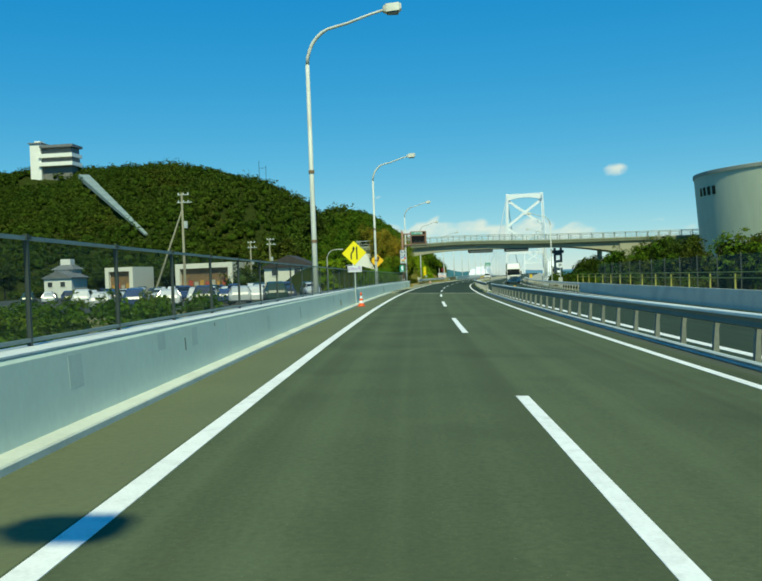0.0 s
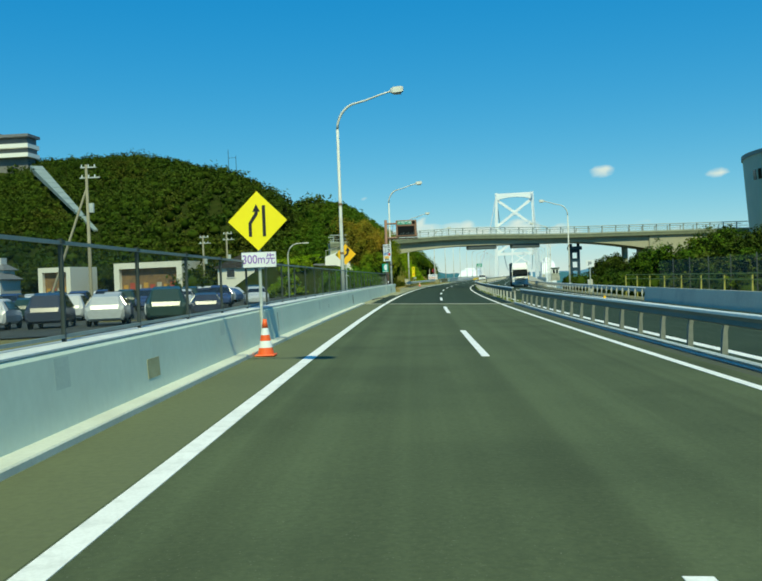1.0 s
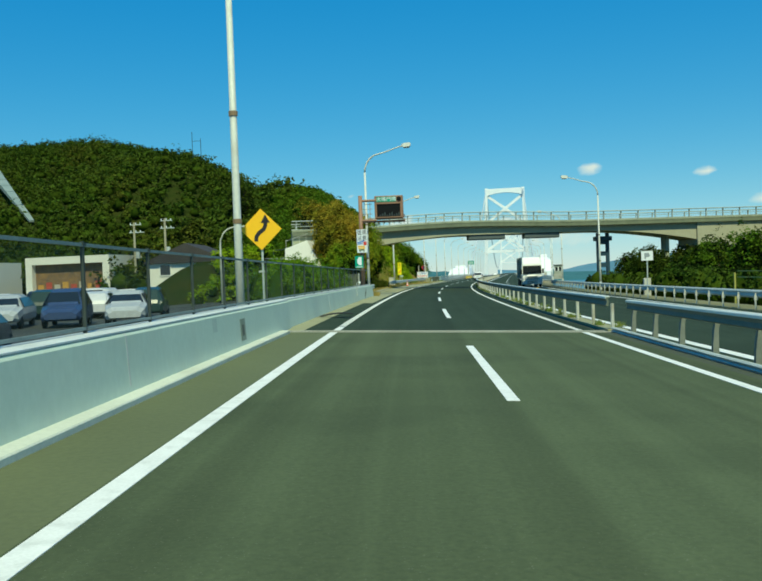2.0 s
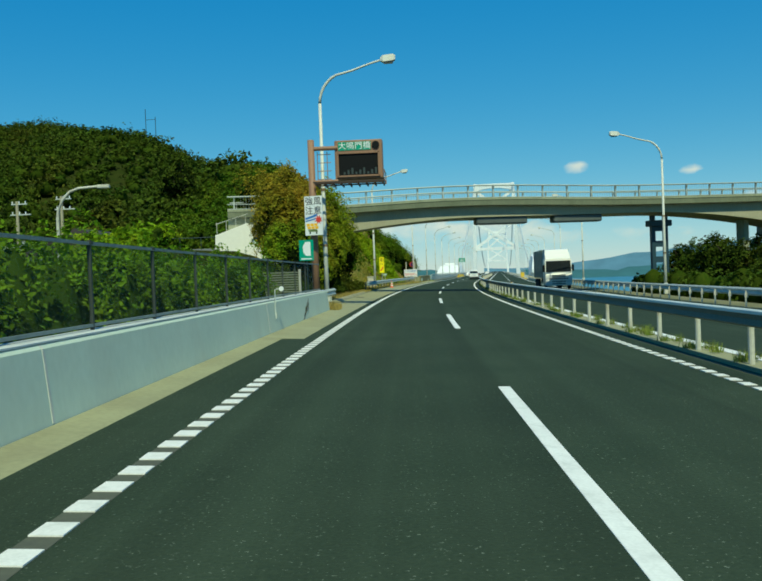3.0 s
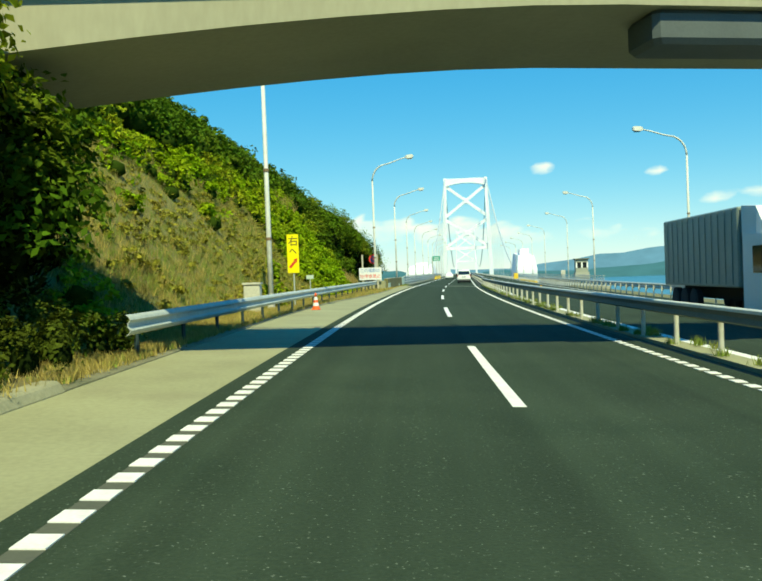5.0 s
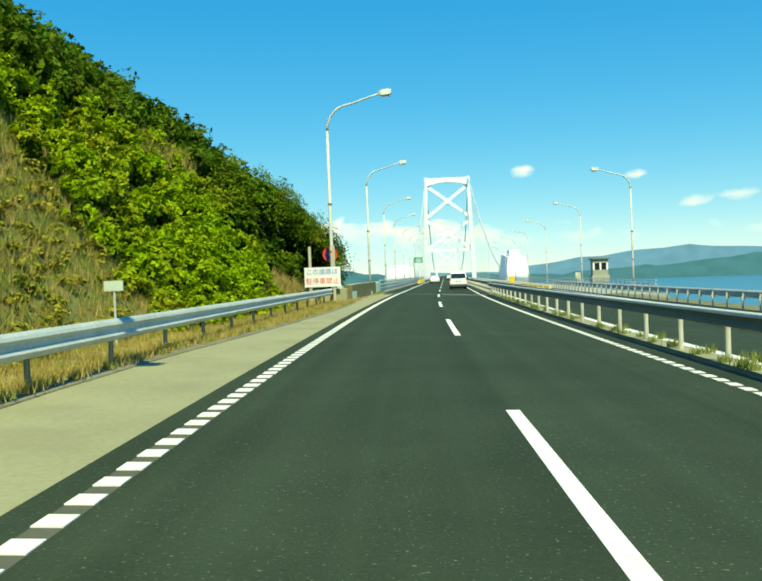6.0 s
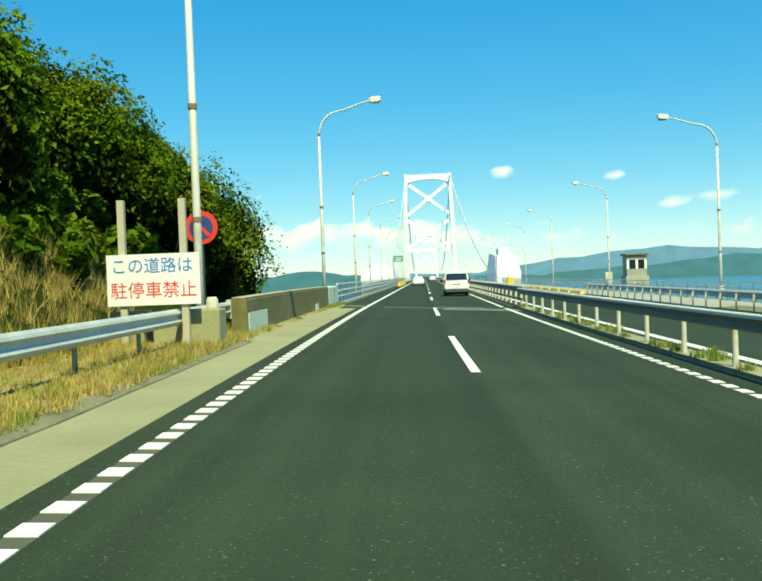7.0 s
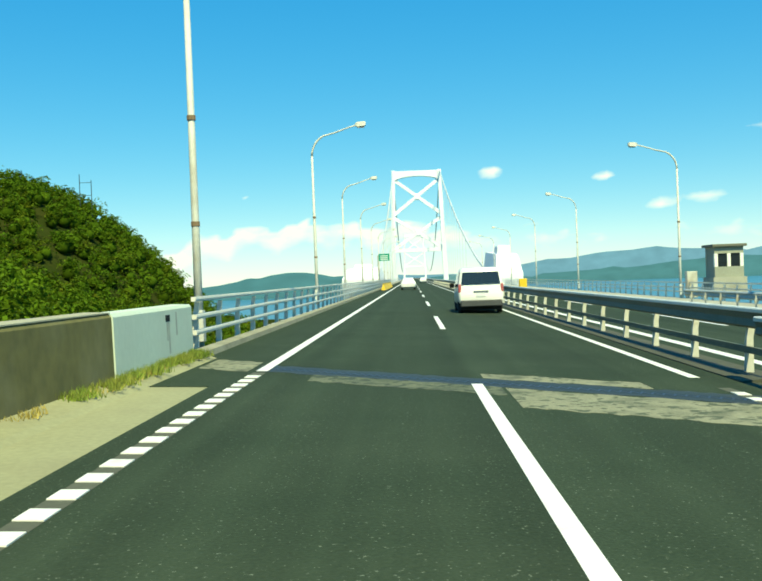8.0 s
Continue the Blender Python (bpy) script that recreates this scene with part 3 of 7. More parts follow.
def road():
    r = structure(sweep("road", [(-3.40, 0), (3.72, 0), (3.72, -0.3), (-3.40, -0.3)], -120, S_JOINT, asphalt_old), "worn olive-grey asphalt carriageway", "road")
    sweep("shoulder", [(-4.52, 0), (-3.40, 0), (-3.40, -0.25), (-4.52, -0.25)], -120, S_JOINT, shoulder_old, parent=r, label="dusty brown shoulder strip")
    n = structure(sweep("road", [(-4.18, 0), (3.72, 0), (3.72, -0.3), (-4.18, -0.3)], S_JOINT + 0.75, 98.2, asphalt_new), "fresh dark asphalt carriageway", "road")
    sweep("asphalt_strip", [(-3.68, 0), (3.72, 0), (3.72, -0.3), (-3.68, -0.3)], 98.2, S_DECK - 0.5, asphalt_new, parent=n)
    d = structure(sweep("road", [(-4.74, 0), (3.72, 0), (3.72, -0.3), (-4.74, -0.3)], S_DECK + 0.5, S_END, asphalt_new, 20), "dark asphalt bridge carriageway", "road")
    o = structure(sweep("road", [(4.5, -0.02), (12.9, -0.02), (12.9, -0.3), (4.5, -0.3)], -120, S_END, asphalt_new, 6), "dark asphalt opposite carriageway", "road")
    # expansion joint at the viaduct's end
    j = structure(sweep("joint", [(-4.5, 0.004), (4.2, 0.004), (4.2, -0.3), (-4.5, -0.3)], S_JOINT, S_JOINT + 0.75, asphalt_new, 0.4), "pale concrete expansion joint across the road", "road joint")
    for k in (0.0, 0.46):
        sweep("joint_strip", [(-4.7, 0.012), (4.2, 0.012), (4.2, -0.1), (-4.7, -0.1)], S_JOINT + k, S_JOINT + k + 0.24, concrete, 0.12, j, "pale concrete nosing")
    # finger joint at the bridge's end
    k = structure(sweep("joint", [(-4.5, 0.0), (3.72, 0.0), (3.72, -0.3), (-4.5, -0.3)], S_DECK - 0.5, S_DECK + 0.5, asphalt_new, 0.5), "finger expansion joint at the bridge's end", "road joint")
    rough_pale = surf("joint_concrete", (0.30, 0.295, 0.20), (0.17, 0.175, 0.115), 1.3, 0.95, 0.5, fine=22, stain=(0.06, 0.075, 0.05), stain_scale=1.6, stain_amt=0.85, speck=((0.07, 0.085, 0.055), 7, 0.54))
    worn = surf("joint_worn", (0.16, 0.17, 0.11), (0.08, 0.095, 0.06), 1.3, 0.95, 0.4, fine=22, speck=((0.04, 0.055, 0.036), 7, 0.50), stain=(0.035, 0.05, 0.033), stain_scale=1.2, stain_amt=0.9)
    steel_blue = surf("joint_steel", (0.030, 0.045, 0.055), (0.02, 0.032, 0.04), 1.5, 0.7, 0.3)
    rj = random.Random(21)

    def skew(u):
        return S_DECK - 0.55 * u

    def patch(u0, u1, a0, a1, h, mat, label):
        """A patch along the skew joint with broken edges."""
        n = max(4, int((u1 - u0) / 0.12))
        us = [u0 + (u1 - u0) * i / n for i in range(n + 1)]
        v = []
        for u in us:
            q, p = a0 + rj.uniform(-0.07, 0.07), a1 + rj.uniform(-0.07, 0.07)
            v += [on(skew(u) + q, u, h), on(skew(u) + p, u, h), on(skew(u) + q, u, -0.06), on(skew(u) + p, u, -0.06)]
        f = []
        for i in range(n):
            b, c = 4 * i, 4 * i + 4
            f += [(b, c, c + 1, b + 1), (b, b + 2, c + 2, c), (b + 1, c + 1, c + 3, b + 3)]
        f += [(0, 1, 3, 2), (4 * n, 4 * n + 2, 4 * n + 3, 4 * n + 1)]
        link("joint_patch", v, f, mat, k, label)

    patch(0.35, 3.65, -2.15, -0.45, 0.003, rough_pale, "rough pale concrete patch")
    patch(-2.4, 0.3, -1.2, -0.4, 0.003, worn, "worn faint concrete patch")
    patch(0.15, 2.3, 0.55, 1.2, 0.003, rough_pale, "worn faint concrete patch")
    patch(-4.4, -3.5, -0.6, 0.9, 0.003, rough_pale, "sandy concrete patch in the gutter")
    patch(-3.4, 3.65, -0.40, 0.50, 0.0025, steel_blue, "dark bluish steel finger plate")
    z = []
    for i in range(120):
        u = -3.4 + i * 0.06
        z += [on(skew(u) + (0.09 if i % 2 else -0.09) - 0.03, u, 0.005), on(skew(u) + (0.09 if i % 2 else -0.09) + 0.05, u, 0.005)]
    link("finger_gap", z, [(2 * i, 2 * i + 2, 2 * i + 3, 2 * i + 1) for i in range(119)], surf("joint_gap", (0.02, 0.035, 0.07), None, 2, 0.5), k, "dark zigzag gap between steel fingers")
    return r, n, d, o


road_old, road_new, road_deck, road_opp = road()


def line(s0, s1, u, w, parent, h=0.005, mat=None, name="edge_line", st=4.0):
    return sweep(name, [(u - w / 2, h), (u + w / 2, h), (u + w / 2, h - 0.02), (u - w / 2, h - 0.02)], s0, s1, mat or paint, st, parent)


line(-120, S_JOINT, -3.28, 0.19, road_old)
line(-120, S_JOINT, 3.25, 0.17, road_old)
line(S_DECK + 1.4, S_END, -3.28, 0.18, road_deck, st=20)
line(S_DECK + 0.6, S_END, 3.25, 0.16, road_deck, st=20)
for i in range(-3, 60):
    s1 = 9.9 + 20 * i
    par = road_old if s1 < S_JOINT else road_new if s1 < S_DECK else road_deck
    if i == 11:
        s1 -= 0.7
    line(s1 - 8, s1, 0.0, 0.155, par, name="lane_dash")
# opposite carriageway markings
INNER = lambda s: float(np.interp(s, [-20, 40, 85, 120, 185, 215, 300], [5.1, 5.0, 4.9, 4.82, 4.82, 5.15, 5.2]))
rings = [[on(s, INNER(s) - 0.13, -0.014), on(s, INNER(s) + 0.13, -0.014), on(s, INNER(s) + 0.13, -0.034), on(s, INNER(s) - 0.13, -0.034)] for s in np.arange(-120, S_END, 6.0)]
Shape().loft(rings).obj("edge_line", paint, road_opp)
line(-120, S_END, 12.05, 0.20, road_opp, -0.014, st=6)
for i in range(-3, 50):
    line(4.0 + 20 * i, 12.0 + 20 * i, 8.75, 0.15, road_opp, -0.014, name="lane_dash")


def blocks(u, s0, s1, w, parent):
    """The edge line cut into short raised blocks."""
    base = sweep("line_bed", [(u - w / 2, 0.003), (u + w / 2, 0.003), (u + w / 2, -0.02), (u - w / 2, -0.02)], s0, s1, surf("line_bed", (0.10, 0.105, 0.075), (0.075, 0.08, 0.06), 1.0, 0.9, fine=20), 4, parent, "worn grey line bed")
    sh = Shape().box(-w / 2, w / 2, -0.13, 0.13, -0.004, 0.006)
    me = None
    for k in range(int((s1 - s0) / 0.5)):
        s = s0 + 0.2 + 0.5 * k
        if me is None:
            ob = sh.obj("line_block", paint, base)
            me = ob.data
        else:
            ob = new("line_block", me)
            ob.parent = base
        p = on(s, u, 0.006)
        ob.matrix_basis = pose(p.x, p.y, p.z, 0, math.degrees(math.atan(BANK)), turn(s) + random.uniform(-1, 1))


# ---- left edge of the road ----
def kerb_u(s):
    """Where the kerb of the grassy verge runs."""
    return float(np.interp(s, [143, 158, 172, 176, 183, 187.5, 196.4, 211.5], [-5.55, -5.75, -5.7, -5.6, -5.15, -4.92, -4.58, -4.6]))


def left_edge():
    k = structure(sweep("kerb", [(-4.80, 0.0), (-4.385, 0.0), (-4.385, 0.06), (-4.40, 0.075), (-4.80, 0.085)], -120, S_JOINT - 0.3, kerb_pale), "low pale concrete kerb under the barrier", "kerb")
    w = structure(sweep("wall_barrier", [(-5.05, -1.5), (-4.60, -0.3), (-4.60, 0.08), (-4.64, 0.76), (-4.67, 0.80), (-5.02, 0.80), (-5.05, 0.76)], -120, 75.5, wall_mat), "pale blue-grey concrete parapet wall", "wall")
    sweep("wall_panel", [(-5.05, -1.5), (-4.67, -0.3), (-4.67, 0.0), (-4.75, 0.76), (-4.79, 0.80), (-5.02, 0.80), (-5.05, 0.76)], 75.5, 113.3, wall_mat, parent=w)
    face = lambda h: -4.60 - 0.0588 * (h - 0.08)
    for s in (14.5, 31.0, 47.0, 62.0, 75.5, 86.8, 99.5):
        late = s > 75
        foot, lo = (-4.668, 0.04) if late else (face(0.15) + 0.003, 0.15)
        sweep("wall_seam", [(-4.83, lo), (foot, lo), (-4.745 if late else -4.637, 0.76), (-4.79 if late else -4.668, 0.802), (-4.83, 0.802)], s, s + 0.05, surf("seam_filler", (0.62, 0.63, 0.58), None, 3, 0.8), 0.05, w, "pale joint filler")
    for s, h0, h1 in ((7.4, 0.40, 0.72), (10.3, 0.52, 0.74), (12.0, 0.45, 0.72), (18.5, 0.3, 0.6), (33.4, 0.45, 0.74), (40.2, 0.5, 0.74), (55.0, 0.4, 0.7), (66.5, 0.5, 0.74)):
        sweep("repair_patch", [(-4.85, h0), (face(h0) + 0.002, h0), (face(h1) + 0.002, h1), (-4.85, h1)], s, s + 0.34, surf("repair_mortar", (0.42, 0.50, 0.44), (0.50, 0.58, 0.50), 3, 0.9), 0.3, w, "slightly darker mortar patch")
    for s, h0, h1 in ((11.6, 0.42, 0.60), (13.5, 0.66, 0.72), (24.0, 0.30, 0.62), (46.3, 0.2, 0.66), (58.0, 0.35, 0.5)):
        sweep("wall_streak", [(-4.85, h0), (face(h0) + 0.004, h0), (face(h1) + 0.004, h1), (-4.85, h1)], s, s + 0.05, surf("dark_streak", (0.10, 0.12, 0.10), (0.16, 0.18, 0.15), 9, 0.9), 0.05, w, "dark weep streak")
    # a steel hatch, and an added plate in place of an olive stain
    for s, h0, h1, mt, label in ((68.8, 0.18, 0.62, surf("steel_hatch", (0.30, 0.34, 0.27), (0.20, 0.23, 0.17), 4, 0.7), "grey steel service hatch"), (36.1, 0.24, 0.48, surf("olive_stain", (0.40, 0.40, 0.24), (0.30, 0.28, 0.14), 5, 0.8), "thin plate standing in for a yellowish-olive wall stain")):
        sweep("wall_hatch", [(-4.85, h0), (face(h0) + 0.006, h0), (face(h1) + 0.006, h1), (-4.85, h1)], s, s + 0.5, mt, 0.3, w, label)
    # darker plate set just proud of the hatch
    sweep("hatch_recess", [(-4.85, 0.28), (face(0.28) + 0.010, 0.28), (face(0.50) + 0.010, 0.50), (-4.85, 0.50)], 68.95, 69.15, surf("hatch_dark", (0.12, 0.13, 0.10), None, 4, 0.7), 0.2, w, "darker inner plate on the hatch")
    sweep("wall_cap", [(-5.06, 0.806), (-4.66, 0.806), (-4.66, 0.826), (-5.06, 0.826)], -120, 75.5, surf("cap_white", (0.62, 0.66, 0.66), None, 2, 0.8), 4, w, "pale weathered coping")
    sweep("wall_cap", [(-5.06, 0.806), (-4.78, 0.806), (-4.78, 0.826), (-5.06, 0.826)], 75.5, 113.3, surf("cap_white", (0.62, 0.66, 0.66), None, 2, 0.8), 4, w, "pale weathered coping")
    structure(sweep("gutter", [(-4.66, 0.03), (-4.5, 0.012), (-4.18, 0.0), (-4.18, -0.2), (-4.66, -0.2)], S_JOINT + 0.75, 98.2, gutter_mat), "pale ochre concrete gutter along the wall", "gutter")
    structure(sweep("gutter", [(-4.66, 0.03), (-4.5, 0.012), (-3.68, 0.0), (-3.68, -0.2), (-4.66, -0.2)], 98.2, 113.3, gutter_mat), "wide pale ochre concrete gutter along the wall", "gutter")
    structure(sweep("gutter", [(-6.0, 0.0), (-3.68, 0.0), (-3.68, -0.2), (-6.0, -0.2)], 113.3, S_DECK - 0.6, gutter_mat), "pale ochre concrete drain strip beside the road", "gutter")
    mossy = surf("mossy_kerb", (0.24, 0.225, 0.14), (0.16, 0.155, 0.095), 1.5, 0.95, 0.4, fine=12, stain=(0.09, 0.10, 0.05), stain_scale=1.2, stain_amt=0.6)
    worn = surf("worn_kerb", (0.36, 0.34, 0.22), (0.27, 0.26, 0.16), 1.5, 0.95, 0.35, fine=12, stain=(0.13, 0.14, 0.07), stain_scale=1.2, stain_amt=0.5)
    k = None
    for q in range(15):
        # cast kerb stones, butted with narrow joints
        stone = []
        for s in (114.5 + 1.9 * q, 115.45 + 1.9 * q, 116.38 + 1.9 * q):
            u = float(np.interp(s, [114.5, 122, 130, 138, 143], [-5.16, -5.20, -5.34, -5.53, -5.58]))
            stone.append([on(s, u - 0.26, -0.05), on(s, u + 0.04, -0.05), on(s, u + 0.04, 0.015), on(s, u - 0.02, 0.115), on(s, u - 0.05, 0.14), on(s, u - 0.09, 0.15), on(s, u - 0.26, 0.15)])
        if k is None:
            k = structure(Shape().loft(stone).obj("kerb", worn), "worn mossy concrete kerb stones by the planting", "kerb")
        else:
            Shape().loft(stone).obj("kerb_stone", worn, k)
    bed = []
    for s in np.arange(113.5, 144.1, 1.5):
        u = float(np.interp(s, [114.5, 122, 130, 138, 143], [-5.41, -5.45, -5.59, -5.78, -5.83]))
        lift = 0.05 * noise.noise((s * 0.6, 7, 0))
        bed.append([at(s, -8.2, -0.5), at(s, u, -0.3), on(s, u, 0.13), at(s, -6.5, 0.36 + lift), at(s, -8.2, 0.5 + lift)])
    structure(Shape().loft(bed).obj("planting_bed", surf("bed_litter", (0.19, 0.155, 0.06), (0.10, 0.095, 0.035), 1.2, 0.95, 0.5, fine=14, stain=(0.07, 0.075, 0.02), stain_scale=0.8, stain_amt=0.6)), "leaf and straw litter behind the kerb stones", "verge")
    rings, soil_rings = [], []
    for s in np.arange(143.0, 212.1, 1.5):
        u = kerb_u(s) + 0.03 * noise.noise((s * 0.8, 0, 0))
        rings.append([on(s, u - 0.28, -0.1), on(s, u, -0.1), on(s, u - 0.02, 0.02), on(s, u - 0.05, 0.035), on(s, u - 0.28, 0.06)])
        soil_rings.append([on(s, -7.6, -0.2), on(s, u - 0.27, -0.1), on(s, u - 0.27, 0.055), on(s, (u - 7.6) / 2, 0.11 + 0.04 * noise.noise((s * 0.5, 3, 0))), on(s, -7.6, 0.06)])
    structure(Shape().loft(rings).obj("kerb", mossy), "flat worn concrete edging under dry grass", "kerb")
    structure(Shape().loft(soil_rings).obj("verge", surf("verge_soil", (0.38, 0.29, 0.11), (0.24, 0.21, 0.08), 1.2, 0.95, 0.5, fine=14, stain=(0.12, 0.13, 0.035), stain_scale=0.6, stain_amt=0.6)), "straw-littered verge under the guard rail", "verge")
    sweep("drain_grate", [(-5.15, 0.004), (-4.7, 0.004), (-4.7, -0.05), (-5.15, -0.05)], 131.6, 132.3, black_mat, 0.4, road_new, "dark iron drain grate")
    # weathered parapet before the bridge
    top = lambda s: float(np.interp(s, [209, 212, 219, 226], [0.96, 0.98, 1.0, 1.0]))
    body, cap = [], []
    for s in np.linspace(209.4, 228.8, 14):
        h = top(s)
        body.append([on(s, u, z) for u, z in ((-5.35, -1.0), (-4.94, -0.2), (-4.96, h - 0.05), (-5.0, h), (-5.30, h), (-5.35, h - 0.05))])
        cap.append([on(s, u, z) for u, z in ((-5.33, h + 0.004), (-4.98, h + 0.004), (-4.98, h + 0.02), (-5.33, h + 0.02))])
    m = structure(Shape().loft(body).obj("wall_parapet", moss_wall), "dark moss-stained concrete parapet wall", "wall")
    Shape().loft(cap).obj("wall_cap", surf("cap_worn", (0.42, 0.40, 0.29), None, 2, 0.9), m, "sun-bleached parapet top")
    for s0, s1, h in ((209.5, 212.15, 0.60), (223.6, 224.6, 0.36)):
        sweep("repair_panel", [(-4.98, 0.02), (-4.925, 0.02), (-4.93, h), (-4.98, h)], s0, s1, wall_mat, 0.5, m, "pale patched concrete panel")
    eb = structure(sweep("wall_end_block", [(-5.35, -1.0), (-4.92, -0.2), (-4.94, 0.95), (-4.98, 1.0), (-5.30, 1.0), (-5.35, 0.95)], 228.81, 233.0, wall_mat), "pale concrete end block of the parapet", "wall")
    # no opening cut: the hole's inner shade is a flat black plate
    sweep("drain_hole", [(-4.98, 0.76), (-4.933, 0.76), (-4.9352, 0.87), (-4.98, 0.87)], 231.3, 231.55, black_mat, 0.3, eb, "drain hole drawn as a flat black plate for its inner shade")
    for a, h0, h1 in ((231.34, 0.44, 0.755), (231.44, 0.22, 0.755), (231.9, 0.5, 0.9)):
        sweep("water_stain", [(-4.98, h0), (-4.9185 - 0.0174 * (h0 + 0.2), h0), (-4.9185 - 0.0174 * (h1 + 0.2), h1), (-4.98, h1)], a, a + 0.09, surf("water_stain", (0.28, 0.31, 0.27), (0.40, 0.44, 0.39), 6, 0.9), 0.1, eb, "grey run-off stain")
    structure(sweep("kerb", [(-4.95, 0.0), (-4.5, 0.0), (-4.6, 0.04), (-4.95, 0.10)], 208.0, 233.0, gutter_mat), "weedy concrete kerb under the parapet", "kerb")
    structure(sweep("kerb", [(-5.0, 0.0), (-4.72, 0.0), (-4.74, 0.11), (-5.0, 0.13)], 233.1, S_END, surf("bridge_kerb", (0.33, 0.32, 0.24), (0.24, 0.23, 0.16), 0.8, 0.9, stain=(0.14, 0.14, 0.10), stain_scale=1.0, stain_amt=0.5), 10), "pale concrete kerb of the bridge", "kerb")


left_edge()


def fence():
    """Dark mesh screen on the barrier."""
    f = thing("fence", Matrix(), "dark green mesh screen fence on the concrete parapet", "fence")
    net = see_through("fence_net", (0.030, 0.045, 0.033), 0.28)
    steel = surf("fence_steel", (0.040, 0.052, 0.045), None, 2, 0.6)
    pale = surf("fence_rail_grey", (0.22, 0.27, 0.26), (0.15, 0.19, 0.185), 2, 0.6)
    post = None
    s = -59.28
    while s < 112:
        nxt = s + 2.466
        if nxt > 112.6:
            break
        pn = link("mesh_panel", [on(s + 0.04, -4.95, 0.9), on(nxt - 0.04, -4.95, 0.9), on(nxt - 0.04, -4.95, 1.83), on(s + 0.04, -4.95, 1.83)], [(0, 1, 2, 3)], net, f)
        p = on(s, -4.95, 0.82)
        sh = Shape().box(-0.020, 0.020, -0.020, 0.020, 0, 1.07).box(-0.035, 0.035, -0.05, 0.05, 1.02, 1.055)
        if post is None:
            ob = sh.obj("post", steel, f)
            post = ob.data
        else:
            ob = new("post", post)
            ob.parent = f
        ob.matrix_basis = pose(p.x, p.y, p.z, 0, 0, turn(s))
        s = nxt
    for h, r in ((1.85, 0.02), (0.88, 0.018)):
        sweep("rail", [(-4.95 - r, h - r), (-4.95 + r, h - r), (-4.95 + r, h + r), (-4.95 - r, h + r)], -60, 112.5, pale, 5, f)


fence()


# ---- guard rails ----
def wbeam(u, h, s0, s1, parent, side=1, mat=None, big=1.0):
    """Corrugated beam; side: 1 faces the right."""
    pts = [(0, -0.17), (0.05, -0.13), (0.075, -0.085), (0.03, -0.03), (0.03, 0.03), (0.075, 0.085), (0.05, 0.13), (0, 0.17)]
    pr = [(u + side * a * big, h + b * big) for a, b in pts] + [(u + side * (a * big - 0.012), h + b * big) for a, b in reversed(pts)]
    return sweep("beam", pr, s0, s1, mat or galv, 3, parent, smooth=False)


POST = {}


def posts(parent, u, s0, s1, gap, height, mat, kind="post", lean=0.0):
    n = int((s1 - s0) / gap) + 1
    key = (kind, height, mat.name)
    for k in range(n):
        s = s0 + k * gap
        if key not in POST:
            sh = Shape()
            if kind == "plain":
                sh.tube([(0, 0, -0.3), (0, 0, height)], 0.05, 10)
            elif kind == "post":
                sh.tube([(0, 0, -0.3), (0, 0, height)], 0.042, 8)
                sh.box(-0.055, 0.10, -0.03, 0.03, height - 0.3, height - 0.12)
            else:
                sh.loft([[(-0.06, -0.05, -0.1), (0.06, -0.05, -0.1), (0.06, 0.05, -0.1), (-0.06, 0.05, -0.1)], [(-0.03, -0.035, height * 0.7), (0.07, -0.035, height * 0.7), (0.07, 0.035, height * 0.7), (-0.03, 0.035, height * 0.7)], [(0.02, -0.035, height), (0.11, -0.035, height), (0.11, 0.035, height), (0.02, 0.035, height)]])
            ob = sh.obj("post", mat, parent)
            POST[key] = ob.data
        else:
            ob = new("post", POST[key])
            ob.parent = parent
        p = on(s, u, 0)
        ob.matrix_basis = pose(p.x, p.y, p.z, 0, 0, turn(s))


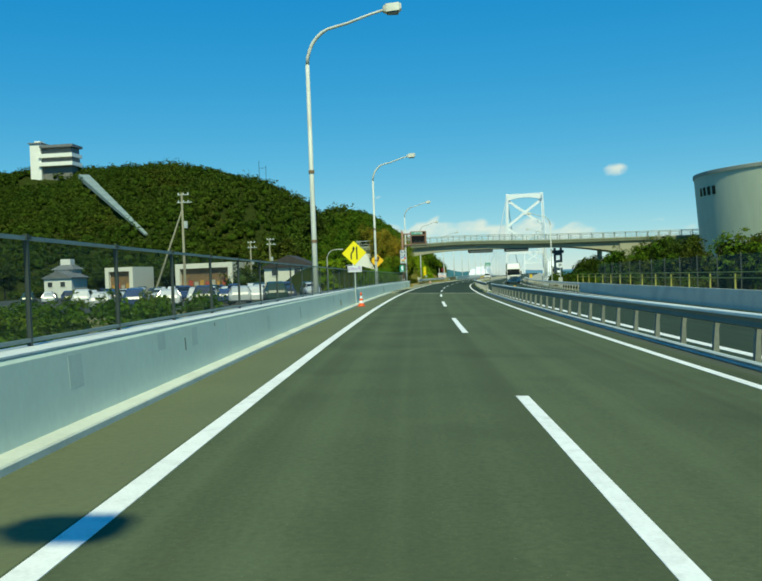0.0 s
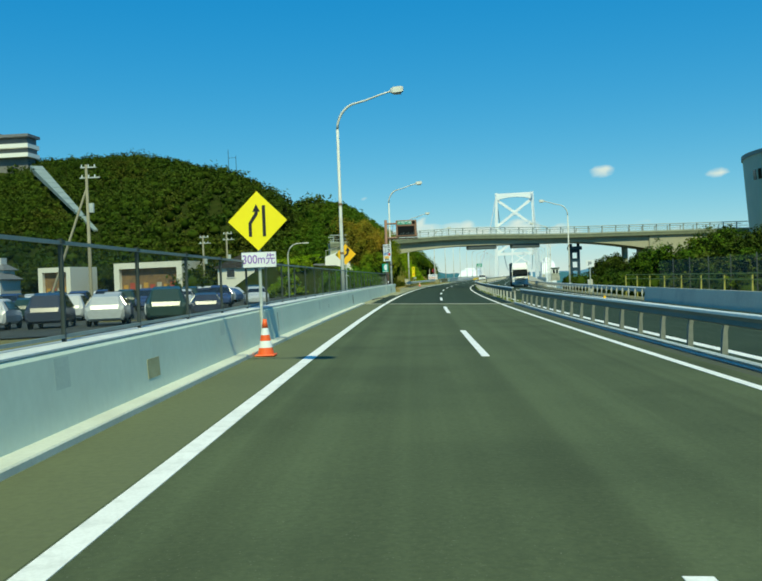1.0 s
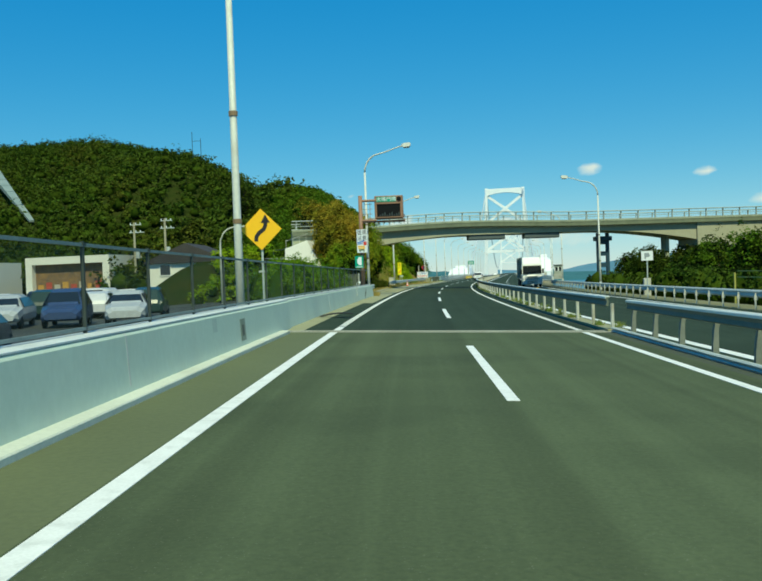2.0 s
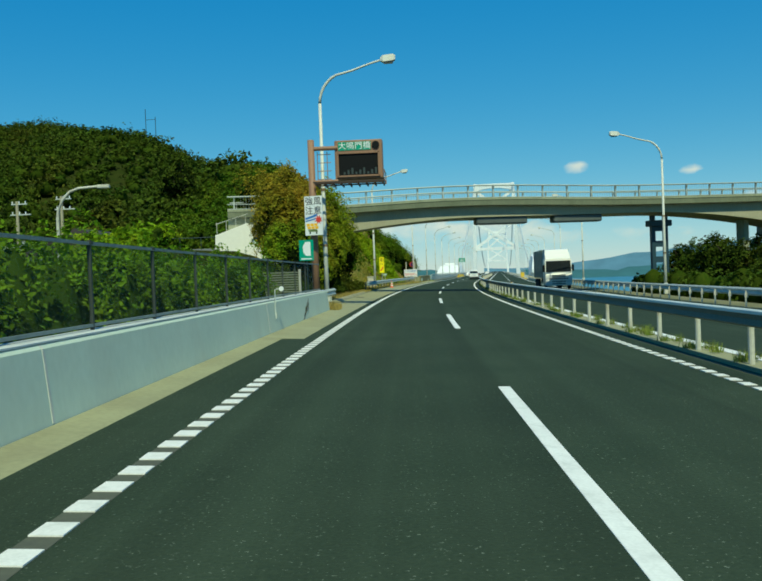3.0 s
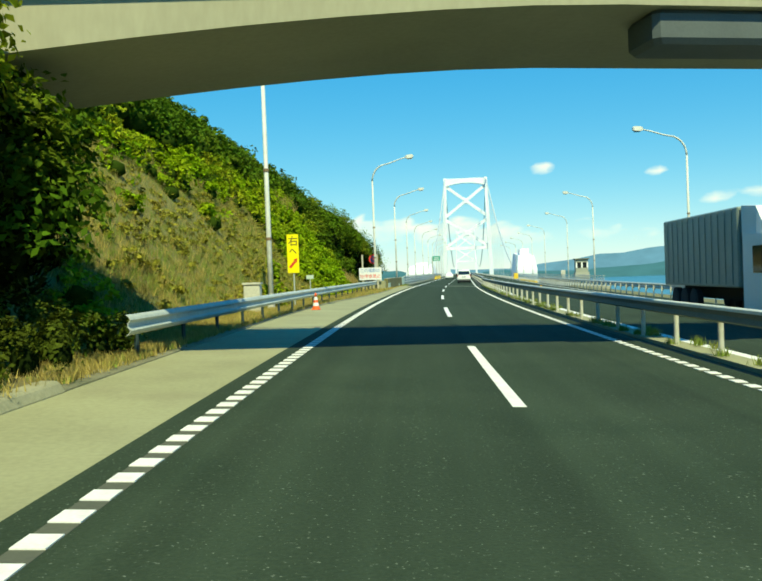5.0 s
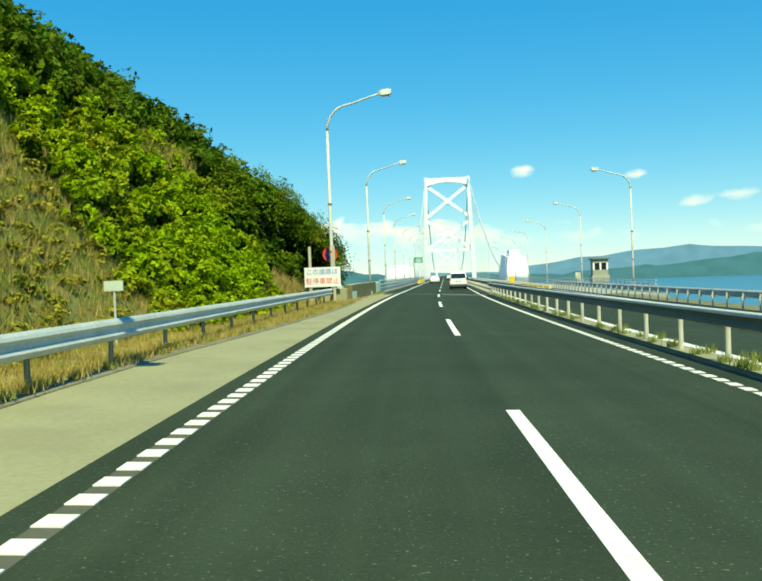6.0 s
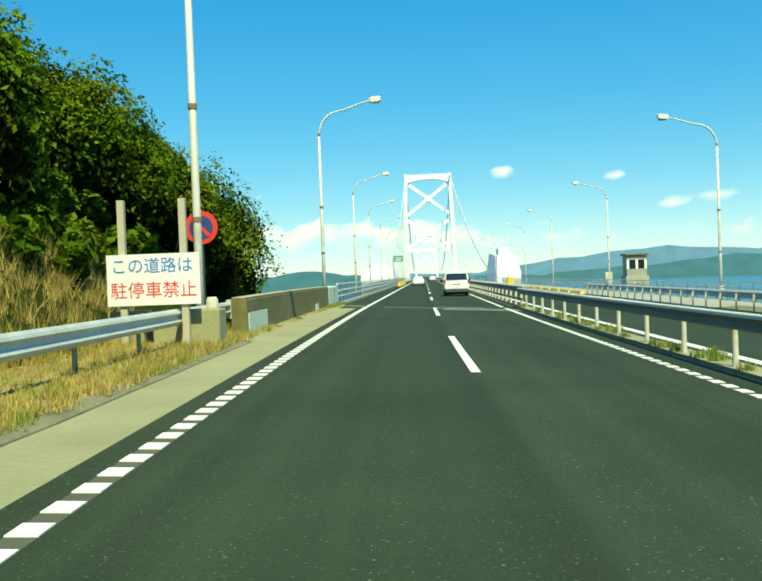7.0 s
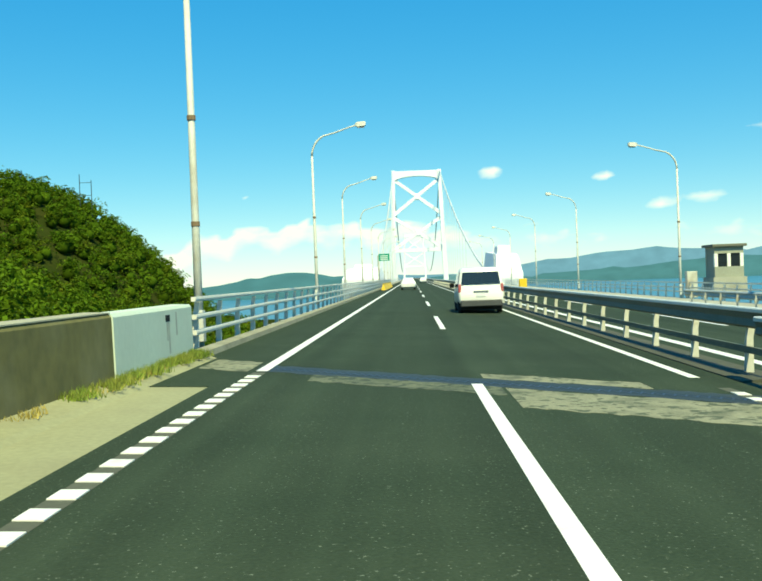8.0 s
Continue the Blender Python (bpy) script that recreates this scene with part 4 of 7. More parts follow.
def median():
    old_strip = surf("median_old", (0.075, 0.085, 0.055), (0.05, 0.06, 0.04), 0.5, 0.95, 0.3, fine=20)
    structure(sweep("median_strip", [(3.72, 0.0), (4.0, 0.02), (4.5, 0.02), (4.5, -0.3), (3.72, -0.3)], -120, S_JOINT, old_strip), "dusty dark asphalt median strip", "median")
    m = structure(sweep("median_strip", [(3.72, -0.01), (3.80, 0.0), (4.5, 0.01), (4.5, -0.3), (3.72, -0.3)], S_JOINT, S_DECK, surf("median_soil", (0.060, 0.066, 0.036), (0.042, 0.050, 0.026), 0.7, 0.95, 0.3)), "gritty dark median strip with weeds", "median")
    sweep("post_footing", [(3.90, -0.1), (4.42, -0.1), (4.42, 0.06), (3.90, 0.07)], S_JOINT + 0.3, S_DECK - 0.3, gutter_mat, 3, m, "pale ochre concrete footing strip under the posts")
    # bridge strip darkened: the shadow under the rail is in its colour
    structure(sweep("median_strip", [(3.72, 0.02), (4.0, 0.05), (4.5, 0.03), (4.5, -0.3), (3.72, -0.3)], S_DECK, S_END, surf("deck_median_shaded", (0.085, 0.085, 0.06), (0.055, 0.06, 0.042), 0.7, 0.95, 0.3), 20), "gritty median strip of the bridge, rail shadow in its dark colour", "median")
    # rail colours hold the face's shade and the top's sunlight
    rail_shade_grey = surf("median_rail_shaded", (0.155, 0.175, 0.135), (0.115, 0.135, 0.10), 1.0, 0.6, 0, 0.0, spec=0.2, stain=(0.20, 0.21, 0.17), stain_scale=0.5, stain_amt=0.4)
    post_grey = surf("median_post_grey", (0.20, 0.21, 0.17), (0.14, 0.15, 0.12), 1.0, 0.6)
    edge = surf("rail_top_sunlit", (0.74, 0.77, 0.74), (0.60, 0.64, 0.62), 1.2, 0.5)

    def beam(u, lo, hi, s0, s1, parent):
        """Two-wave beam seen from its smooth back, with a rolled top; shaded face and sunlit top are painted."""
        w = hi - lo
        pr = [(u, lo), (u + 0.05, lo + 0.02), (u + 0.015, lo + 0.25 * w), (u + 0.05, lo + 0.5 * w), (u + 0.015, lo + 0.75 * w), (u + 0.05, hi - 0.01), (u, hi), (u - 0.04, hi - 0.13 * w), (u - 0.01, lo + 0.5 * w), (u - 0.04, lo + 0.13 * w)]
        sweep("beam", pr, s0, s1, rail_shade_grey, 3, parent)
        sweep("rail_edge", [(u - 0.055, hi - 0.035), (u - 0.045, hi - 0.04), (u - 0.035, hi + 0.003), (u + 0.06, hi + 0.003), (u + 0.06, hi + 0.03), (u - 0.04, hi + 0.03), (u - 0.055, hi + 0.01)], s0, s1, edge, 4, parent, "top edge with sunlit brightness put into its colour")

    g = thing("guard_rail", Matrix(), "dark grey steel median guard rail on slanted posts", "guard rail", "median guard rails")
    beam(4.36, 0.60, 0.82, -20, S_JOINT, g)
    for h in (0.045, 0.115):
        sweep("kerb_rail", [(3.94, h - 0.03), (4.0, h - 0.033), (4.03, h), (4.0, h + 0.026), (3.95, h + 0.026), (3.92, h)], -20, S_JOINT, galv, 4, g, "low steel kerb pipe")
    posts(g, 4.40, -18.15, S_JOINT, 2.0, 0.66, post_grey, "slant")
    g2 = thing("guard_rail", Matrix(), "dark grey median guard rail with pale round posts", "guard rail", "median guard rails")
    beam(3.95, 0.66, 0.90, S_JOINT + 0.5, S_DECK, g2)
    posts(g2, 4.05, 74.6, S_DECK, 2.5, 0.74, white_steel, "plain")
    g3 = thing("guard_rail", Matrix(), "grey steel bridge median rail on slanted posts", "guard rail", "median guard rails")
    beam(4.15, 0.72, 1.0, S_DECK, 520, g3)
    sweep("lower_rail", [(4.14, 0.34), (4.20, 0.34), (4.20, 0.44), (4.14, 0.44)], S_DECK, 520, rail_shade_grey, 6, g3)
    posts(g3, 4.20, S_DECK + 1, 420, 2.5, 0.80, white_steel, "slant")


median()


def left_rails():
    g = thing("guard_rail", Matrix(), "short galvanised guard rail after the concrete wall", "guard rail", "roadside guard rails")
    wbeam(-5.15, 0.62, 113.4, 119.9, g, 1)
    posts(g, -5.3, 113.8, 119.6, 1.9, 0.75, galv)
    g = thing("guard_rail", Matrix(), "long galvanised roadside guard rail above dry grass", "guard rail", "roadside guard rails")
    wbeam(-5.75, 0.66, 146.0, 211.0, g, 1)
    posts(g, -5.92, 147, 211, 3.0, 0.78, dark_steel)
    sweep("end_shoe", [(-5.80, 0.40), (-5.62, 0.40), (-5.62, 0.88), (-5.80, 0.88)], 210.9, 211.35, galv, 0.5, g, "folded steel end plate")


left_rails()


def bridge_rail(u, s0, s1, label):
    g = thing("bridge_railing", Matrix(), label, "railing", "bridge railings")
    pale = surf("pale_rail_paint", (0.74, 0.72, 0.64), (0.66, 0.64, 0.55), 1, 0.5)
    for h, r in ((0.44, 0.042), (0.74, 0.045), (1.08, 0.042)):
        sweep("rail_bar", [(u - r, h - r), (u + r, h - r), (u + r * 1.2, h), (u + r, h + r), (u - r, h + r)], s0, s1, pale, 6, g)
    posts(g, u - 0.09, s0 + 0.4, min(s1, s0 + 160), 2.0, 1.0, pale, "slant")


bridge_rail(-5.0, 233.4, 520, "pale three-bar steel bridge railing")


def right_edge():
    structure(sweep("wall_right", [(12.9, -0.6), (13.0, 0.15), (13.12, 0.86), (13.4, 0.86), (13.45, -1.5)], -120, 82, surf("right_wall", (0.54, 0.54, 0.44), (0.46, 0.46, 0.38), 0.5, 0.85, 0.1, stain=(0.2, 0.22, 0.22), stain_scale=0.5, stain_amt=0.4)), "grey-blue concrete wall beside the opposite lanes", "wall")
    g = thing("guard_rail", Matrix(), "galvanised guard rail with pale posts beside the opposite lanes", "guard rail", "far side guard rails")
    wbeam(13.15, 0.68, 82, 262, g, -1)
    posts(g, 13.0, 82.5, 262, 2.0, 0.72, white_steel)
    structure(sweep("verge", [(12.9, 0.0), (14.2, 0.1), (14.2, -0.6), (12.9, -0.6)], 82, S_DECK, surf("right_verge", (0.22, 0.20, 0.10), (0.14, 0.14, 0.06), 0.5, 0.95, 0.2)), "dry grassy verge", "verge")
    y = thing("pipe_rail", Matrix(), "yellow pipe hand rail behind the wall", "railing")
    yel = surf("yellow_pipe", (0.42, 0.38, 0.09), None, 2, 0.5)
    for h in (1.15, 0.85):
        sweep("pipe", [(14.9, h + 0.5), (14.95, h + 0.5), (14.95, h + 0.55), (14.9, h + 0.55)], 20, 96, yel, 5, y)
    for k in range(20):
        p = on(20.5 + 4 * k, 14.95, 0)
        Shape().box(p.x - 0.04, p.x + 0.04, p.y - 0.04, p.y + 0.04, p.z - 0.6, p.z + 1.6).obj("post", yel, y)
    f = thing("fence", Matrix(), "tall grey mesh fence in front of the trees", "fence")
    net = see_through("grey_net", (0.16, 0.17, 0.15), 0.25)
    st = surf("net_post", (0.085, 0.095, 0.08), None, 2, 0.6)
    for k in range(28):
        s = -20 + 4.0 * k
        link("mesh_panel", [on(s + 0.05, 16.5, 0.0), on(s + 3.95, 16.5, 0.0), on(s + 3.95, 16.5, 2.7), on(s + 0.05, 16.5, 2.7)], [(0, 1, 2, 3)], net, f)
        p = on(s, 16.5, 0)
        Shape().box(p.x - 0.025, p.x + 0.025, p.y - 0.025, p.y + 0.025, p.z - 1, p.z + 2.8).obj("post", st, f)


right_edge()


# ---- overpass ----
def overpass():
    o = thing("overpass", place(145.6, 0, 0, 12.0), "arched grey concrete road overpass with steel railing", "overpass")
    # local x across the road, y away; it runs from the left slope to the right bank
    xs = np.linspace(-16, 46, 41)
    top = lambda x: 7.18 - (0.42 if x < 3 else 0.28) * math.tanh(((x - 3) / 10) ** 2)
    sof = lambda x: 5.78 - (0.95 * ((max(0.0, 2.5 - x)) / 10) ** 1.6 if x < 2.5 else 0.85 * (max(0.0, x - 18) / 9) ** 1.7)
    def slab(y0, y1, lo, hi, name, mat, label=""):
        rings = [[(x, y0, lo(x)), (x, y1, lo(x)), (x, y1, hi(x)), (x, y0, hi(x))] for x in xs]
        Shape().loft(rings).obj(name, mat, o, label)
    slab(0.0, 5.2, lambda x: top(x) - 0.30, lambda x: top(x) - 0.02, "deck", op_concrete)
    slab(-0.12, 0.14, lambda x: top(x) - 0.52, lambda x: top(x) - 0.10, "edge_beam", op_edge, "streaked concrete edge beam")
    slab(-0.16, 0.16, lambda x: top(x) - 0.10, lambda x: top(x) + 0.06, "coping", op_concrete, "paler weathered coping")
    slab(5.06, 5.32, lambda x: top(x) - 0.52, lambda x: top(x) + 0.06, "edge_beam", op_concrete)
    slab(0.46, 4.74, sof, lambda x: top(x) - 0.30, "girder", op_soffit, "curved concrete box girder")
    for x0, x1 in ((3.25, 7.4), (9.55, 13.6)):
        Shape().box(x0, x1, 0.62, 1.7, 5.20, 5.80, 0.10).obj("service_box", surf("box_grey", (0.10, 0.12, 0.12), None, 2, 0.6), o, "dark grey hanging service box")
    rail = surf("overpass_rail", (0.36, 0.41, 0.40), (0.28, 0.32, 0.31), 1, 0.55, 0, 0.2)
    for y in (0.0, 5.2):
        for h, r in ((1.02, 0.06), (0.45, 0.03), (0.10, 0.03)):
            Shape().tube([(x, y, top(x) + h) for x in xs], r, 6).obj("rail_bar", rail, o)
        for k in range(31):
            x = -15.5 + 2.0 * k
            z = top(x)
            Shape().loft([[(x - 0.055, y - 0.12, z), (x + 0.055, y - 0.12, z), (x + 0.055, y + 0.12, z), (x - 0.055, y + 0.12, z)], [(x - 0.045, y - 0.02, z + 0.7), (x + 0.045, y - 0.02, z + 0.7), (x + 0.045, y + 0.10, z + 0.7), (x - 0.045, y + 0.10, z + 0.7)], [(x - 0.06, y - 0.14, z + 1.0), (x + 0.06, y - 0.14, z + 1.0), (x + 0.06, y + 0.03, z + 1.0), (x - 0.06, y + 0.03, z + 1.0)]]).obj("rail_post", rail, o)
    # fine upright bars of the near railing
    bars = Shape()
    for k in range(300):
        x = -15 + 0.2 * k
        bars.box(x - 0.006, x + 0.006, -0.006, 0.006, top(x) + 0.1, top(x) + 1.0)
    bars.obj("baluster", rail, o, "thin upright railing bars")["kind"] = "stuff"
    # piers
    st = surf("pier_blue_steel", (0.025, 0.06, 0.09), (0.02, 0.05, 0.07), 1, 0.5)
    px = 19.2
    sh = Shape()
    for dx in (-0.55, 0.55):
        sh.box(px + dx - 0.16, px + dx + 0.16, 2.2, 2.6, -1.5, 5.6)
    for z in (0.4, 1.7, 3.0, 4.3):
        sh.box(px - 0.5, px + 0.5, 2.25, 2.55, z, z + 0.5)
    sh.box(px - 0.95, px + 0.95, 1.9, 2.9, 4.7, 5.2, 0.05)
    sh.obj("pier", st, o, "dark blue steel trestle pier")
    Shape().box(26.4, 26.9, 1.8, 3.0, -1.5, 5.5, 0.06).obj("pier", op_concrete, o, "slim concrete pier")
    Shape().loft([[(29.5, 0.2, 3.8), (29.5, 5.0, 3.8), (29.5, 5.0, 6.6), (29.5, 0.2, 6.6)], [(46, 0.2, -2), (46, 5.0, -2), (46, 5.0, 6.0), (46, 0.2, 6.0)]]).obj("abutment", op_soffit, o, "pale concrete abutment")
    Shape().loft([[(-16, 0.3, 1.0), (-16, 5.0, 1.0), (-16, 5.0, 6.5), (-16, 0.3, 6.5)], [(-9.5, 0.3, 1.0), (-9.5, 5.0, 1.0), (-9.5, 5.0, 6.5), (-9.5, 0.3, 6.5)]]).obj("abutment", op_concrete, o)


overpass()


# ---- suspension bridge ----
def tower(s, name="bridge_tower"):
    t = thing(name, place(s, 4.7, 0), "white steel suspension bridge tower with cross bracing", "bridge tower", "bridge towers")
    hx = lambda z: 17.1 + (75 - z) * 0.035
    for sgn in (-1, 1):
        sh = Shape()
        rings = []
        for z, w, d in ((-45, 3.4, 4.2), (0, 3.1, 3.9), (40, 2.7, 3.4), (73, 2.4, 3.0), (75.6, 2.4, 3.0)):
            c = sgn * (hx(z) - w / 2)
            rings.append([(c - w / 2, -d, z), (c + w / 2, -d, z), (c + w / 2, d, z), (c - w / 2, d, z)])
        sh.loft(rings).obj("leg", tower_white, t)
    a = hx(75)
    arch = Shape()
    n = 16
    rings = []
    for i in range(n + 1):
        x = -a + 1 + (2 * a - 2) * i / n
        lo = 71.6 - 2.8 * abs(2 * i / n - 1) ** 2.2
        rings.append([(x, -2.2, lo), (x, 2.2, lo), (x, 2.2, 75.2), (x, -2.2, 75.2)])
    arch.loft(rings).obj("top_beam", tower_white, t, "arched top cross beam")
    for z0, z1 in ((45, 69.5), (21, 43)):
        for sgn in (-1, 1):
            p, q = Vector((-sgn * (hx(z0) - 1.5), 0, z0)), Vector((sgn * (hx(z1) - 1.5), 0, z1))
            sh = Shape()
            dn = Vector((-(q - p).z, 0, (q - p).x)).normalized() * 1.15
            sh.loft([[p - dn - Vector((0, 1, 0)), p + dn - Vector((0, 1, 0)), p + dn + Vector((0, 1, 0)), p - dn + Vector((0, 1, 0))], [q - dn - Vector((0, 1, 0)), q + dn - Vector((0, 1, 0)), q + dn + Vector((0, 1, 0)), q - dn + Vector((0, 1, 0))]])
            sh.obj("brace", tower_white, t)
        zc = (z0 + z1) / 2
        Shape().box(-2.2, 2.2, -1.3, 1.3, zc - 2.2, zc + 2.2, 0.5).obj("gusset", tower_white, t)
    Shape().box(-hx(10) + 1, hx(10) - 1, -1.4, 1.4, 19.0, 21.5).obj("brace", tower_white, t)
    Shape().box(-hx(0) + 1, hx(0) - 1, -3, 3, -8, -2).obj("deck_beam", tower_white, t)
    return t


tower(818)
tower(818 + 876)
CABLE_U = (4.7 - 16.2, 4.7 + 16.2)


def cables():
    cab = surf("cable_paint", (0.62, 0.68, 0.70), None, 0.1, 0.6)
    for u in CABLE_U:
        c = thing("main_cable", Matrix(), "pale suspension main cable with hangers", "cable", "main cables")
        pts = [at(s, u, 3 + 72 * ((s - 470) / 348) ** 1.25) for s in np.linspace(470, 818, 25)]
        pts += [at(818 + 876 * k / 40, u, 8 + 67 * (2 * k / 40 - 1) ** 2) for k in range(1, 41)]
        Shape().tube(pts, 0.42, 6).obj("cable", cab, c)
        for k in range(12):
            s = 560 + 21 * k
            z = 3 + 72 * ((s - 470) / 348) ** 1.25
            Shape().tube([at(s, u, -1), at(s, u, z)], 0.07, 4).obj("hanger", cab, c)


cables()


def deck_girder():
    g = thing("bridge_deck", Matrix(), "white steel stiffening girder under the bridge roadway", "bridge deck")
    sweep("girder", [(-8.5, -1.0), (18.0, -0.2), (18.0, -9), (-8.5, -9)], 262, S_END, surf("deck_white", (0.7, 0.72, 0.72), None, 0.05, 0.6), 20, g)
    sweep("edge_beam", [(-5.3, -0.01), (-4.51, -0.01), (-4.51, -0.9), (-5.3, -0.9)], 233.1, S_END, concrete, 20, g)
    sweep("walkway", [(-8.4, -0.3), (-5.32, -0.3), (-5.32, -0.9), (-8.4, -0.9)], 320, S_END, concrete, 20, g)
    sweep("walkway", [(12.9, 0.0), (18.0, 0.0), (18.0, -0.8), (12.9, -0.8)], S_DECK, S_END, concrete, 20, g)
    # white anchorage houses at either side of the deck
    for u0, u1, hi in ((-18.5, -8.8, 0.62), (20.2, 27.0, 1.0)):
        a = thing("anchorage", place(448, (u0 + u1) / 2, 0), "white concrete cable anchorage block", "anchorage", "cable anchorages")
        w = (u1 - u0) / 2
        Shape().loft([[(-w, -14, -45), (w, -14, -45), (w, 26, -45), (-w, 26, -45)], [(-w, -14, 1.5), (w, -14, 1.5), (w, 26, 1.5), (-w, 26, 1.5)], [(-w * 0.8, -9, 6.5 * hi), (w * 0.8, -9, 6.5 * hi), (w * 0.8, 22, 8.0 * hi), (-w * 0.8, 22, 8.0 * hi)]]).obj("block", tower_white, a)
        Shape().box(-w * 0.5, w * 0.5, -2, 8, 6.6 * hi, 9.6 * hi - 0.6, 0.2).obj("cabin", tower_white, a)


deck_girder()


# ---- street lamps ----
def lamp_post():
    white_steel = surf("lamp_paint", (0.64, 0.65, 0.60), (0.54, 0.55, 0.50), 1.0, 0.5, stain=(0.36, 0.31, 0.23), stain_scale=1.6, stain_amt=0.4)
    t = thing("street_lamp", Matrix(), "tall pale steel street lamp with curved arm", "street lamp", "street lamps")
    Shape().tube([(0, 0, -0.3), (0, 0, 3.0), (0, 0, 9.8)], [0.115, 0.10, 0.075], 10).obj("pole", white_steel, t, "", True)
    pts = [(1.35 - 1.35 * math.cos(a), 0, 9.8 + 1.45 * math.sin(a)) for a in (math.pi / 2 * k / 8 for k in range(7))]
    pts += [(1.6, 0, 11.32), (2.5, 0, 11.62), (3.1, 0, 11.78)]
    Shape().tube(pts, [0.072] * 6 + [0.06, 0.055, 0.05, 0.05], 8).obj("arm", white_steel, t, "", True)
    h = Shape()
    h.loft([[(3.0, -0.10, 11.70), (3.0, 0.10, 11.70), (3.0, 0.10, 11.88), (3.0, -0.10, 11.88)], [(3.15, -0.20, 11.64), (3.15, 0.20, 11.64), (3.15, 0.16, 11.96), (3.15, -0.16, 11.96)], [(3.62, -0.20, 11.68), (3.62, 0.20, 11.68), (3.62, 0.15, 12.0), (3.62, -0.15, 12.0)], [(3.72, -0.12, 11.76), (3.72, 0.12, 11.76), (3.72, 0.10, 11.95), (3.72, -0.10, 11.95)]])
    hd = h.obj("lamp_head", white_steel, t, "boxy pale lamp housing")
    Shape().box(3.17, 3.6, -0.17, 0.17, 11.60, 11.66).obj("lens", surf("lamp_lens", (0.06, 0.07, 0.07), None, 2, 0.2), hd, "dark glass lens")
    Shape().box(-0.13, 0.13, -0.14, 0.14, -0.05, 0.75, 0.02).obj("base_box", white_steel, t, "worn base cover")
    for z in (2.9, 5.6):
        Shape().tube([(0, 0, z), (0, 0, z + 0.12)], 0.115, 10).obj("band", surf("rust_band", (0.25, 0.17, 0.1), None, 4, 0.8), t, "rusty band")
    return t


lamp = lamp_post()
LEFT = [(-4.8, -5.6), (32.6, -5.2), (73.2, -5.5), (120.2, -5.55), (166.0, -6.9), (209.0, -6.0), (239.0, -6.3), (275.5, -7.3), (307.0, -7.8)] + [(339.0 + 32 * k, -7.8) for k in range(7)]
RIGHT = [(143.0, 16.5), (195.0, 17.6), (245.2, 18.7), (285.3, 20.1)] + [(325.0 + 36 * k, 19.8) for k in range(5)]
first = True
for s, u in LEFT:
    z = max(-BANK * u - 0.1, 0)
    if first:
        lamp.matrix_world = place(s, u, z)
        first = False
    else:
        copy_thing(lamp, place(s, u, z))
for s, u in RIGHT:
    copy_thing(lamp, place(s, u, -0.6, 180))


# ---- signs ----
def diamond_sign(m, size, mat, label, pole_h, drawing):
    t = thing("road_sign", m, label, "road sign")
    r = size * 0.7071
    c = pole_h
    b = 0.05
    poly = [(-r + b, c + b), (-r, c), (-r + b, c - b), (-b, c - r + b), (0, c - r), (b, c - r + b), (r - b, c - b), (r, c), (r - b, c + b), (b, c + r - b), (0, c + r), (-b, c + r - b)]
    board = Shape().prism([(x, z) for x, z in poly], -0.015, 0.015).obj("board", mat, t)
    Shape().tube([(0, 0.06, -0.2), (0, 0.06, c + 0.2)], 0.035, 8).obj("pole", galv, t)
    drawing(board, c)
    return t


def strip(points, w, name, mat, parent, y=-0.02):
    """A flat bent stroke on a sign; points in x, z."""
    v, f = [], []
    pts = [Vector((p[0], p[1])) for p in points]
    for i, p in enumerate(pts):
        d = (pts[min(i + 1, len(pts) - 1)] - pts[max(i - 1, 0)]).normalized()
        nrm = Vector((-d.y, d.x)) * w / 2
        v += [(p.x + nrm.x, y, p.y + nrm.y), (p.x - nrm.x, y, p.y - nrm.y), (p.x + nrm.x, y - 0.004, p.y + nrm.y), (p.x - nrm.x, y - 0.004, p.y - nrm.y)]
    for i in range(len(pts) - 1):
        a, b = 4 * i, 4 * i + 4
        f += [(a + 2, b + 2, b + 3, a + 3), (a, a + 1, b + 1, b), (a, b, b + 2, a + 2), (a + 1, a + 3, b + 3, b + 1)]
    return link(name, v, f, mat, parent)


def flat(poly, name, mat, parent, y=-0.02, label=""):
    return Shape().prism(poly, y - 0.004, y).obj(name, mat, parent, label)


def merge_drawing(b, c):
    strip([(0.14, c - 0.33), (0.14, c + 0.33)], 0.07, "lane_mark", sign_black, b)
    strip([(-0.16, c - 0.33), (-0.16, c - 0.05), (-0.02, c + 0.16), (-0.02, c + 0.26)], 0.07, "arrow_stem", sign_black, b)
    flat([(-0.10, c + 0.20), (0.06, c + 0.20), (-0.02, c + 0.36)], "arrow_head", sign_black, b)


def curve_drawing(b, c):
    strip([(-0.16, c - 0.36), (-0.15, c - 0.22), (-0.06, c - 0.10), (0.08, c), (0.14, c + 0.12), (0.14, c + 0.24)], 0.12, "arrow_stem", sign_black, b)
    flat([(0.0, c + 0.20), (0.28, c + 0.20), (0.14, c + 0.46)], "arrow_head", sign_black, b)


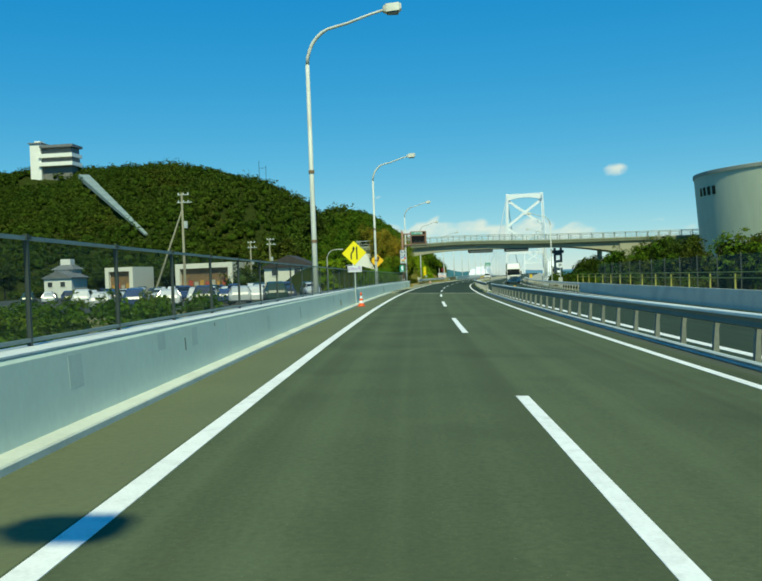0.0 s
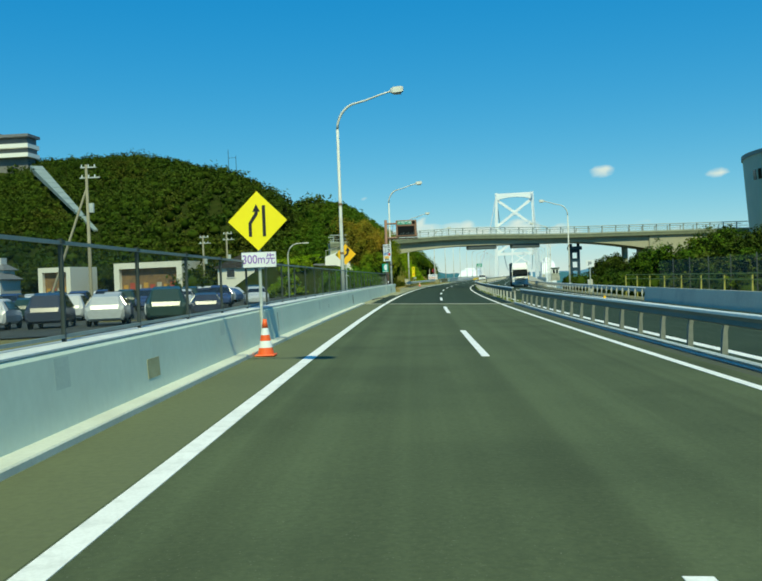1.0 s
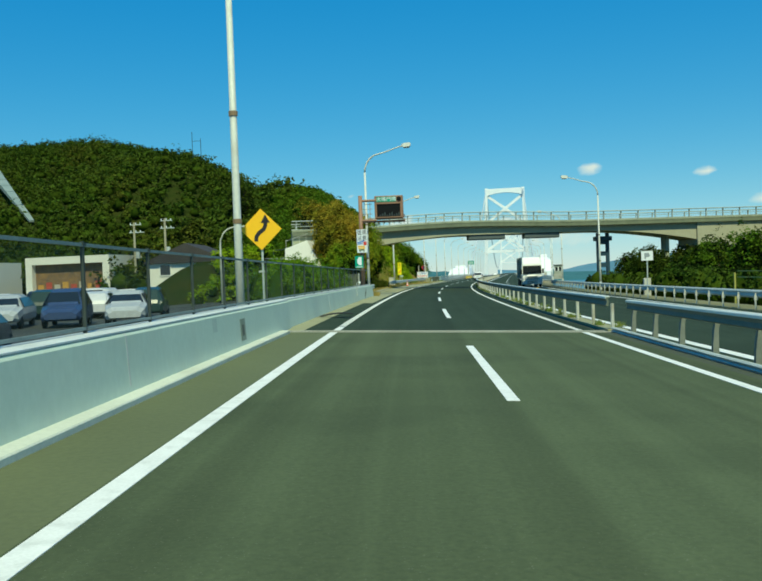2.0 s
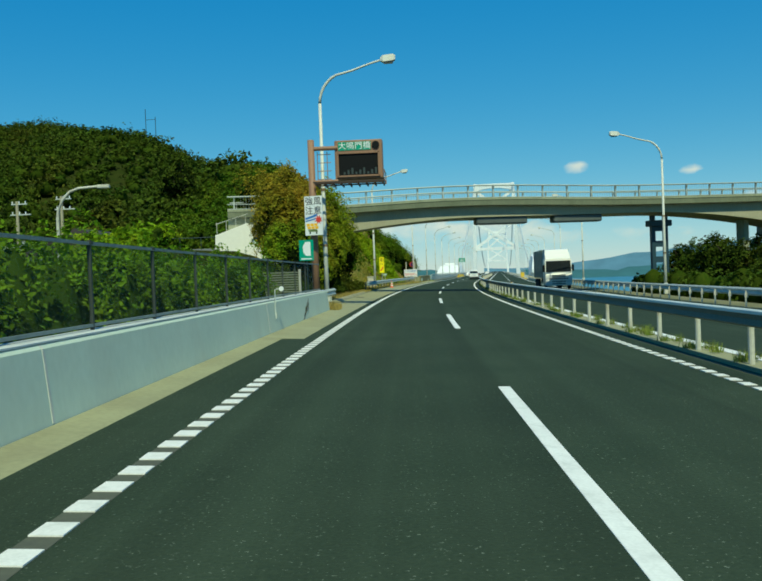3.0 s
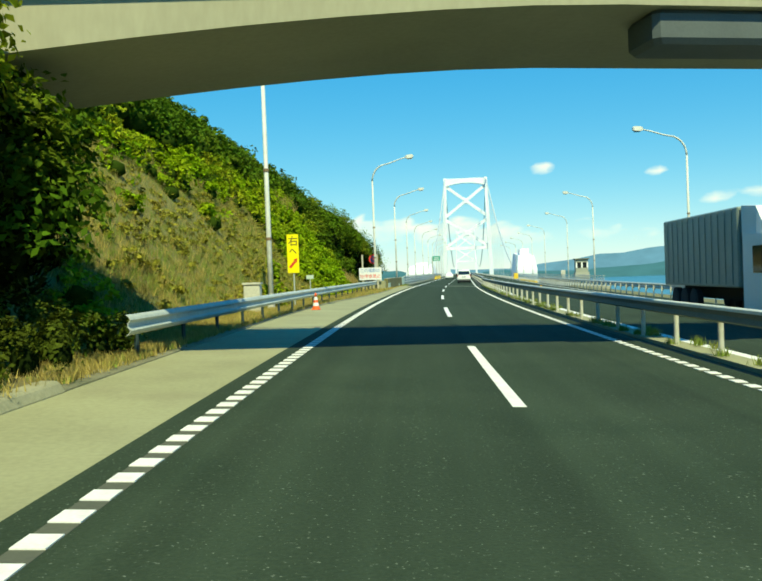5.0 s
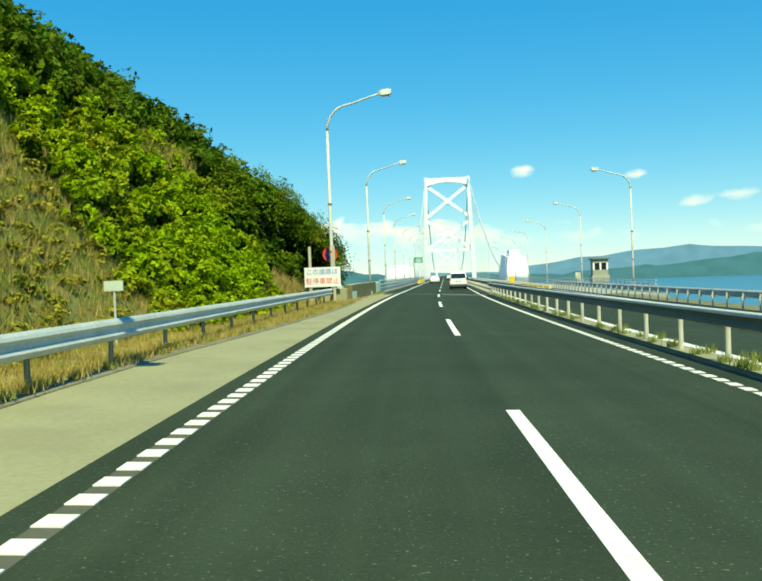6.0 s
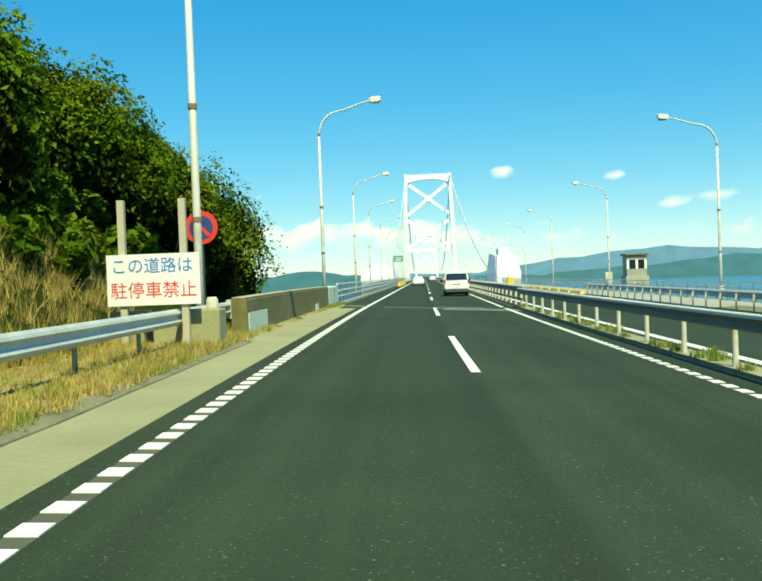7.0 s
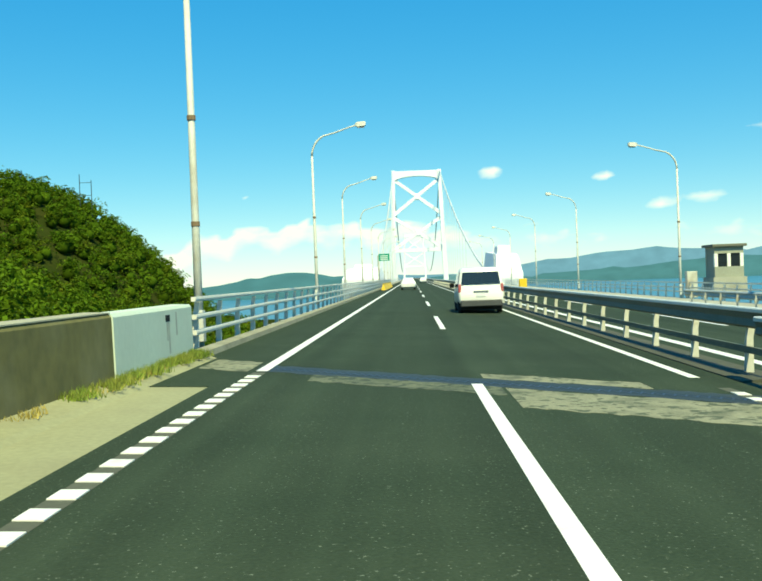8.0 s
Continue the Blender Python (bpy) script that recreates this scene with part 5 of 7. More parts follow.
sgA = diamond_sign(place(44, -4.60, 0.1), 0.90, yellow_sign, "yellow diamond lane-merge warning sign beside the parapet", 2.77, merge_drawing)
pl = Shape().box(-0.37, 0.37, -0.03, -0.01, 1.78, 2.10).obj("plate", white_sign, sgA, "white distance plate")
text("300m先", 0.26, violet_ink, pl, (0, -0.035, 1.94), (90, 0, 0), wide=0.85)
sgB = diamond_sign(place(78, -5.78, -0.6), 0.90, amber_sign, "amber diamond winding-road warning sign behind the fence", 3.72, curve_drawing)
for z in (1.0, 2.4):
    Shape().box(-0.12, 0.12, 0.02, 0.10, z, z + 0.06).obj("clamp", galv, sgB)


def cone(s, u, z):
    t = thing("traffic_cone", place(s, u, z), "orange traffic cone with white reflective bands", "traffic cone", "traffic cones")
    n = 16
    ring = lambda r, h: [(r * math.cos(2 * math.pi * k / n), r * math.sin(2 * math.pi * k / n), h) for k in range(n)]
    Shape().loft([ring(0.16, 0.03), ring(0.13, 0.16)], False).obj("cone_body", orange_cone, t, "", True)
    Shape().loft([ring(0.13, 0.16), ring(0.105, 0.29)], False).obj("band", white_sign, t, "white reflective band", True)
    Shape().loft([ring(0.105, 0.29), ring(0.085, 0.40)], False).obj("cone_body", orange_cone, t, "", True)
    Shape().loft([ring(0.085, 0.40), ring(0.062, 0.53)], False).obj("band", white_sign, t, "", True)
    Shape().loft([ring(0.062, 0.53), ring(0.035, 0.70)]).obj("cone_body", orange_cone, t, "", True)
    Shape().box(-0.19, 0.19, -0.19, 0.19, 0, 0.035, 0.015).obj("foot", orange_cone, t)


def tyre_scrap():
    """A torn curl of tyre tread lying in the gutter."""
    t = thing("tyre_scrap", place(82.6, -4.0, 0.14, 20), "torn curl of black tyre tread lying in the gutter", "debris")
    rings = []
    for k in range(12):
        a, w = k * 0.24, 0.11 + 0.02 * math.sin(k * 2.1)
        c = Vector((-0.62 + 0.11 * k, 0.05 * math.sin(k * 0.8), 0.03 + 0.09 * abs(math.sin(a))))
        rings.append([c + Vector((0, -w, 0)), c + Vector((0, w, 0.02)), c + Vector((0.01, w, 0.045)), c + Vector((0.01, -w, 0.025))])
    Shape().loft(rings).obj("tread", rubber, t)


tyre_scrap()
cone(41.9, -4.16, 0.15)
cone(167.6, -5.35, 0.19)


def message_sign():
    t = thing("message_sign", place(118.4, -0.15, 0.14) @ Matrix.Scale(0.91, 4), "brown cantilever message sign with dark display", "message sign")
    Shape().tube([(-6.25, 0, -0.6), (-6.25, 0, 4.0), (-6.25, 0, 8.5)], [0.19, 0.18, 0.17], 14).obj("column", brown_steel, t, "", True)
    for z in (8.05, 6.35):
        Shape().tube([(-6.25, 0, z), (-4.9, 0, z)], 0.11, 10).obj("arm", brown_steel, t)
    for k in range(4):
        Shape().tube([(-5.95, 0.1, 6.5 + k * 0.42), (-5.25, 0.1, 6.5 + k * 0.42)], 0.02, 6).obj("rung", brown_steel, t)
    for x in (-5.95, -5.45):
        Shape().tube([(x, 0.1, 6.3), (x, 0.1, 7.9)], 0.02, 6).obj("rung", brown_steel, t)
    c = Shape().box(-5.05, -2.62, 0.0, 0.85, 6.45, 8.42, 0.04).obj("cabinet", brown_steel, t)
    fr = brown_steel
    Shape().box(-4.90, -2.77, -0.10, 0.02, 7.72, 7.80).obj("frame", fr, c)
    Shape().box(-4.90, -2.77, -0.10, 0.02, 6.55, 6.63).obj("frame", fr, c)
    for x in (-4.94, -2.85):
        Shape().box(x, x + 0.09, -0.10, 0.02, 6.55, 7.80).obj("frame", fr, c)
    Shape().box(-4.85, -2.82, -0.03, 0.005, 6.63, 7.72).obj("display", black_mat, c, "blank black display")
    # reflections on the blank display painted as small grey marks
    for k in range(9):
        x = -4.62 + 0.2 * k
        Shape().box(x, x + 0.10, -0.04, -0.028, 6.68, 6.80 + 0.1 * ((k * 7) % 3)).obj("display_mark", surf("reflection_grey", (0.035, 0.05, 0.05), None, 3, 0.5), c, "grey mark painted as a reflection")
    for k, ch in enumerate("大鳴門橋"):
        x = -4.66 + 0.42 * k
        pn = Shape().box(x - 0.20, x + 0.20, -0.025, 0.005, 7.90, 8.32).obj("name_panel", green_sign, c, "green name panel")
        text(ch, 0.40, white_sign, pn, (x, -0.03, 8.11), (90, 0, 0))
    Shape().tube([(-2.95, -0.08, 8.13), (-2.95, 0.1, 8.13)], 0.19, 16).obj("beacon", black_mat, c, "round dark beacon")
    # walkway grating below
    dark_brown = surf("dark_brown_steel", (0.05, 0.03, 0.022), None, 2, 0.7)
    for k in range(9):
        x = -6.0 + 0.42 * k
        Shape().box(x, x + 0.06, -0.85, 0.9, 6.12, 6.22).obj("cross_bar", dark_brown, t, "dark walkway cross bar")
    for y in (-0.85, -0.35, 0.0, 0.85):
        Shape().box(-6.1, -2.5, y, y + 0.07, 6.223, 6.29).obj("walkway_beam", dark_brown, t, "dark walkway beam")
    Shape().tube([(-2.52, -0.85, 6.2), (-2.52, -0.85, 6.75), (-2.52, 0.85, 6.75), (-2.52, 0.85, 6.2)], 0.025, 6).obj("walkway_rail", brown_steel, t)


message_sign()


def wind_sign():
    t = thing("warning_board", place(117.75, -5.74, 0.11, -16) @ Matrix.Scale(0.94, 4), "white strong-wind warning board on the brown column", "sign board")
    b = Shape().box(-0.46, 0.46, -0.03, 0.03, 3.55, 5.45).obj("board", white_sign, t)
    for k, ch in enumerate("強風"):
        text(ch, 0.42, sign_black, b, (-0.22 + 0.44 * k, -0.036, 5.18), (90, 0, 0))
    for k, ch in enumerate("注意"):
        text(ch, 0.42, sign_black, b, (-0.22 + 0.44 * k, -0.036, 4.72), (90, 0, 0))
    strip([(-0.42, 4.36), (-0.1, 4.44), (0.2, 4.54)], 0.10, "wind_stroke", blue_ink, b, -0.034)
    strip([(-0.42, 4.24), (-0.1, 4.30), (0.16, 4.36)], 0.06, "wind_stroke", blue_ink, b, -0.034)
    star = [(0.26 + (0.22 if k % 2 else 0.11) * math.cos(k * math.pi / 8), 4.30 + (0.24 if k % 2 else 0.12) * math.sin(k * math.pi / 8)) for k in range(16)]
    flat(star, "burst", red_ink, b, -0.036)
    for r in range(2):
        for k in range(3):
            x = -0.38 + 0.2 * k + 0.05 * r
            flat([(x, 4.12 - 0.14 * r), (x + 0.17, 4.12 - 0.14 * r), (x + 0.17, 4.00 - 0.14 * r), (x, 4.00 - 0.14 * r)], "load_block", amber_sign, b, -0.034)
    flat([(-0.30, 3.84), (0.16, 3.84), (0.2, 3.72), (-0.28, 3.72)], "lorry_bed", surf("olive_ink", (0.16, 0.22, 0.08), None, 2, 0.6), b, -0.034)
    for x in (-0.24, 0.10):
        flat([(x, 3.72), (x + 0.07, 3.72), (x + 0.07, 3.62), (x, 3.62)], "lorry_wheel", sign_black, b, -0.034)
    Shape().box(-0.3, 0.3, 0.03, 0.22, 4.3, 4.4).obj("bracket", galv, t)
    g = thing("direction_board", place(115.3, -5.80, 0.23, -8) @ Matrix.Scale(0.85, 4), "green and white roadside panel by the column", "sign board")
    gb = Shape().box(-0.37, 0.37, -0.02, 0.02, 2.38, 3.42).obj("board", green_sign, g)
    flat([(-0.04, 3.32), (0.22, 3.32), (0.22, 2.62), (-0.02, 2.62), (-0.16, 2.8), (-0.18, 3.1)], "white_patch", white_sign, gb, -0.022)
    flat([(-0.28, 2.50), (0.28, 2.50), (0.28, 2.44), (-0.28, 2.44)], "bar", white_sign, gb, -0.022)
    Shape().tube([(0, 0.06, -0.9), (0, 0.06, 2.6)], 0.028, 8).obj("pole", dark_steel, g, "dark thin post")


wind_sign()


def yellow_board():
    t = thing("warning_board", place(169, -6.44, 0), "tall yellow lane-shift board with a red arrow", "sign board")
    b = Shape().box(-0.25, 0.25, -0.015, 0.015, 1.75, 3.40).obj("board", yellow_sign, t)
    text("右", 0.44, sign_black, b, (0.02, -0.02, 3.08), (90, 0, 0))
    text("へ", 0.36, sign_black, b, (0.0, -0.02, 2.66), (90, 0, 0))
    strip([(-0.15, 1.98), (0.08, 2.24)], 0.10, "arrow_stem", red_ink, b)
    flat([(0.02, 2.32), (0.18, 2.37), (0.15, 2.18)], "arrow_head", red_ink, b)
    Shape().tube([(0, 0.04, -0.3), (0, 0.04, 3.2)], 0.03, 8).obj("pole", galv, t)
    s = thing("small_sign", place(177, -6.9, 0.6), "small pale marker plate on a thin post", "sign")
    Shape().box(-0.19, 0.19, -0.01, 0.01, 0.85, 1.05).obj("plate", surf("pale_green", (0.55, 0.66, 0.58), None, 2, 0.6), s)
    Shape().tube([(0, 0.03, -0.4), (0, 0.03, 0.95)], 0.025, 6).obj("post", galv, s)
    c = thing("cabinet", place(163.2, -7.05, 0), "white roadside control cabinet", "cabinet")
    Shape().box(-0.3, 0.3, -0.2, 0.2, 0, 1.35, 0.03).obj("body", white_steel, c)
    Shape().box(-0.33, 0.33, -0.24, 0.24, 1.35, 1.42).obj("lid", white_steel, c)


yellow_board()


def no_parking_board():
    t = thing("notice_board", place(206, -6.2, 0), "white no-parking notice board with blue and red lettering", "notice board")
    b = Shape().box(-0.96, 0.96, -0.02, 0.02, 1.13, 2.18).obj("board", white_sign, t)
    text("この道路は", 0.34, blue_ink, b, (-0.02, -0.025, 1.92), (90, 0, 0))
    text("駐停車禁止", 0.36, red_ink, b, (0.0, -0.025, 1.42), (90, 0, 0))
    for x in (-0.65, 0.62):
        Shape().box(x - 0.07, x + 0.07, 0.03, 0.15, -0.3, 3.3).obj("post", surf("weathered_post", (0.50, 0.47, 0.36), None, 3, 0.9), t, "weathered pale post")
    f = thing("foundation", place(206.4, -6.2, 0), "stained concrete footing blocks under the notice board", "footing")
    for x0, x1 in ((-1.1, -0.35), (-0.15, 1.25)):
        Shape().box(x0, x1, -0.1, 0.6, -0.3, 1.0, 0.03).obj("block", gutter_mat, f)
    r = thing("road_sign", place(210.6, -6.3, 0.1), "round red-rimmed no-stopping sign on a post", "road sign")
    ring = lambda q, y: [(q * math.cos(2 * math.pi * k / 28), y, 2.88 + q * math.sin(2 * math.pi * k / 28)) for k in range(28)]
    Shape().loft([ring(0.43, 0.0), ring(0.43, 0.03)]).obj("disc", red_ink, r, "red rim")
    Shape().loft([ring(0.31, -0.006), ring(0.31, 0.0)]).obj("disc_face", surf("sign_navy", (0.03, 0.06, 0.22), None, 2, 0.5), r, "dark blue face")
    strip([(-0.22, 3.10), (0.22, 2.66)], 0.09, "slash", red_ink, r, -0.008)
    Shape().tube([(0, 0.05, -0.3), (0, 0.05, 3.1)], 0.045, 8).obj("pole", dark_steel, r)
    c = thing("bollard", place(208.3, -5.55, 0), "pale cylindrical drum by the guard rail", "drum")
    Shape().tube([(0, 0, -0.2), (0, 0, 1.15), (0, 0, 1.22)], [0.14, 0.14, 0.10], 14).obj("drum", white_steel, c, "", True)


no_parking_board()


def reflector(s):
    t = thing("delineator", on_pose(s, -4.71, 0.8), "round white road delineator on the wall", "delineator", "delineators")
    Shape().tube([(0, 0, -0.42), (0, 0, 0.27), (0.04, 0, 0.3), (0.10, 0, 0.3)], 0.014, 6).obj("bracket", galv, t)
    Shape().box(-0.03, 0.03, -0.02, 0.02, -0.46, -0.30).obj("clamp", galv, t)
    Shape().tube([(0.17, -0.02, 0.3), (0.17, 0.02, 0.3)], 0.062, 14).obj("disc", white_sign, t, "white reflector disc")


def dried_vine():
    t = thing("dried_vine", Matrix(), "dried dark creeper clinging to the pale concrete wall", "creeper")
    rv = random.Random(4)
    for k in range(5):
        s, h, pts = 105.6 + 0.25 * k, 0.06 + 0.06 * k, []
        for q in range(8):
            pts.append(on(s, -4.655 - 0.105 * h, h))
            s += rv.uniform(0.02, 0.22)
            h = min(h + rv.uniform(-0.02, 0.13), 0.72)
        Shape().tube(pts, [0.012 - 0.001 * q for q in range(8)], 5).obj("stem", core_mat if k % 2 else bark, t)


dried_vine()


def on_pose(s, u, h):
    p = on(s, u, h)
    return pose(p.x, p.y, p.z, 0, 0, turn(s))


for s in (100.6,):
    reflector(s)
for k in range(5):
    t = thing("delineator", on_pose(52 + 40 * k, 4.42, 0.8), "small amber reflector on the median rail", "delineator", "median reflectors")
    Shape().tube([(0, -0.02, 0.09), (0, 0.02, 0.09)], 0.04, 12).obj("disc", amber_sign, t)
    Shape().box(-0.012, 0.012, -0.01, 0.01, -0.05, 0.06).obj("bracket", galv, t)


# ---- vehicles ----
def wheel(parent, x, y, r, w):
    t = Shape()
    n = 20
    ring = lambda q, xx: [(xx, q * math.cos(2 * math.pi * k / n), r + q * math.sin(2 * math.pi * k / n)) for k in range(n)]
    t.loft([ring(r * 0.72, x - w / 2), ring(r, x - w / 2 + 0.03), ring(r, x + w / 2 - 0.03), ring(r * 0.72, x + w / 2)])
    ob = t.obj("tyre", rubber, parent)
    Shape().loft([ring(r * 0.66, x - w / 2 + 0.01), ring(r * 0.66, x + w / 2 - 0.01)]).obj("rim", galv, ob, "silver rim")
    for o in (ob, *ob.children):
        for v in o.data.vertices:
            v.co.y += y
    return ob


def loft_car(L, W, H, rows):
    """rows: y, half width low, half width belt, half width roof, z low, z belt, z roof."""
    rings = []
    for y, a, b, c, z0, z1, z2 in rows:
        rings.append([(-a * 0.9, y, z0), (a * 0.9, y, z0), (a, y, z0 + 0.12), (b, y, z0 * 0.4 + z1 * 0.6), (b * 0.985, y, z1), (c, y, z2 - 0.06), (c * 0.86, y, z2), (-c * 0.86, y, z2), (-c, y, z2 - 0.06), (-b * 0.985, y, z1), (-b, y, z0 * 0.4 + z1 * 0.6), (-a, y, z0 + 0.12)])
    return Shape().loft(rings)


def suv(m, label):
    t = thing("car", m, label, "car")
    rows = [(-2.22, 0.80, 0.82, 0.80, 0.42, 0.80, 0.86), (-2.17, 0.88, 0.91, 0.84, 0.36, 0.92, 1.02), (-2.08, 0.90, 0.925, 0.80, 0.40, 1.14, 1.76), (-1.96, 0.91, 0.93, 0.79, 0.40, 1.14, 1.86), (-1.0, 0.92, 0.935, 0.79, 0.38, 1.12, 1.90), (0.2, 0.92, 0.935, 0.76, 0.36, 1.08, 1.86), (0.75, 0.92, 0.93, 0.70, 0.34, 1.04, 1.68), (1.35, 0.92, 0.92, 0.78, 0.30, 0.98, 1.08), (2.0, 0.88, 0.86, 0.72, 0.32, 0.82, 0.96), (2.25, 0.76, 0.74, 0.62, 0.40, 0.66, 0.78)]
    body = loft_car(4.5, 1.85, 1.90, rows).obj("body", white_paint, t, "white painted body", True)
    gl = glass_dark()
    Shape().loft([[(-0.79, -2.19, 1.22), (0.79, -2.19, 1.22), (0.73, -2.09, 1.70), (-0.73, -2.09, 1.70)], [(-0.79, -2.07, 1.22), (0.79, -2.07, 1.22), (0.73, -1.98, 1.70), (-0.73, -1.98, 1.70)]]).obj("rear_window", gl, t, "dark tinted rear window")
    for sx in (-1, 1):
        Shape().loft([[(sx * 0.945, -1.8, 1.10), (sx * 0.945, 0.9, 1.08), (sx * 0.79, 0.55, 1.70), (sx * 0.83, -1.75, 1.72)], [(sx * 0.90, -1.8, 1.10), (sx * 0.90, 0.9, 1.08), (sx * 0.74, 0.55, 1.70), (sx * 0.78, -1.75, 1.72)]]).obj("side_window", gl, t)
        Shape().box(min(sx * 0.95, sx * 1.15), max(sx * 0.95, sx * 1.15), 0.55, 0.70, 1.05, 1.25, 0.03).obj("mirror", black_mat, t, "black wing mirror")
        Shape().box(min(sx * 0.80, sx * 0.92), max(sx * 0.80, sx * 0.92), -2.19, -2.05, 0.86, 1.22, 0.03).obj("tail_lamp", surf("tail_lamp_red", (0.42, 0.05, 0.06), (0.5, 0.2, 0.2), 3, 0.2), t, "pinkish red tail lamp")
    Shape().box(-0.30, 0.30, -2.235, -2.19, 0.86, 0.94).obj("trim_strip", surf("chrome", (0.6, 0.6, 0.62), None, 2, 0.2, 0, 0.9), t, "chrome trim strip")
    Shape().box(-0.19, 0.19, -2.24, -2.2, 0.70, 0.85).obj("plate", white_sign, t, "plain number plate")
    Shape().box(-0.84, 0.84, -2.27, -2.0, 0.30, 0.56, 0.03).obj("bumper", surf("bumper_grey", (0.07, 0.075, 0.08), None, 2, 0.6), t, "dark grey lower bumper")
    Shape().box(-0.86, 0.86, -1.95, 1.9, 0.14, 0.36).obj("underbody", rubber, t, "dark underbody")
    for x in (-0.80, 0.80):
        for y in (-1.35, 1.35):
            wheel(t, x, y, 0.35, 0.23)
    return t


suv(place(254.6, 1.95, -0.07), "white sport utility vehicle driving in the passing lane")


def small_car(m, color, label, group="parked cars", tall=0.0):
    t = thing("car", m, label, "car", group)
    h = 1.46 + tall
    rows = [(-2.15, 0.70, 0.72, 0.66, 0.40, 0.72, 0.80), (-2.05, 0.82, 0.84, 0.70, 0.32, 0.88, 0.98), (-1.6, 0.84, 0.86, 0.60, 0.28, 0.92, h - 0.12), (-0.9, 0.85, 0.87, 0.60, 0.26, 0.92, h), (0.2, 0.85, 0.87, 0.60, 0.26, 0.90, h - 0.02), (0.7, 0.85, 0.86, 0.58, 0.26, 0.88, h - 0.20), (1.2, 0.84, 0.85, 0.70, 0.27, 0.86, 0.98), (1.9, 0.80, 0.78, 0.64, 0.30, 0.70, 0.82), (2.15, 0.66, 0.64, 0.52, 0.38, 0.56, 0.66)]
    mat = surf("car_paint_%d_%d_%d" % tuple(int(c * 99) for c in color), color, None, 0.5, 0.25)
    loft_car(4.3, 1.7, h, rows).obj("body", mat, t)
    gl = glass_dark()
    for sx in (-1, 1):
        Shape().loft([[(sx * 0.885, -1.5, 0.95), (sx * 0.885, 0.95, 0.92), (sx * 0.63, 0.5, h - 0.14), (sx * 0.64, -1.3, h - 0.12)], [(sx * 0.84, -1.5, 0.95), (sx * 0.84, 0.95, 0.92), (sx * 0.58, 0.5, h - 0.14), (sx * 0.59, -1.3, h - 0.12)]]).obj("side_window", gl, t)
    Shape().loft([[(-0.68, -2.0, 0.98), (0.68, -2.0, 0.98), (0.55, -1.58, h - 0.14), (-0.55, -1.58, h - 0.14)], [(-0.68, -1.9, 0.96), (0.68, -1.9, 0.96), (0.55, -1.5, h - 0.16), (-0.55, -1.5, h - 0.16)]]).obj("rear_window", gl, t)
    Shape().loft([[(-0.70, 1.2, 0.97), (0.70, 1.2, 0.97), (0.55, 0.70, h - 0.16), (-0.55, 0.70, h - 0.16)], [(-0.70, 1.1, 0.95), (0.70, 1.1, 0.95), (0.55, 0.6, h - 0.18), (-0.55, 0.6, h - 0.18)]]).obj("windscreen", gl, t)
    for x in (-0.74, 0.74):
        for y in (-1.28, 1.3):
            wheel(t, x, y, 0.31, 0.2)
    return t


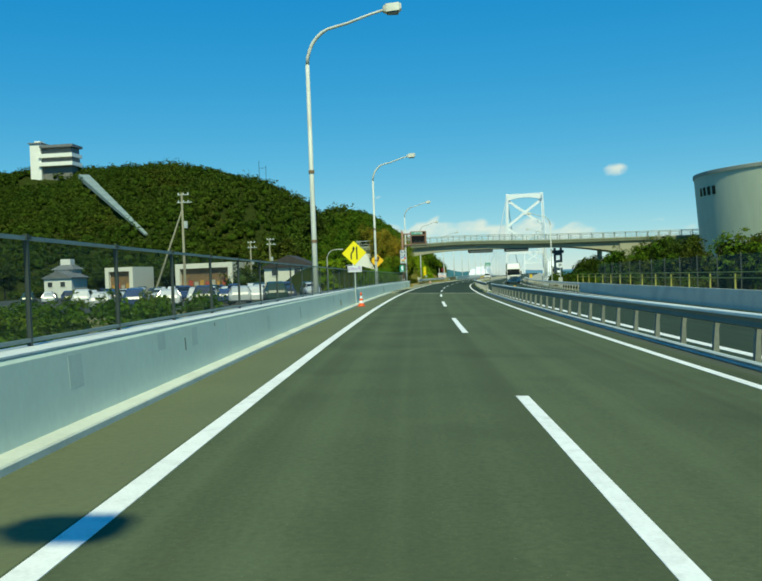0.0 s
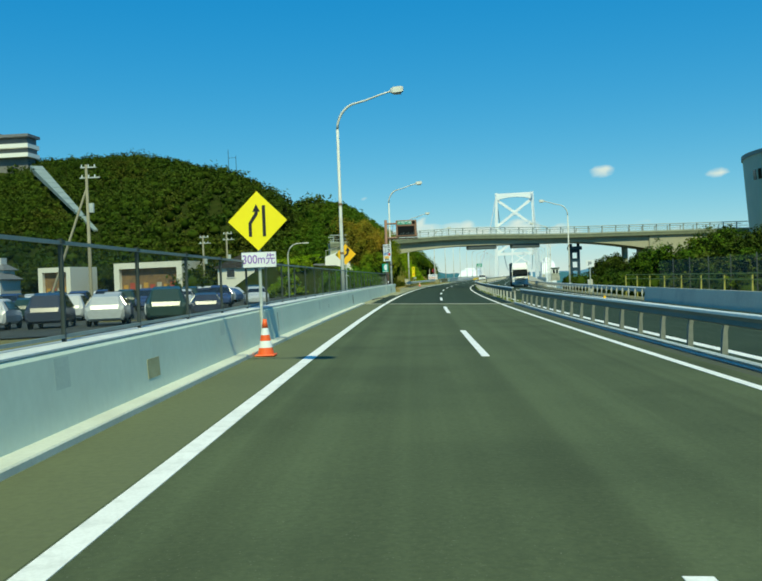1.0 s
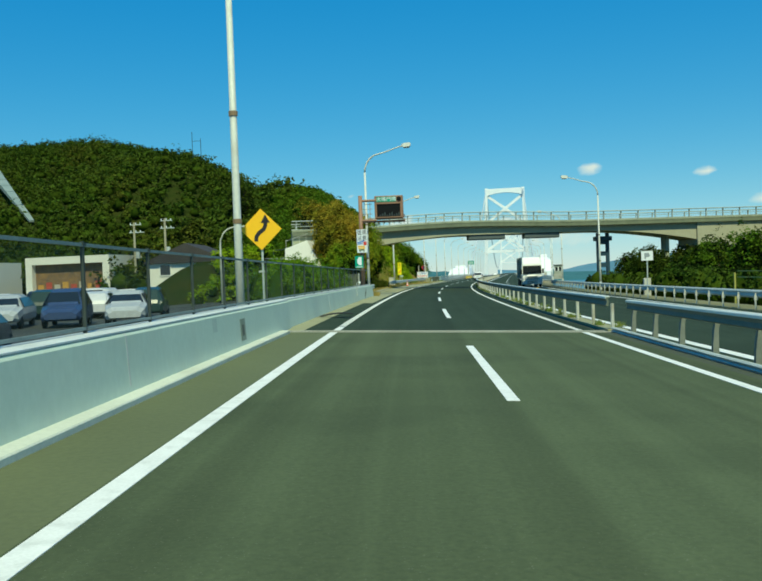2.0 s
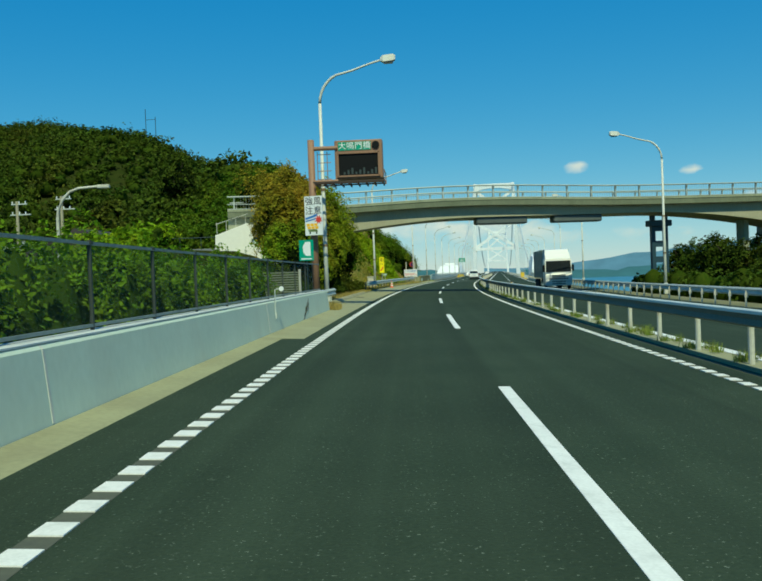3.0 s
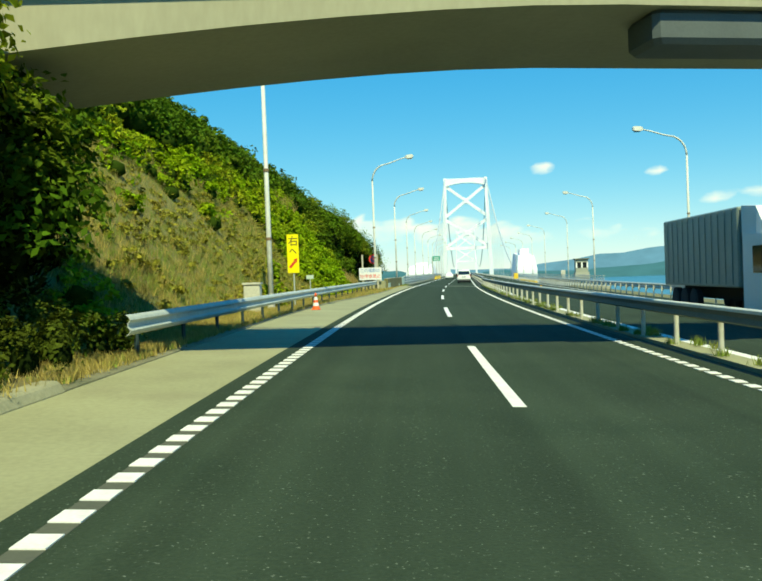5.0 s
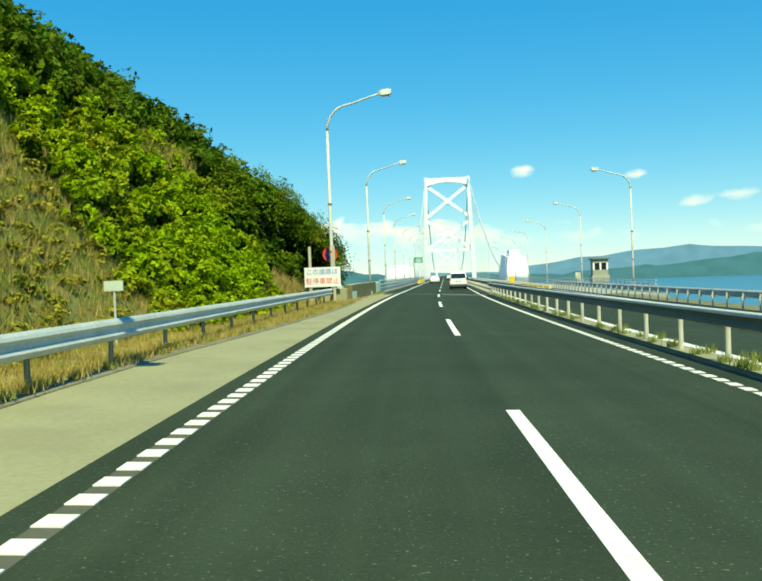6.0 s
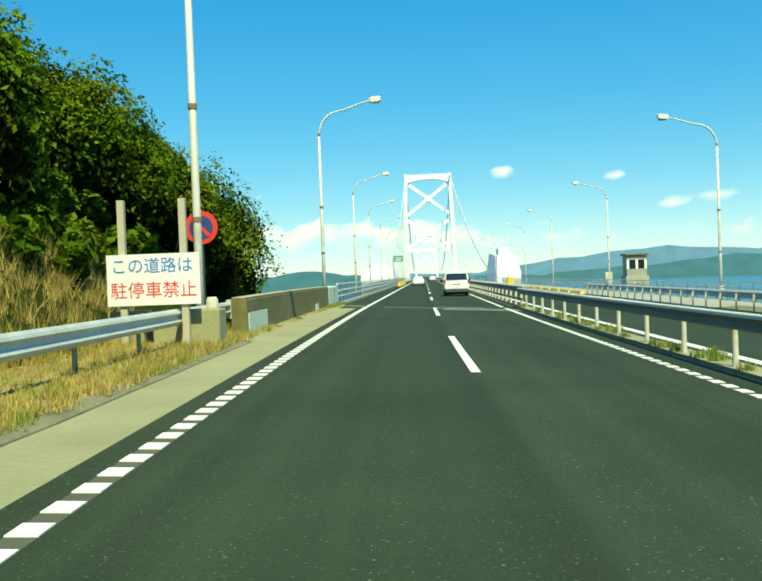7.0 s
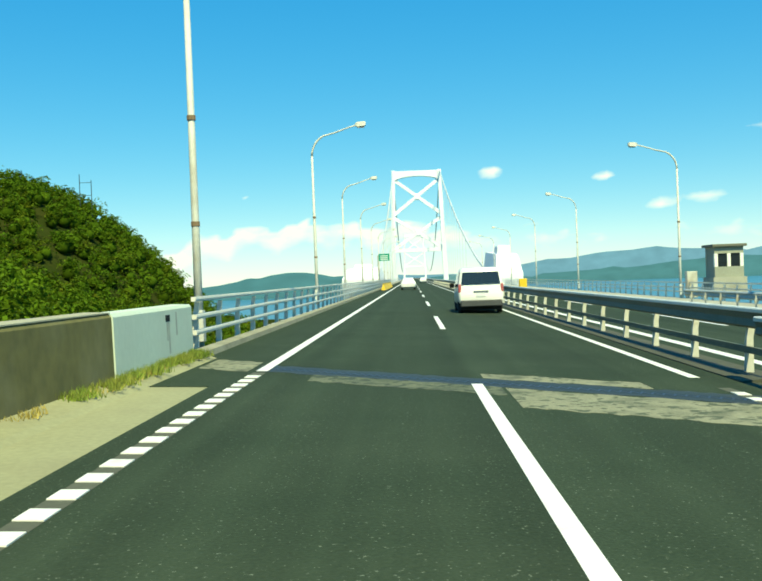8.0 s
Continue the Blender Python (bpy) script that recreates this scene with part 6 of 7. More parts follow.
def truck(m):
    t = thing("lorry", m, "white cab box lorry with grey-green cargo body", "lorry")
    grey = surf("cargo_grey", (0.24, 0.29, 0.26), (0.20, 0.25, 0.22), 0.6, 0.4)
    Shape().box(-1.24, 1.24, 2.6, 11.2, 1.05, 3.72, 0.05).obj("cargo_box", grey, t, "grey-green ribbed cargo box")
    for k in range(12):
        y = 3.1 + 0.68 * k
        Shape().box(1.235, 1.262, y, y + 0.05, 1.15, 3.65).obj("rib", grey, t)
        Shape().box(-1.262, -1.235, y, y + 0.05, 1.15, 3.65).obj("rib", grey, t)
    w = lambda q, y, z0, z1: [(-q, y, z0), (q, y, z0), (q, y, z1), (-q, y, z1)]
    Shape().loft([w(1.16, 0.0, 0.45, 1.35), w(1.2, 0.04, 0.4, 1.45), w(1.2, 0.30, 0.4, 2.75), w(1.2, 2.3, 0.4, 2.8)]).obj("cab", white_paint, t, "white painted cab")
    Shape().loft([w(1.12, 0.32, 2.72, 2.80), w(1.12, 0.9, 2.74, 3.2), w(1.05, 1.5, 2.74, 3.66), w(1.14, 2.5, 2.74, 3.74)]).obj("roof_fairing", white_paint, t)
    gl = glass_dark()
    Shape().loft([[(-1.14, 0.015, 1.62), (1.14, 0.015, 1.62), (1.10, 0.225, 2.62), (-1.10, 0.225, 2.62)], [(-1.14, 0.12, 1.62), (1.14, 0.12, 1.62), (1.10, 0.34, 2.62), (-1.10, 0.34, 2.62)]]).obj("windscreen", gl, t, "dark windscreen")
    for sx in (-1, 1):
        Shape().box(min(sx * 1.19, sx * 1.21), max(sx * 1.19, sx * 1.21), 0.45, 1.45, 1.55, 2.4).obj("side_window", gl, t)
        Shape().box(min(sx * 1.22, sx * 1.42), max(sx * 1.22, sx * 1.42), 0.12, 0.22, 1.65, 2.25, 0.03).obj("mirror", black_mat, t, "black wing mirror")
        Shape().box(min(sx * 0.75, sx * 1.1), max(sx * 0.75, sx * 1.1), -0.05, 0.08, 0.62, 0.82, 0.02).obj("headlight", surf("headlight", (0.75, 0.78, 0.8), None, 2, 0.1), t)
    for z, q in ((0.52, 0.6), (0.72, 0.62), (0.98, 0.85), (1.15, 0.6), (1.30, 0.62)):
        Shape().box(-q, q, -0.075, 0.05, z - 0.04, z + 0.04).obj("grille_bar", surf("grille", (0.10, 0.11, 0.12), None, 2, 0.4), t, "dark grille bar")
    Shape().box(-0.22, 0.22, -0.04, 0.0, 0.48, 0.62).obj("plate", surf("plate_green", (0.1, 0.3, 0.15), None, 2, 0.6), t, "plain number plate")
    Shape().box(-1.15, 1.15, -0.06, 0.3, 0.35, 0.6, 0.05).obj("bumper", white_paint, t)
    Shape().box(-0.5, 0.5, 1.0, 10.9, 0.55, 1.05).obj("chassis", rubber, t)
    for x in (-1.05, 1.05):
        for y in (1.2, 7.6, 8.8, 10.0):
            wheel(t, x, y, 0.48, 0.28)


truck(place(158.5, 10.7, -0.40))
small_car(place(319.0, -1.3, 0.03), (0.80, 0.80, 0.80), "white saloon car driving ahead", "cars ahead")
small_car(place(440.0, 2.0, -0.07), (0.78, 0.78, 0.78), "white car driving far ahead", "cars ahead")


# ---- buildings and plaza on the left ----
cream = surf("cream_wall", (0.88, 0.85, 0.72), (0.82, 0.79, 0.67), 0.6, 0.8)
white_wall = surf("white_wall", (0.88, 0.87, 0.80), (0.80, 0.79, 0.73), 0.4, 0.8)
grey_roof = surf("grey_roof", (0.20, 0.21, 0.22), (0.14, 0.15, 0.16), 1.0, 0.7)
dark_roof = surf("dark_roof", (0.05, 0.045, 0.04), (0.035, 0.03, 0.03), 1.0, 0.8)
shop_goods = surf("shop_goods", (0.30, 0.17, 0.06), (0.10, 0.08, 0.06), 1.2, 0.8, fine=6)


def window(parent, x0, x1, z0, z1, y, frame_mat=None):
    w = Shape().box(x0, x1, y - 0.03, y + 0.03, z0, z1).obj("window", glass_dark(), parent)
    fm = frame_mat or white_wall
    for a, b, c, d in ((x0 - 0.08, x0, z0 - 0.08, z1 + 0.08), (x1, x1 + 0.08, z0 - 0.08, z1 + 0.08), (x0, x1, z1, z1 + 0.08), (x0, x1, z0 - 0.1, z0)):
        Shape().box(a, b, y - 0.07, y + 0.03, c, d).obj("frame", fm, w)


def shop(s, u, w, h, d, z, label):
    t = thing("shop", place(s, u, z, -8), label, "shop", "plaza shops")
    Shape().box(-w / 2, w / 2, 0.6, d, 0, h).obj("wall", cream, t)
    Shape().box(-w / 2, -w / 2 + 0.9, -0.3, 0.6, 0, h).obj("pillar", cream, t)
    Shape().box(w / 2 - 0.9, w / 2, -0.3, 0.6, 0, h).obj("pillar", cream, t)
    Shape().box(-w / 2 + 0.9, w / 2 - 0.9, -0.3, 0.6, h - 0.9, h).obj("fascia", cream, t)
    Shape().box(-w / 2 + 0.9, w / 2 - 0.9, 0.45, 0.59, 2.5, h - 0.9).obj("display", shop_goods, t, "dark brown upper display front")
    for k in range(int(w / 1.2)):
        x = -w / 2 + 1.2 + 1.15 * k
        if x < w / 2 - 1.2:
            Shape().box(x, x + 0.8, 0.40, 0.45, 2.9, 3.6 + 0.3 * (k % 2)).obj("banner", surf("banner_%d" % (k % 3), ((0.55, 0.30, 0.06), (0.45, 0.08, 0.05), (0.5, 0.45, 0.35))[k % 3], None, 2, 0.8), t)
    aw = Shape()
    n = int(w / 0.5)
    for k in range(n):
        x = -w / 2 + 0.2 + k * (w - 0.4) / n
        aw.loft([[(x, -1.2, 1.95), (x + 0.3, -1.2, 1.95), (x + 0.3, 0.4, 2.55), (x, 0.4, 2.55)], [(x, -1.2, 2.0), (x + 0.3, -1.2, 2.0), (x + 0.3, 0.4, 2.6), (x, 0.4, 2.6)]])
    aw.obj("awning", white_wall, t, "white striped awning")
    Shape().box(-w / 2 + 0.9, w / 2 - 0.9, 0.5, 0.58, 0.1, 2.3).obj("shop_front", glass_dark(), t)
    return t


shop(153.5, -46.0, 11.6, 7.0, 9, -1.5, "cream shop building with wide dark upper front and awning")
shop(174.0, -72.5, 6.8, 7.4, 8, -1.5, "narrow cream shop building with framed upper front")


def gable_house(s, u, z, w, d, h, rise, wall, roof, label, turn_by=0.0):
    t = thing("house", place(s, u, z, turn_by), label, "house", "plaza houses")
    Shape().box(-w / 2, w / 2, 0, d, 0, h).obj("wall", wall, t)
    Shape().prism([(-w / 2 - 0.4, h - 0.12), (w / 2 + 0.4, h - 0.12), (w / 2 + 0.4, h + 0.05), (0, h + rise), (-w / 2 - 0.4, h + 0.05)], -0.4, d + 0.4).obj("roof", roof, t)
    for x in (-w * 0.28, w * 0.18):
        for zz in (0.9, 3.6):
            if zz + 1.1 < h:
                window(t, x - 0.55, x + 0.55, zz, zz + 1.1, -0.03)
    return t


gable_house(177.0, -88.5, -1.4, 6.5, 7, 5.6, 1.6, white_wall, grey_roof, "white two-storey house with grey tiled roof")
ta = thing("house", place(182.0, -90.0, -1.4), "small white lookout house with grey hipped roof", "house", "plaza houses")
Shape().box(-2.2, 2.2, 0, 4, 0, 7.6).obj("wall", white_wall, ta)
Shape().loft([[(-2.8, -0.6, 7.5), (2.8, -0.6, 7.5), (2.8, 4.6, 7.5), (-2.8, 4.6, 7.5)], [(-1.3, 1.2, 8.7), (1.3, 1.2, 8.7), (1.3, 2.8, 8.7), (-1.3, 2.8, 8.7)]]).obj("roof", grey_roof, ta)
Shape().box(-1.2, 1.2, 1.0, 3.0, 8.6, 9.9).obj("turret", white_wall, ta)
gable_house(150.0, -27.0, -1.4, 5.2, 6, 3.6, 1.2, cream, grey_roof, "low cream house behind the parking place")
gable_house(143.0, -27.5, -1.0, 8.5, 7, 5.0, 2.0, cream, dark_roof, "dark-roofed low building above the hedge")


def white_stairhouse():
    t = thing("house", place(139.5, -13.9, -0.5), "white windowless building with outside stair rail", "house")
    Shape().loft([[(-2.2, 0, 0), (3.4, 0, 0), (3.4, 5, 0), (-2.2, 5, 0)], [(-2.0, 0, 5.3), (0.3, 0, 6.1), (0.3, 5, 6.1), (-2.0, 5, 5.3)]]).obj("wall", white_wall, t)
    for k in range(4):
        x = -1.9 + 0.7 * k
        Shape().tube([(x, 0.1, 5.2), (x, 0.1, 6.2 + 0.12 * k)], 0.025, 5).obj("rail_post", white_steel, t)
    Shape().tube([(-1.95, 0.1, 6.1), (0.4, 0.1, 6.75)], 0.03, 5).obj("stair_rail", white_steel, t, "pale stair railing")
    d = thing("terrace", place(141.5, -18.4, 1.5), "dark flat-roofed terrace with thin railing among shrubs", "terrace")
    Shape().box(-2.6, 2.5, 0, 5, 2.1, 2.45, 0.03).obj("roof", grey_roof, d, "dark flat roof slab")
    Shape().box(-2.3, 2.2, 2.2, 4.8, -1.5, 2.09).obj("wall", surf("terrace_wall", (0.12, 0.13, 0.12), (0.08, 0.09, 0.08), 1, 0.8), d, "dark recessed wall")
    for x in (-2.4, -0.8, 0.8, 2.3):
        Shape().box(x - 0.07, x + 0.07, 0.1, 0.24, -1.5, 2.09).obj("post", white_steel, d)
        Shape().tube([(x, 0.2, 2.45), (x, 0.2, 3.3)], 0.025, 5).obj("rail_post", dark_steel, d)
    Shape().tube([(-2.4, 0.2, 3.3), (2.3, 0.2, 3.3)], 0.03, 5).obj("railing", dark_steel, d)


white_stairhouse()


def hilltop_house():
    t = thing("building", place(314, -172, 46.6, 4) @ Matrix.Scale(0.84, 4), "white hilltop lookout building with wide balconies", "building")
    Shape().box(-11, -5.5, 0, 8, -4, 16.0, 0.1).obj("stair_tower", white_wall, t)
    Shape().box(-11.6, -4.9, -0.6, 8.6, 16.0, 16.5).obj("tower_roof", grey_roof, t, "flat dark tower roof")
    Shape().box(-9.6, -6.6, 2, 6, 16.5, 17.6).obj("roof_hut", white_wall, t, "small white hut on the roof")
    # shade below each balcony put into the dark wall colour
    for k, z in enumerate((6.6, 10.6)):
        Shape().box(-6, 9.5 - k * 0.2, 0.8, 9, z, z + 3.2).obj("wall", surf("shaded_front", (0.16, 0.17, 0.17), None, 1, 0.6), t, "recessed front with balcony shade in its dark colour")
        Shape().box(-6.4, 10.4, -1.0, 9.5, z - 1.5, z + 0.3).obj("balcony", white_wall, t, "white balcony parapet")
    Shape().box(-5.6, 10.8, -1.2, 9.6, 13.8, 15.0).obj("roof", grey_roof, t)
    # base wall coloured dark for the shade it stands in
    Shape().box(-5, 9, 1.5, 8, -8, 5.2).obj("wall", surf("shaded_base", (0.2, 0.2, 0.18), None, 1, 0.8), t)


hilltop_house()


def slope_gallery():
    t = thing("covered_slope", Matrix(), "long glazed escalator gallery climbing the hillside", "covered stair")
    a, b = at(*GALLERY[0]), at(*GALLERY[1])
    d = (b - a).normalized()
    side = d.cross(Vector((0, 0, 1))).normalized()
    up = side.cross(d)
    n = 12
    for k in range(n):
        p, q = a + (b - a) * (k / n), a + (b - a) * ((k + 0.94) / n)
        w0, w1 = 1.8 - 1.35 * k / n, 1.8 - 1.35 * (k + 0.94) / n
        f = lambda c, w: [c - side * w, c + side * w, c + side * w + up * w * 0.9, c - side * w + up * w * 0.9]
        Shape().loft([f(p, w0), f(q, w1)]).obj("gallery_bay", surf("gallery_glass", (0.30, 0.34, 0.30), (0.20, 0.25, 0.22), 0.5, 0.5), t, "grey glazed bay")


slope_gallery()


def utility_pole(s, u, z, h, brace, label):
    t = thing("utility_pole", place(s, u, z), label, "utility pole", "utility poles")
    pm = surf("pole_concrete", (0.42, 0.38, 0.26), None, 2, 0.9)
    Shape().tube([(0, 0, -0.5), (0, 0, h)], [0.19, 0.12], 8).obj("pole", pm, t)
    for k, zz in enumerate((h - 0.3, h - 1.2)):
        Shape().box(-0.5 - 0.1 * k, 0.9 + 0.3 * k, -0.05, 0.05, zz, zz + 0.1).obj("crossarm", galv, t)
        for x in (-0.4, 0.2, 0.75):
            Shape().tube([(x, 0, zz + 0.1), (x, 0, zz + 0.3)], 0.05, 6).obj("insulator", white_sign, t)
    Shape().tube([(0.35, 0, h - 4.2), (0.35, 0, h - 3.4)], 0.24, 10).obj("transformer", galv, t, "grey transformer drum")
    if brace:
        Shape().tube([(0, 0, h - 2.0), (-brace, 0, 0)], [0.09, 0.13], 7).obj("brace_pole", pm, t, "leaning brace pole")


utility_pole(99, -30.5, -1.5, 14.0, 4.6, "concrete utility pole with leaning brace and transformer")
utility_pole(150, -36.0, -1.5, 10.5, 0, "slim concrete utility pole with crossarms")
utility_pole(152, -33.0, -1.5, 11.0, 0, "slim concrete utility pole with crossarms")


def antenna(s, u, z, h, label):
    t = thing("antenna", place(s, u, z), label, "antenna", "hill antennas")
    for x in (-1.1, 1.1):
        Shape().tube([(x, 0, 0), (x, 0, h * (1.0 if x < 0 else 0.85))], 0.075, 6).obj("mast", dark_steel, t)
    for k in range(2):
        Shape().tube([(-1.1, 0, h * (0.5 + 0.3 * k)), (1.1, 0, h * (0.5 + 0.3 * k))], 0.05, 5).obj("rung", dark_steel, t)


antenna(258.6, -67, 28, 11.5, "dark twin-mast aerial on the wooded ridge")
antenna(376, -61, 15, 8.0, "thin dark mast on the wooded slope")


def plaza_lamp(s, u):
    t = thing("plaza_lamp", place(s, u, -1.5), "pale single-arm lamp on the plaza", "lamp")
    pts = [(0, 0, 0), (0, 0, 5.8)] + [(1.0 - 1.0 * math.cos(a), 0, 5.8 + 1.2 * math.sin(a)) for a in (0.3, 0.7, 1.1, 1.5)] + [(1.9, 0, 7.05)]
    Shape().tube(pts, [0.09, 0.07, 0.06, 0.06, 0.06, 0.05, 0.05], 8).obj("pole", white_steel, t, "", True)
    Shape().box(1.7, 2.2, -0.1, 0.1, 6.95, 7.1, 0.03).obj("lamp_head", white_steel, t)


plaza_lamp(113, -15.6)

PLAZA_CARS = [(97, -20.0, (0.04, 0.05, 0.08), 80), (101, -20.5, (0.7, 0.7, 0.7), 80), (106, -21, (0.08, 0.14, 0.3), 80), (111, -22, (0.75, 0.75, 0.75), 80), (116, -23, (0.2, 0.2, 0.22), 80), (128, -30, (0.74, 0.74, 0.74), 20), (129, -33.5, (0.05, 0.06, 0.09), 20), (130, -37, (0.72, 0.72, 0.72), 20), (131, -40.5, (0.3, 0.32, 0.34), 20), (132, -44, (0.75, 0.75, 0.75), 20), (133, -47.5, (0.06, 0.07, 0.09), 20), (134, -51, (0.7, 0.71, 0.72), 20), (135, -55, (0.42, 0.05, 0.05), 20), (136, -59, (0.74, 0.74, 0.74), 20), (138, -64, (0.1, 0.12, 0.2), 20), (140, -69, (0.75, 0.75, 0.75), 20)]
CAR_TONES = [(0.75, 0.75, 0.75), (0.05, 0.06, 0.09), (0.55, 0.57, 0.58), (0.03, 0.06, 0.05), (0.70, 0.70, 0.70), (0.05, 0.08, 0.18)]
PLAZA_CARS += [(104 + 0.5 * k, -27 - 3.1 * k, CAR_TONES[k % 6], 20) for k in range(10)] + [(118 + 0.4 * k, -29 - 3.0 * k, CAR_TONES[(k * 5 + 2) % 6], 200) for k in range(11)] + [(97 + 0.4 * k, -15.5 - 2.9 * k, CAR_TONES[(k * 3 + 3) % 6], 12) for k in range(5)] + [(76 + 0.3 * k, -14.0 - 2.8 * k, CAR_TONES[(k * 5 + 1) % 6], 15) for k in range(8)] + [(88 + 0.3 * k, -13.5 - 2.8 * k, CAR_TONES[(k * 3 + 2) % 6], 195) for k in range(9)] + [(64 + 0.3 * k, -12.6 - 2.8 * k, CAR_TONES[(k * 5 + 3) % 6], 15) for k in range(6)]
for k, (s, u, c, a) in enumerate(PLAZA_CARS):
    tone = "white" if c[0] > 0.6 else "silver" if c[0] > 0.5 else "red" if c[0] > 0.4 else "grey" if c[0] > 0.15 else "dark"
    small_car(place(s, u, ground_z(s, u) + 0.02, a), c, tone + (" tall estate car" if k % 2 else " small saloon car") + " parked on the plaza", tall=0.18 * (k % 2))


# ---- right side ----
def tank():
    t = thing("round_building", place(141, 57.0, -1.6), "huge pale green-grey round building tapering downwards", "building")
    n = 72
    ring = lambda r, z: [(r * math.cos(2 * math.pi * k / n), r * math.sin(2 * math.pi * k / n), z) for k in range(n)]
    m = surf("tank_paint", (0.50, 0.55, 0.42), (0.44, 0.49, 0.37), 0.15, 0.7, 0.05, fine=8, stain=(0.34, 0.38, 0.28), stain_scale=0.12, stain_amt=0.4, stretch=(1, 1, 0.2))
    Shape().loft([ring(16.5, 0), ring(17.0, 8), ring(17.6, 17.2), ring(17.6, 17.5)], False).obj("drum_wall", m, t, "", True)
    Shape().loft([ring(17.75, 17.1), ring(17.75, 17.6), ring(15.0, 18.0), ring(6.0, 18.7), ring(0.4, 18.9)]).obj("roof", surf("tank_roof", (0.30, 0.33, 0.28), None, 0.3, 0.8), t)
    for k in range(4):
        a = math.radians(185 + 4.6 * k)
        x, y = 17.46 * math.cos(a), 17.46 * math.sin(a)
        o = Shape().box(-0.03, 0.03, -0.40, 0.40, -0.65, 0.65).obj("window", glass_dark(), t)
        o.matrix_basis = pose(x, y, 14.6, 0, 4.1, math.degrees(a))
    Shape().tube([(-9, -8, 18), (-9, -8, 19.7), (-9, -8, 19.9)], [0.6, 0.6, 0.3], 10).obj("vent", dark_steel, t, "dark roof vent")


tank()


def parking_sign():
    t = thing("road_sign", place(116, 15.3, -0.6), "white square sign board on a grey post", "road sign")
    b = Shape().box(-0.42, 0.42, -0.02, 0.02, 2.6, 3.3).obj("board", white_sign, t)
    flat([(-0.2, 3.15), (0.12, 3.15), (0.2, 2.95), (0.1, 2.85), (-0.08, 2.85), (-0.08, 2.72), (-0.2, 2.72)], "symbol", surf("sign_grey", (0.3, 0.33, 0.36), None, 2, 0.6), b)
    Shape().tube([(0, 0.06, -0.3), (0, 0.06, 3.2)], 0.05, 8).obj("pole", galv, t)
    Shape().box(-0.25, 0.25, 0.1, 0.4, 0, 1.3, 0.03).obj("box", white_steel, t, "pale control box")


parking_sign()


def guard_hut():
    t = thing("guard_hut", place(279, 21.6, 0.7) @ Matrix.Scale(0.78, 4), "small stone-grey guard hut with flat overhanging roof", "hut")
    m = surf("hut_wall", (0.34, 0.35, 0.28), (0.27, 0.28, 0.22), 0.8, 0.8)
    Shape().box(-1.5, 1.5, -0.2, 2.6, -1.8, -0.002).obj("plinth", concrete, t, "raised concrete plinth")
    Shape().box(-1.3, 1.3, 0, 2.4, 0, 0.95).obj("wall", m, t)
    Shape().box(-1.3, 1.3, 0, 2.4, 2.15, 2.75).obj("wall", m, t)
    for x in (-1.3, -0.15, 1.0):
        Shape().box(x, x + 0.3, 0, 0.3, 0.95, 2.15).obj("pillar", white_wall, t)
        Shape().box(x, x + 0.3, 2.1, 2.4, 0.95, 2.15).obj("pillar", m, t)
    Shape().box(-1.25, 1.25, 0.12, 0.16, 0.95, 2.15).obj("window", glass_dark(), t)
    Shape().box(-1.25, -1.2, 0.2, 2.2, 0.95, 2.15).obj("wall", m, t)
    Shape().box(-1.55, 1.55, -0.3, 2.7, 2.75, 3.0, 0.04).obj("roof", surf("hut_roof", (0.16, 0.16, 0.12), None, 1, 0.8), t, "dark flat roof slab")
    c = thing("cabinet", place(276.5, 18.2, -0.6), "pale grey roadside cabinet", "cabinet")
    Shape().box(-0.35, 0.35, 0, 0.5, 0, 1.8, 0.03).obj("body", white_steel, c)


guard_hut()
bridge_rail(18.0, 233.4, 520, "pale three-bar steel railing of the far walkway")


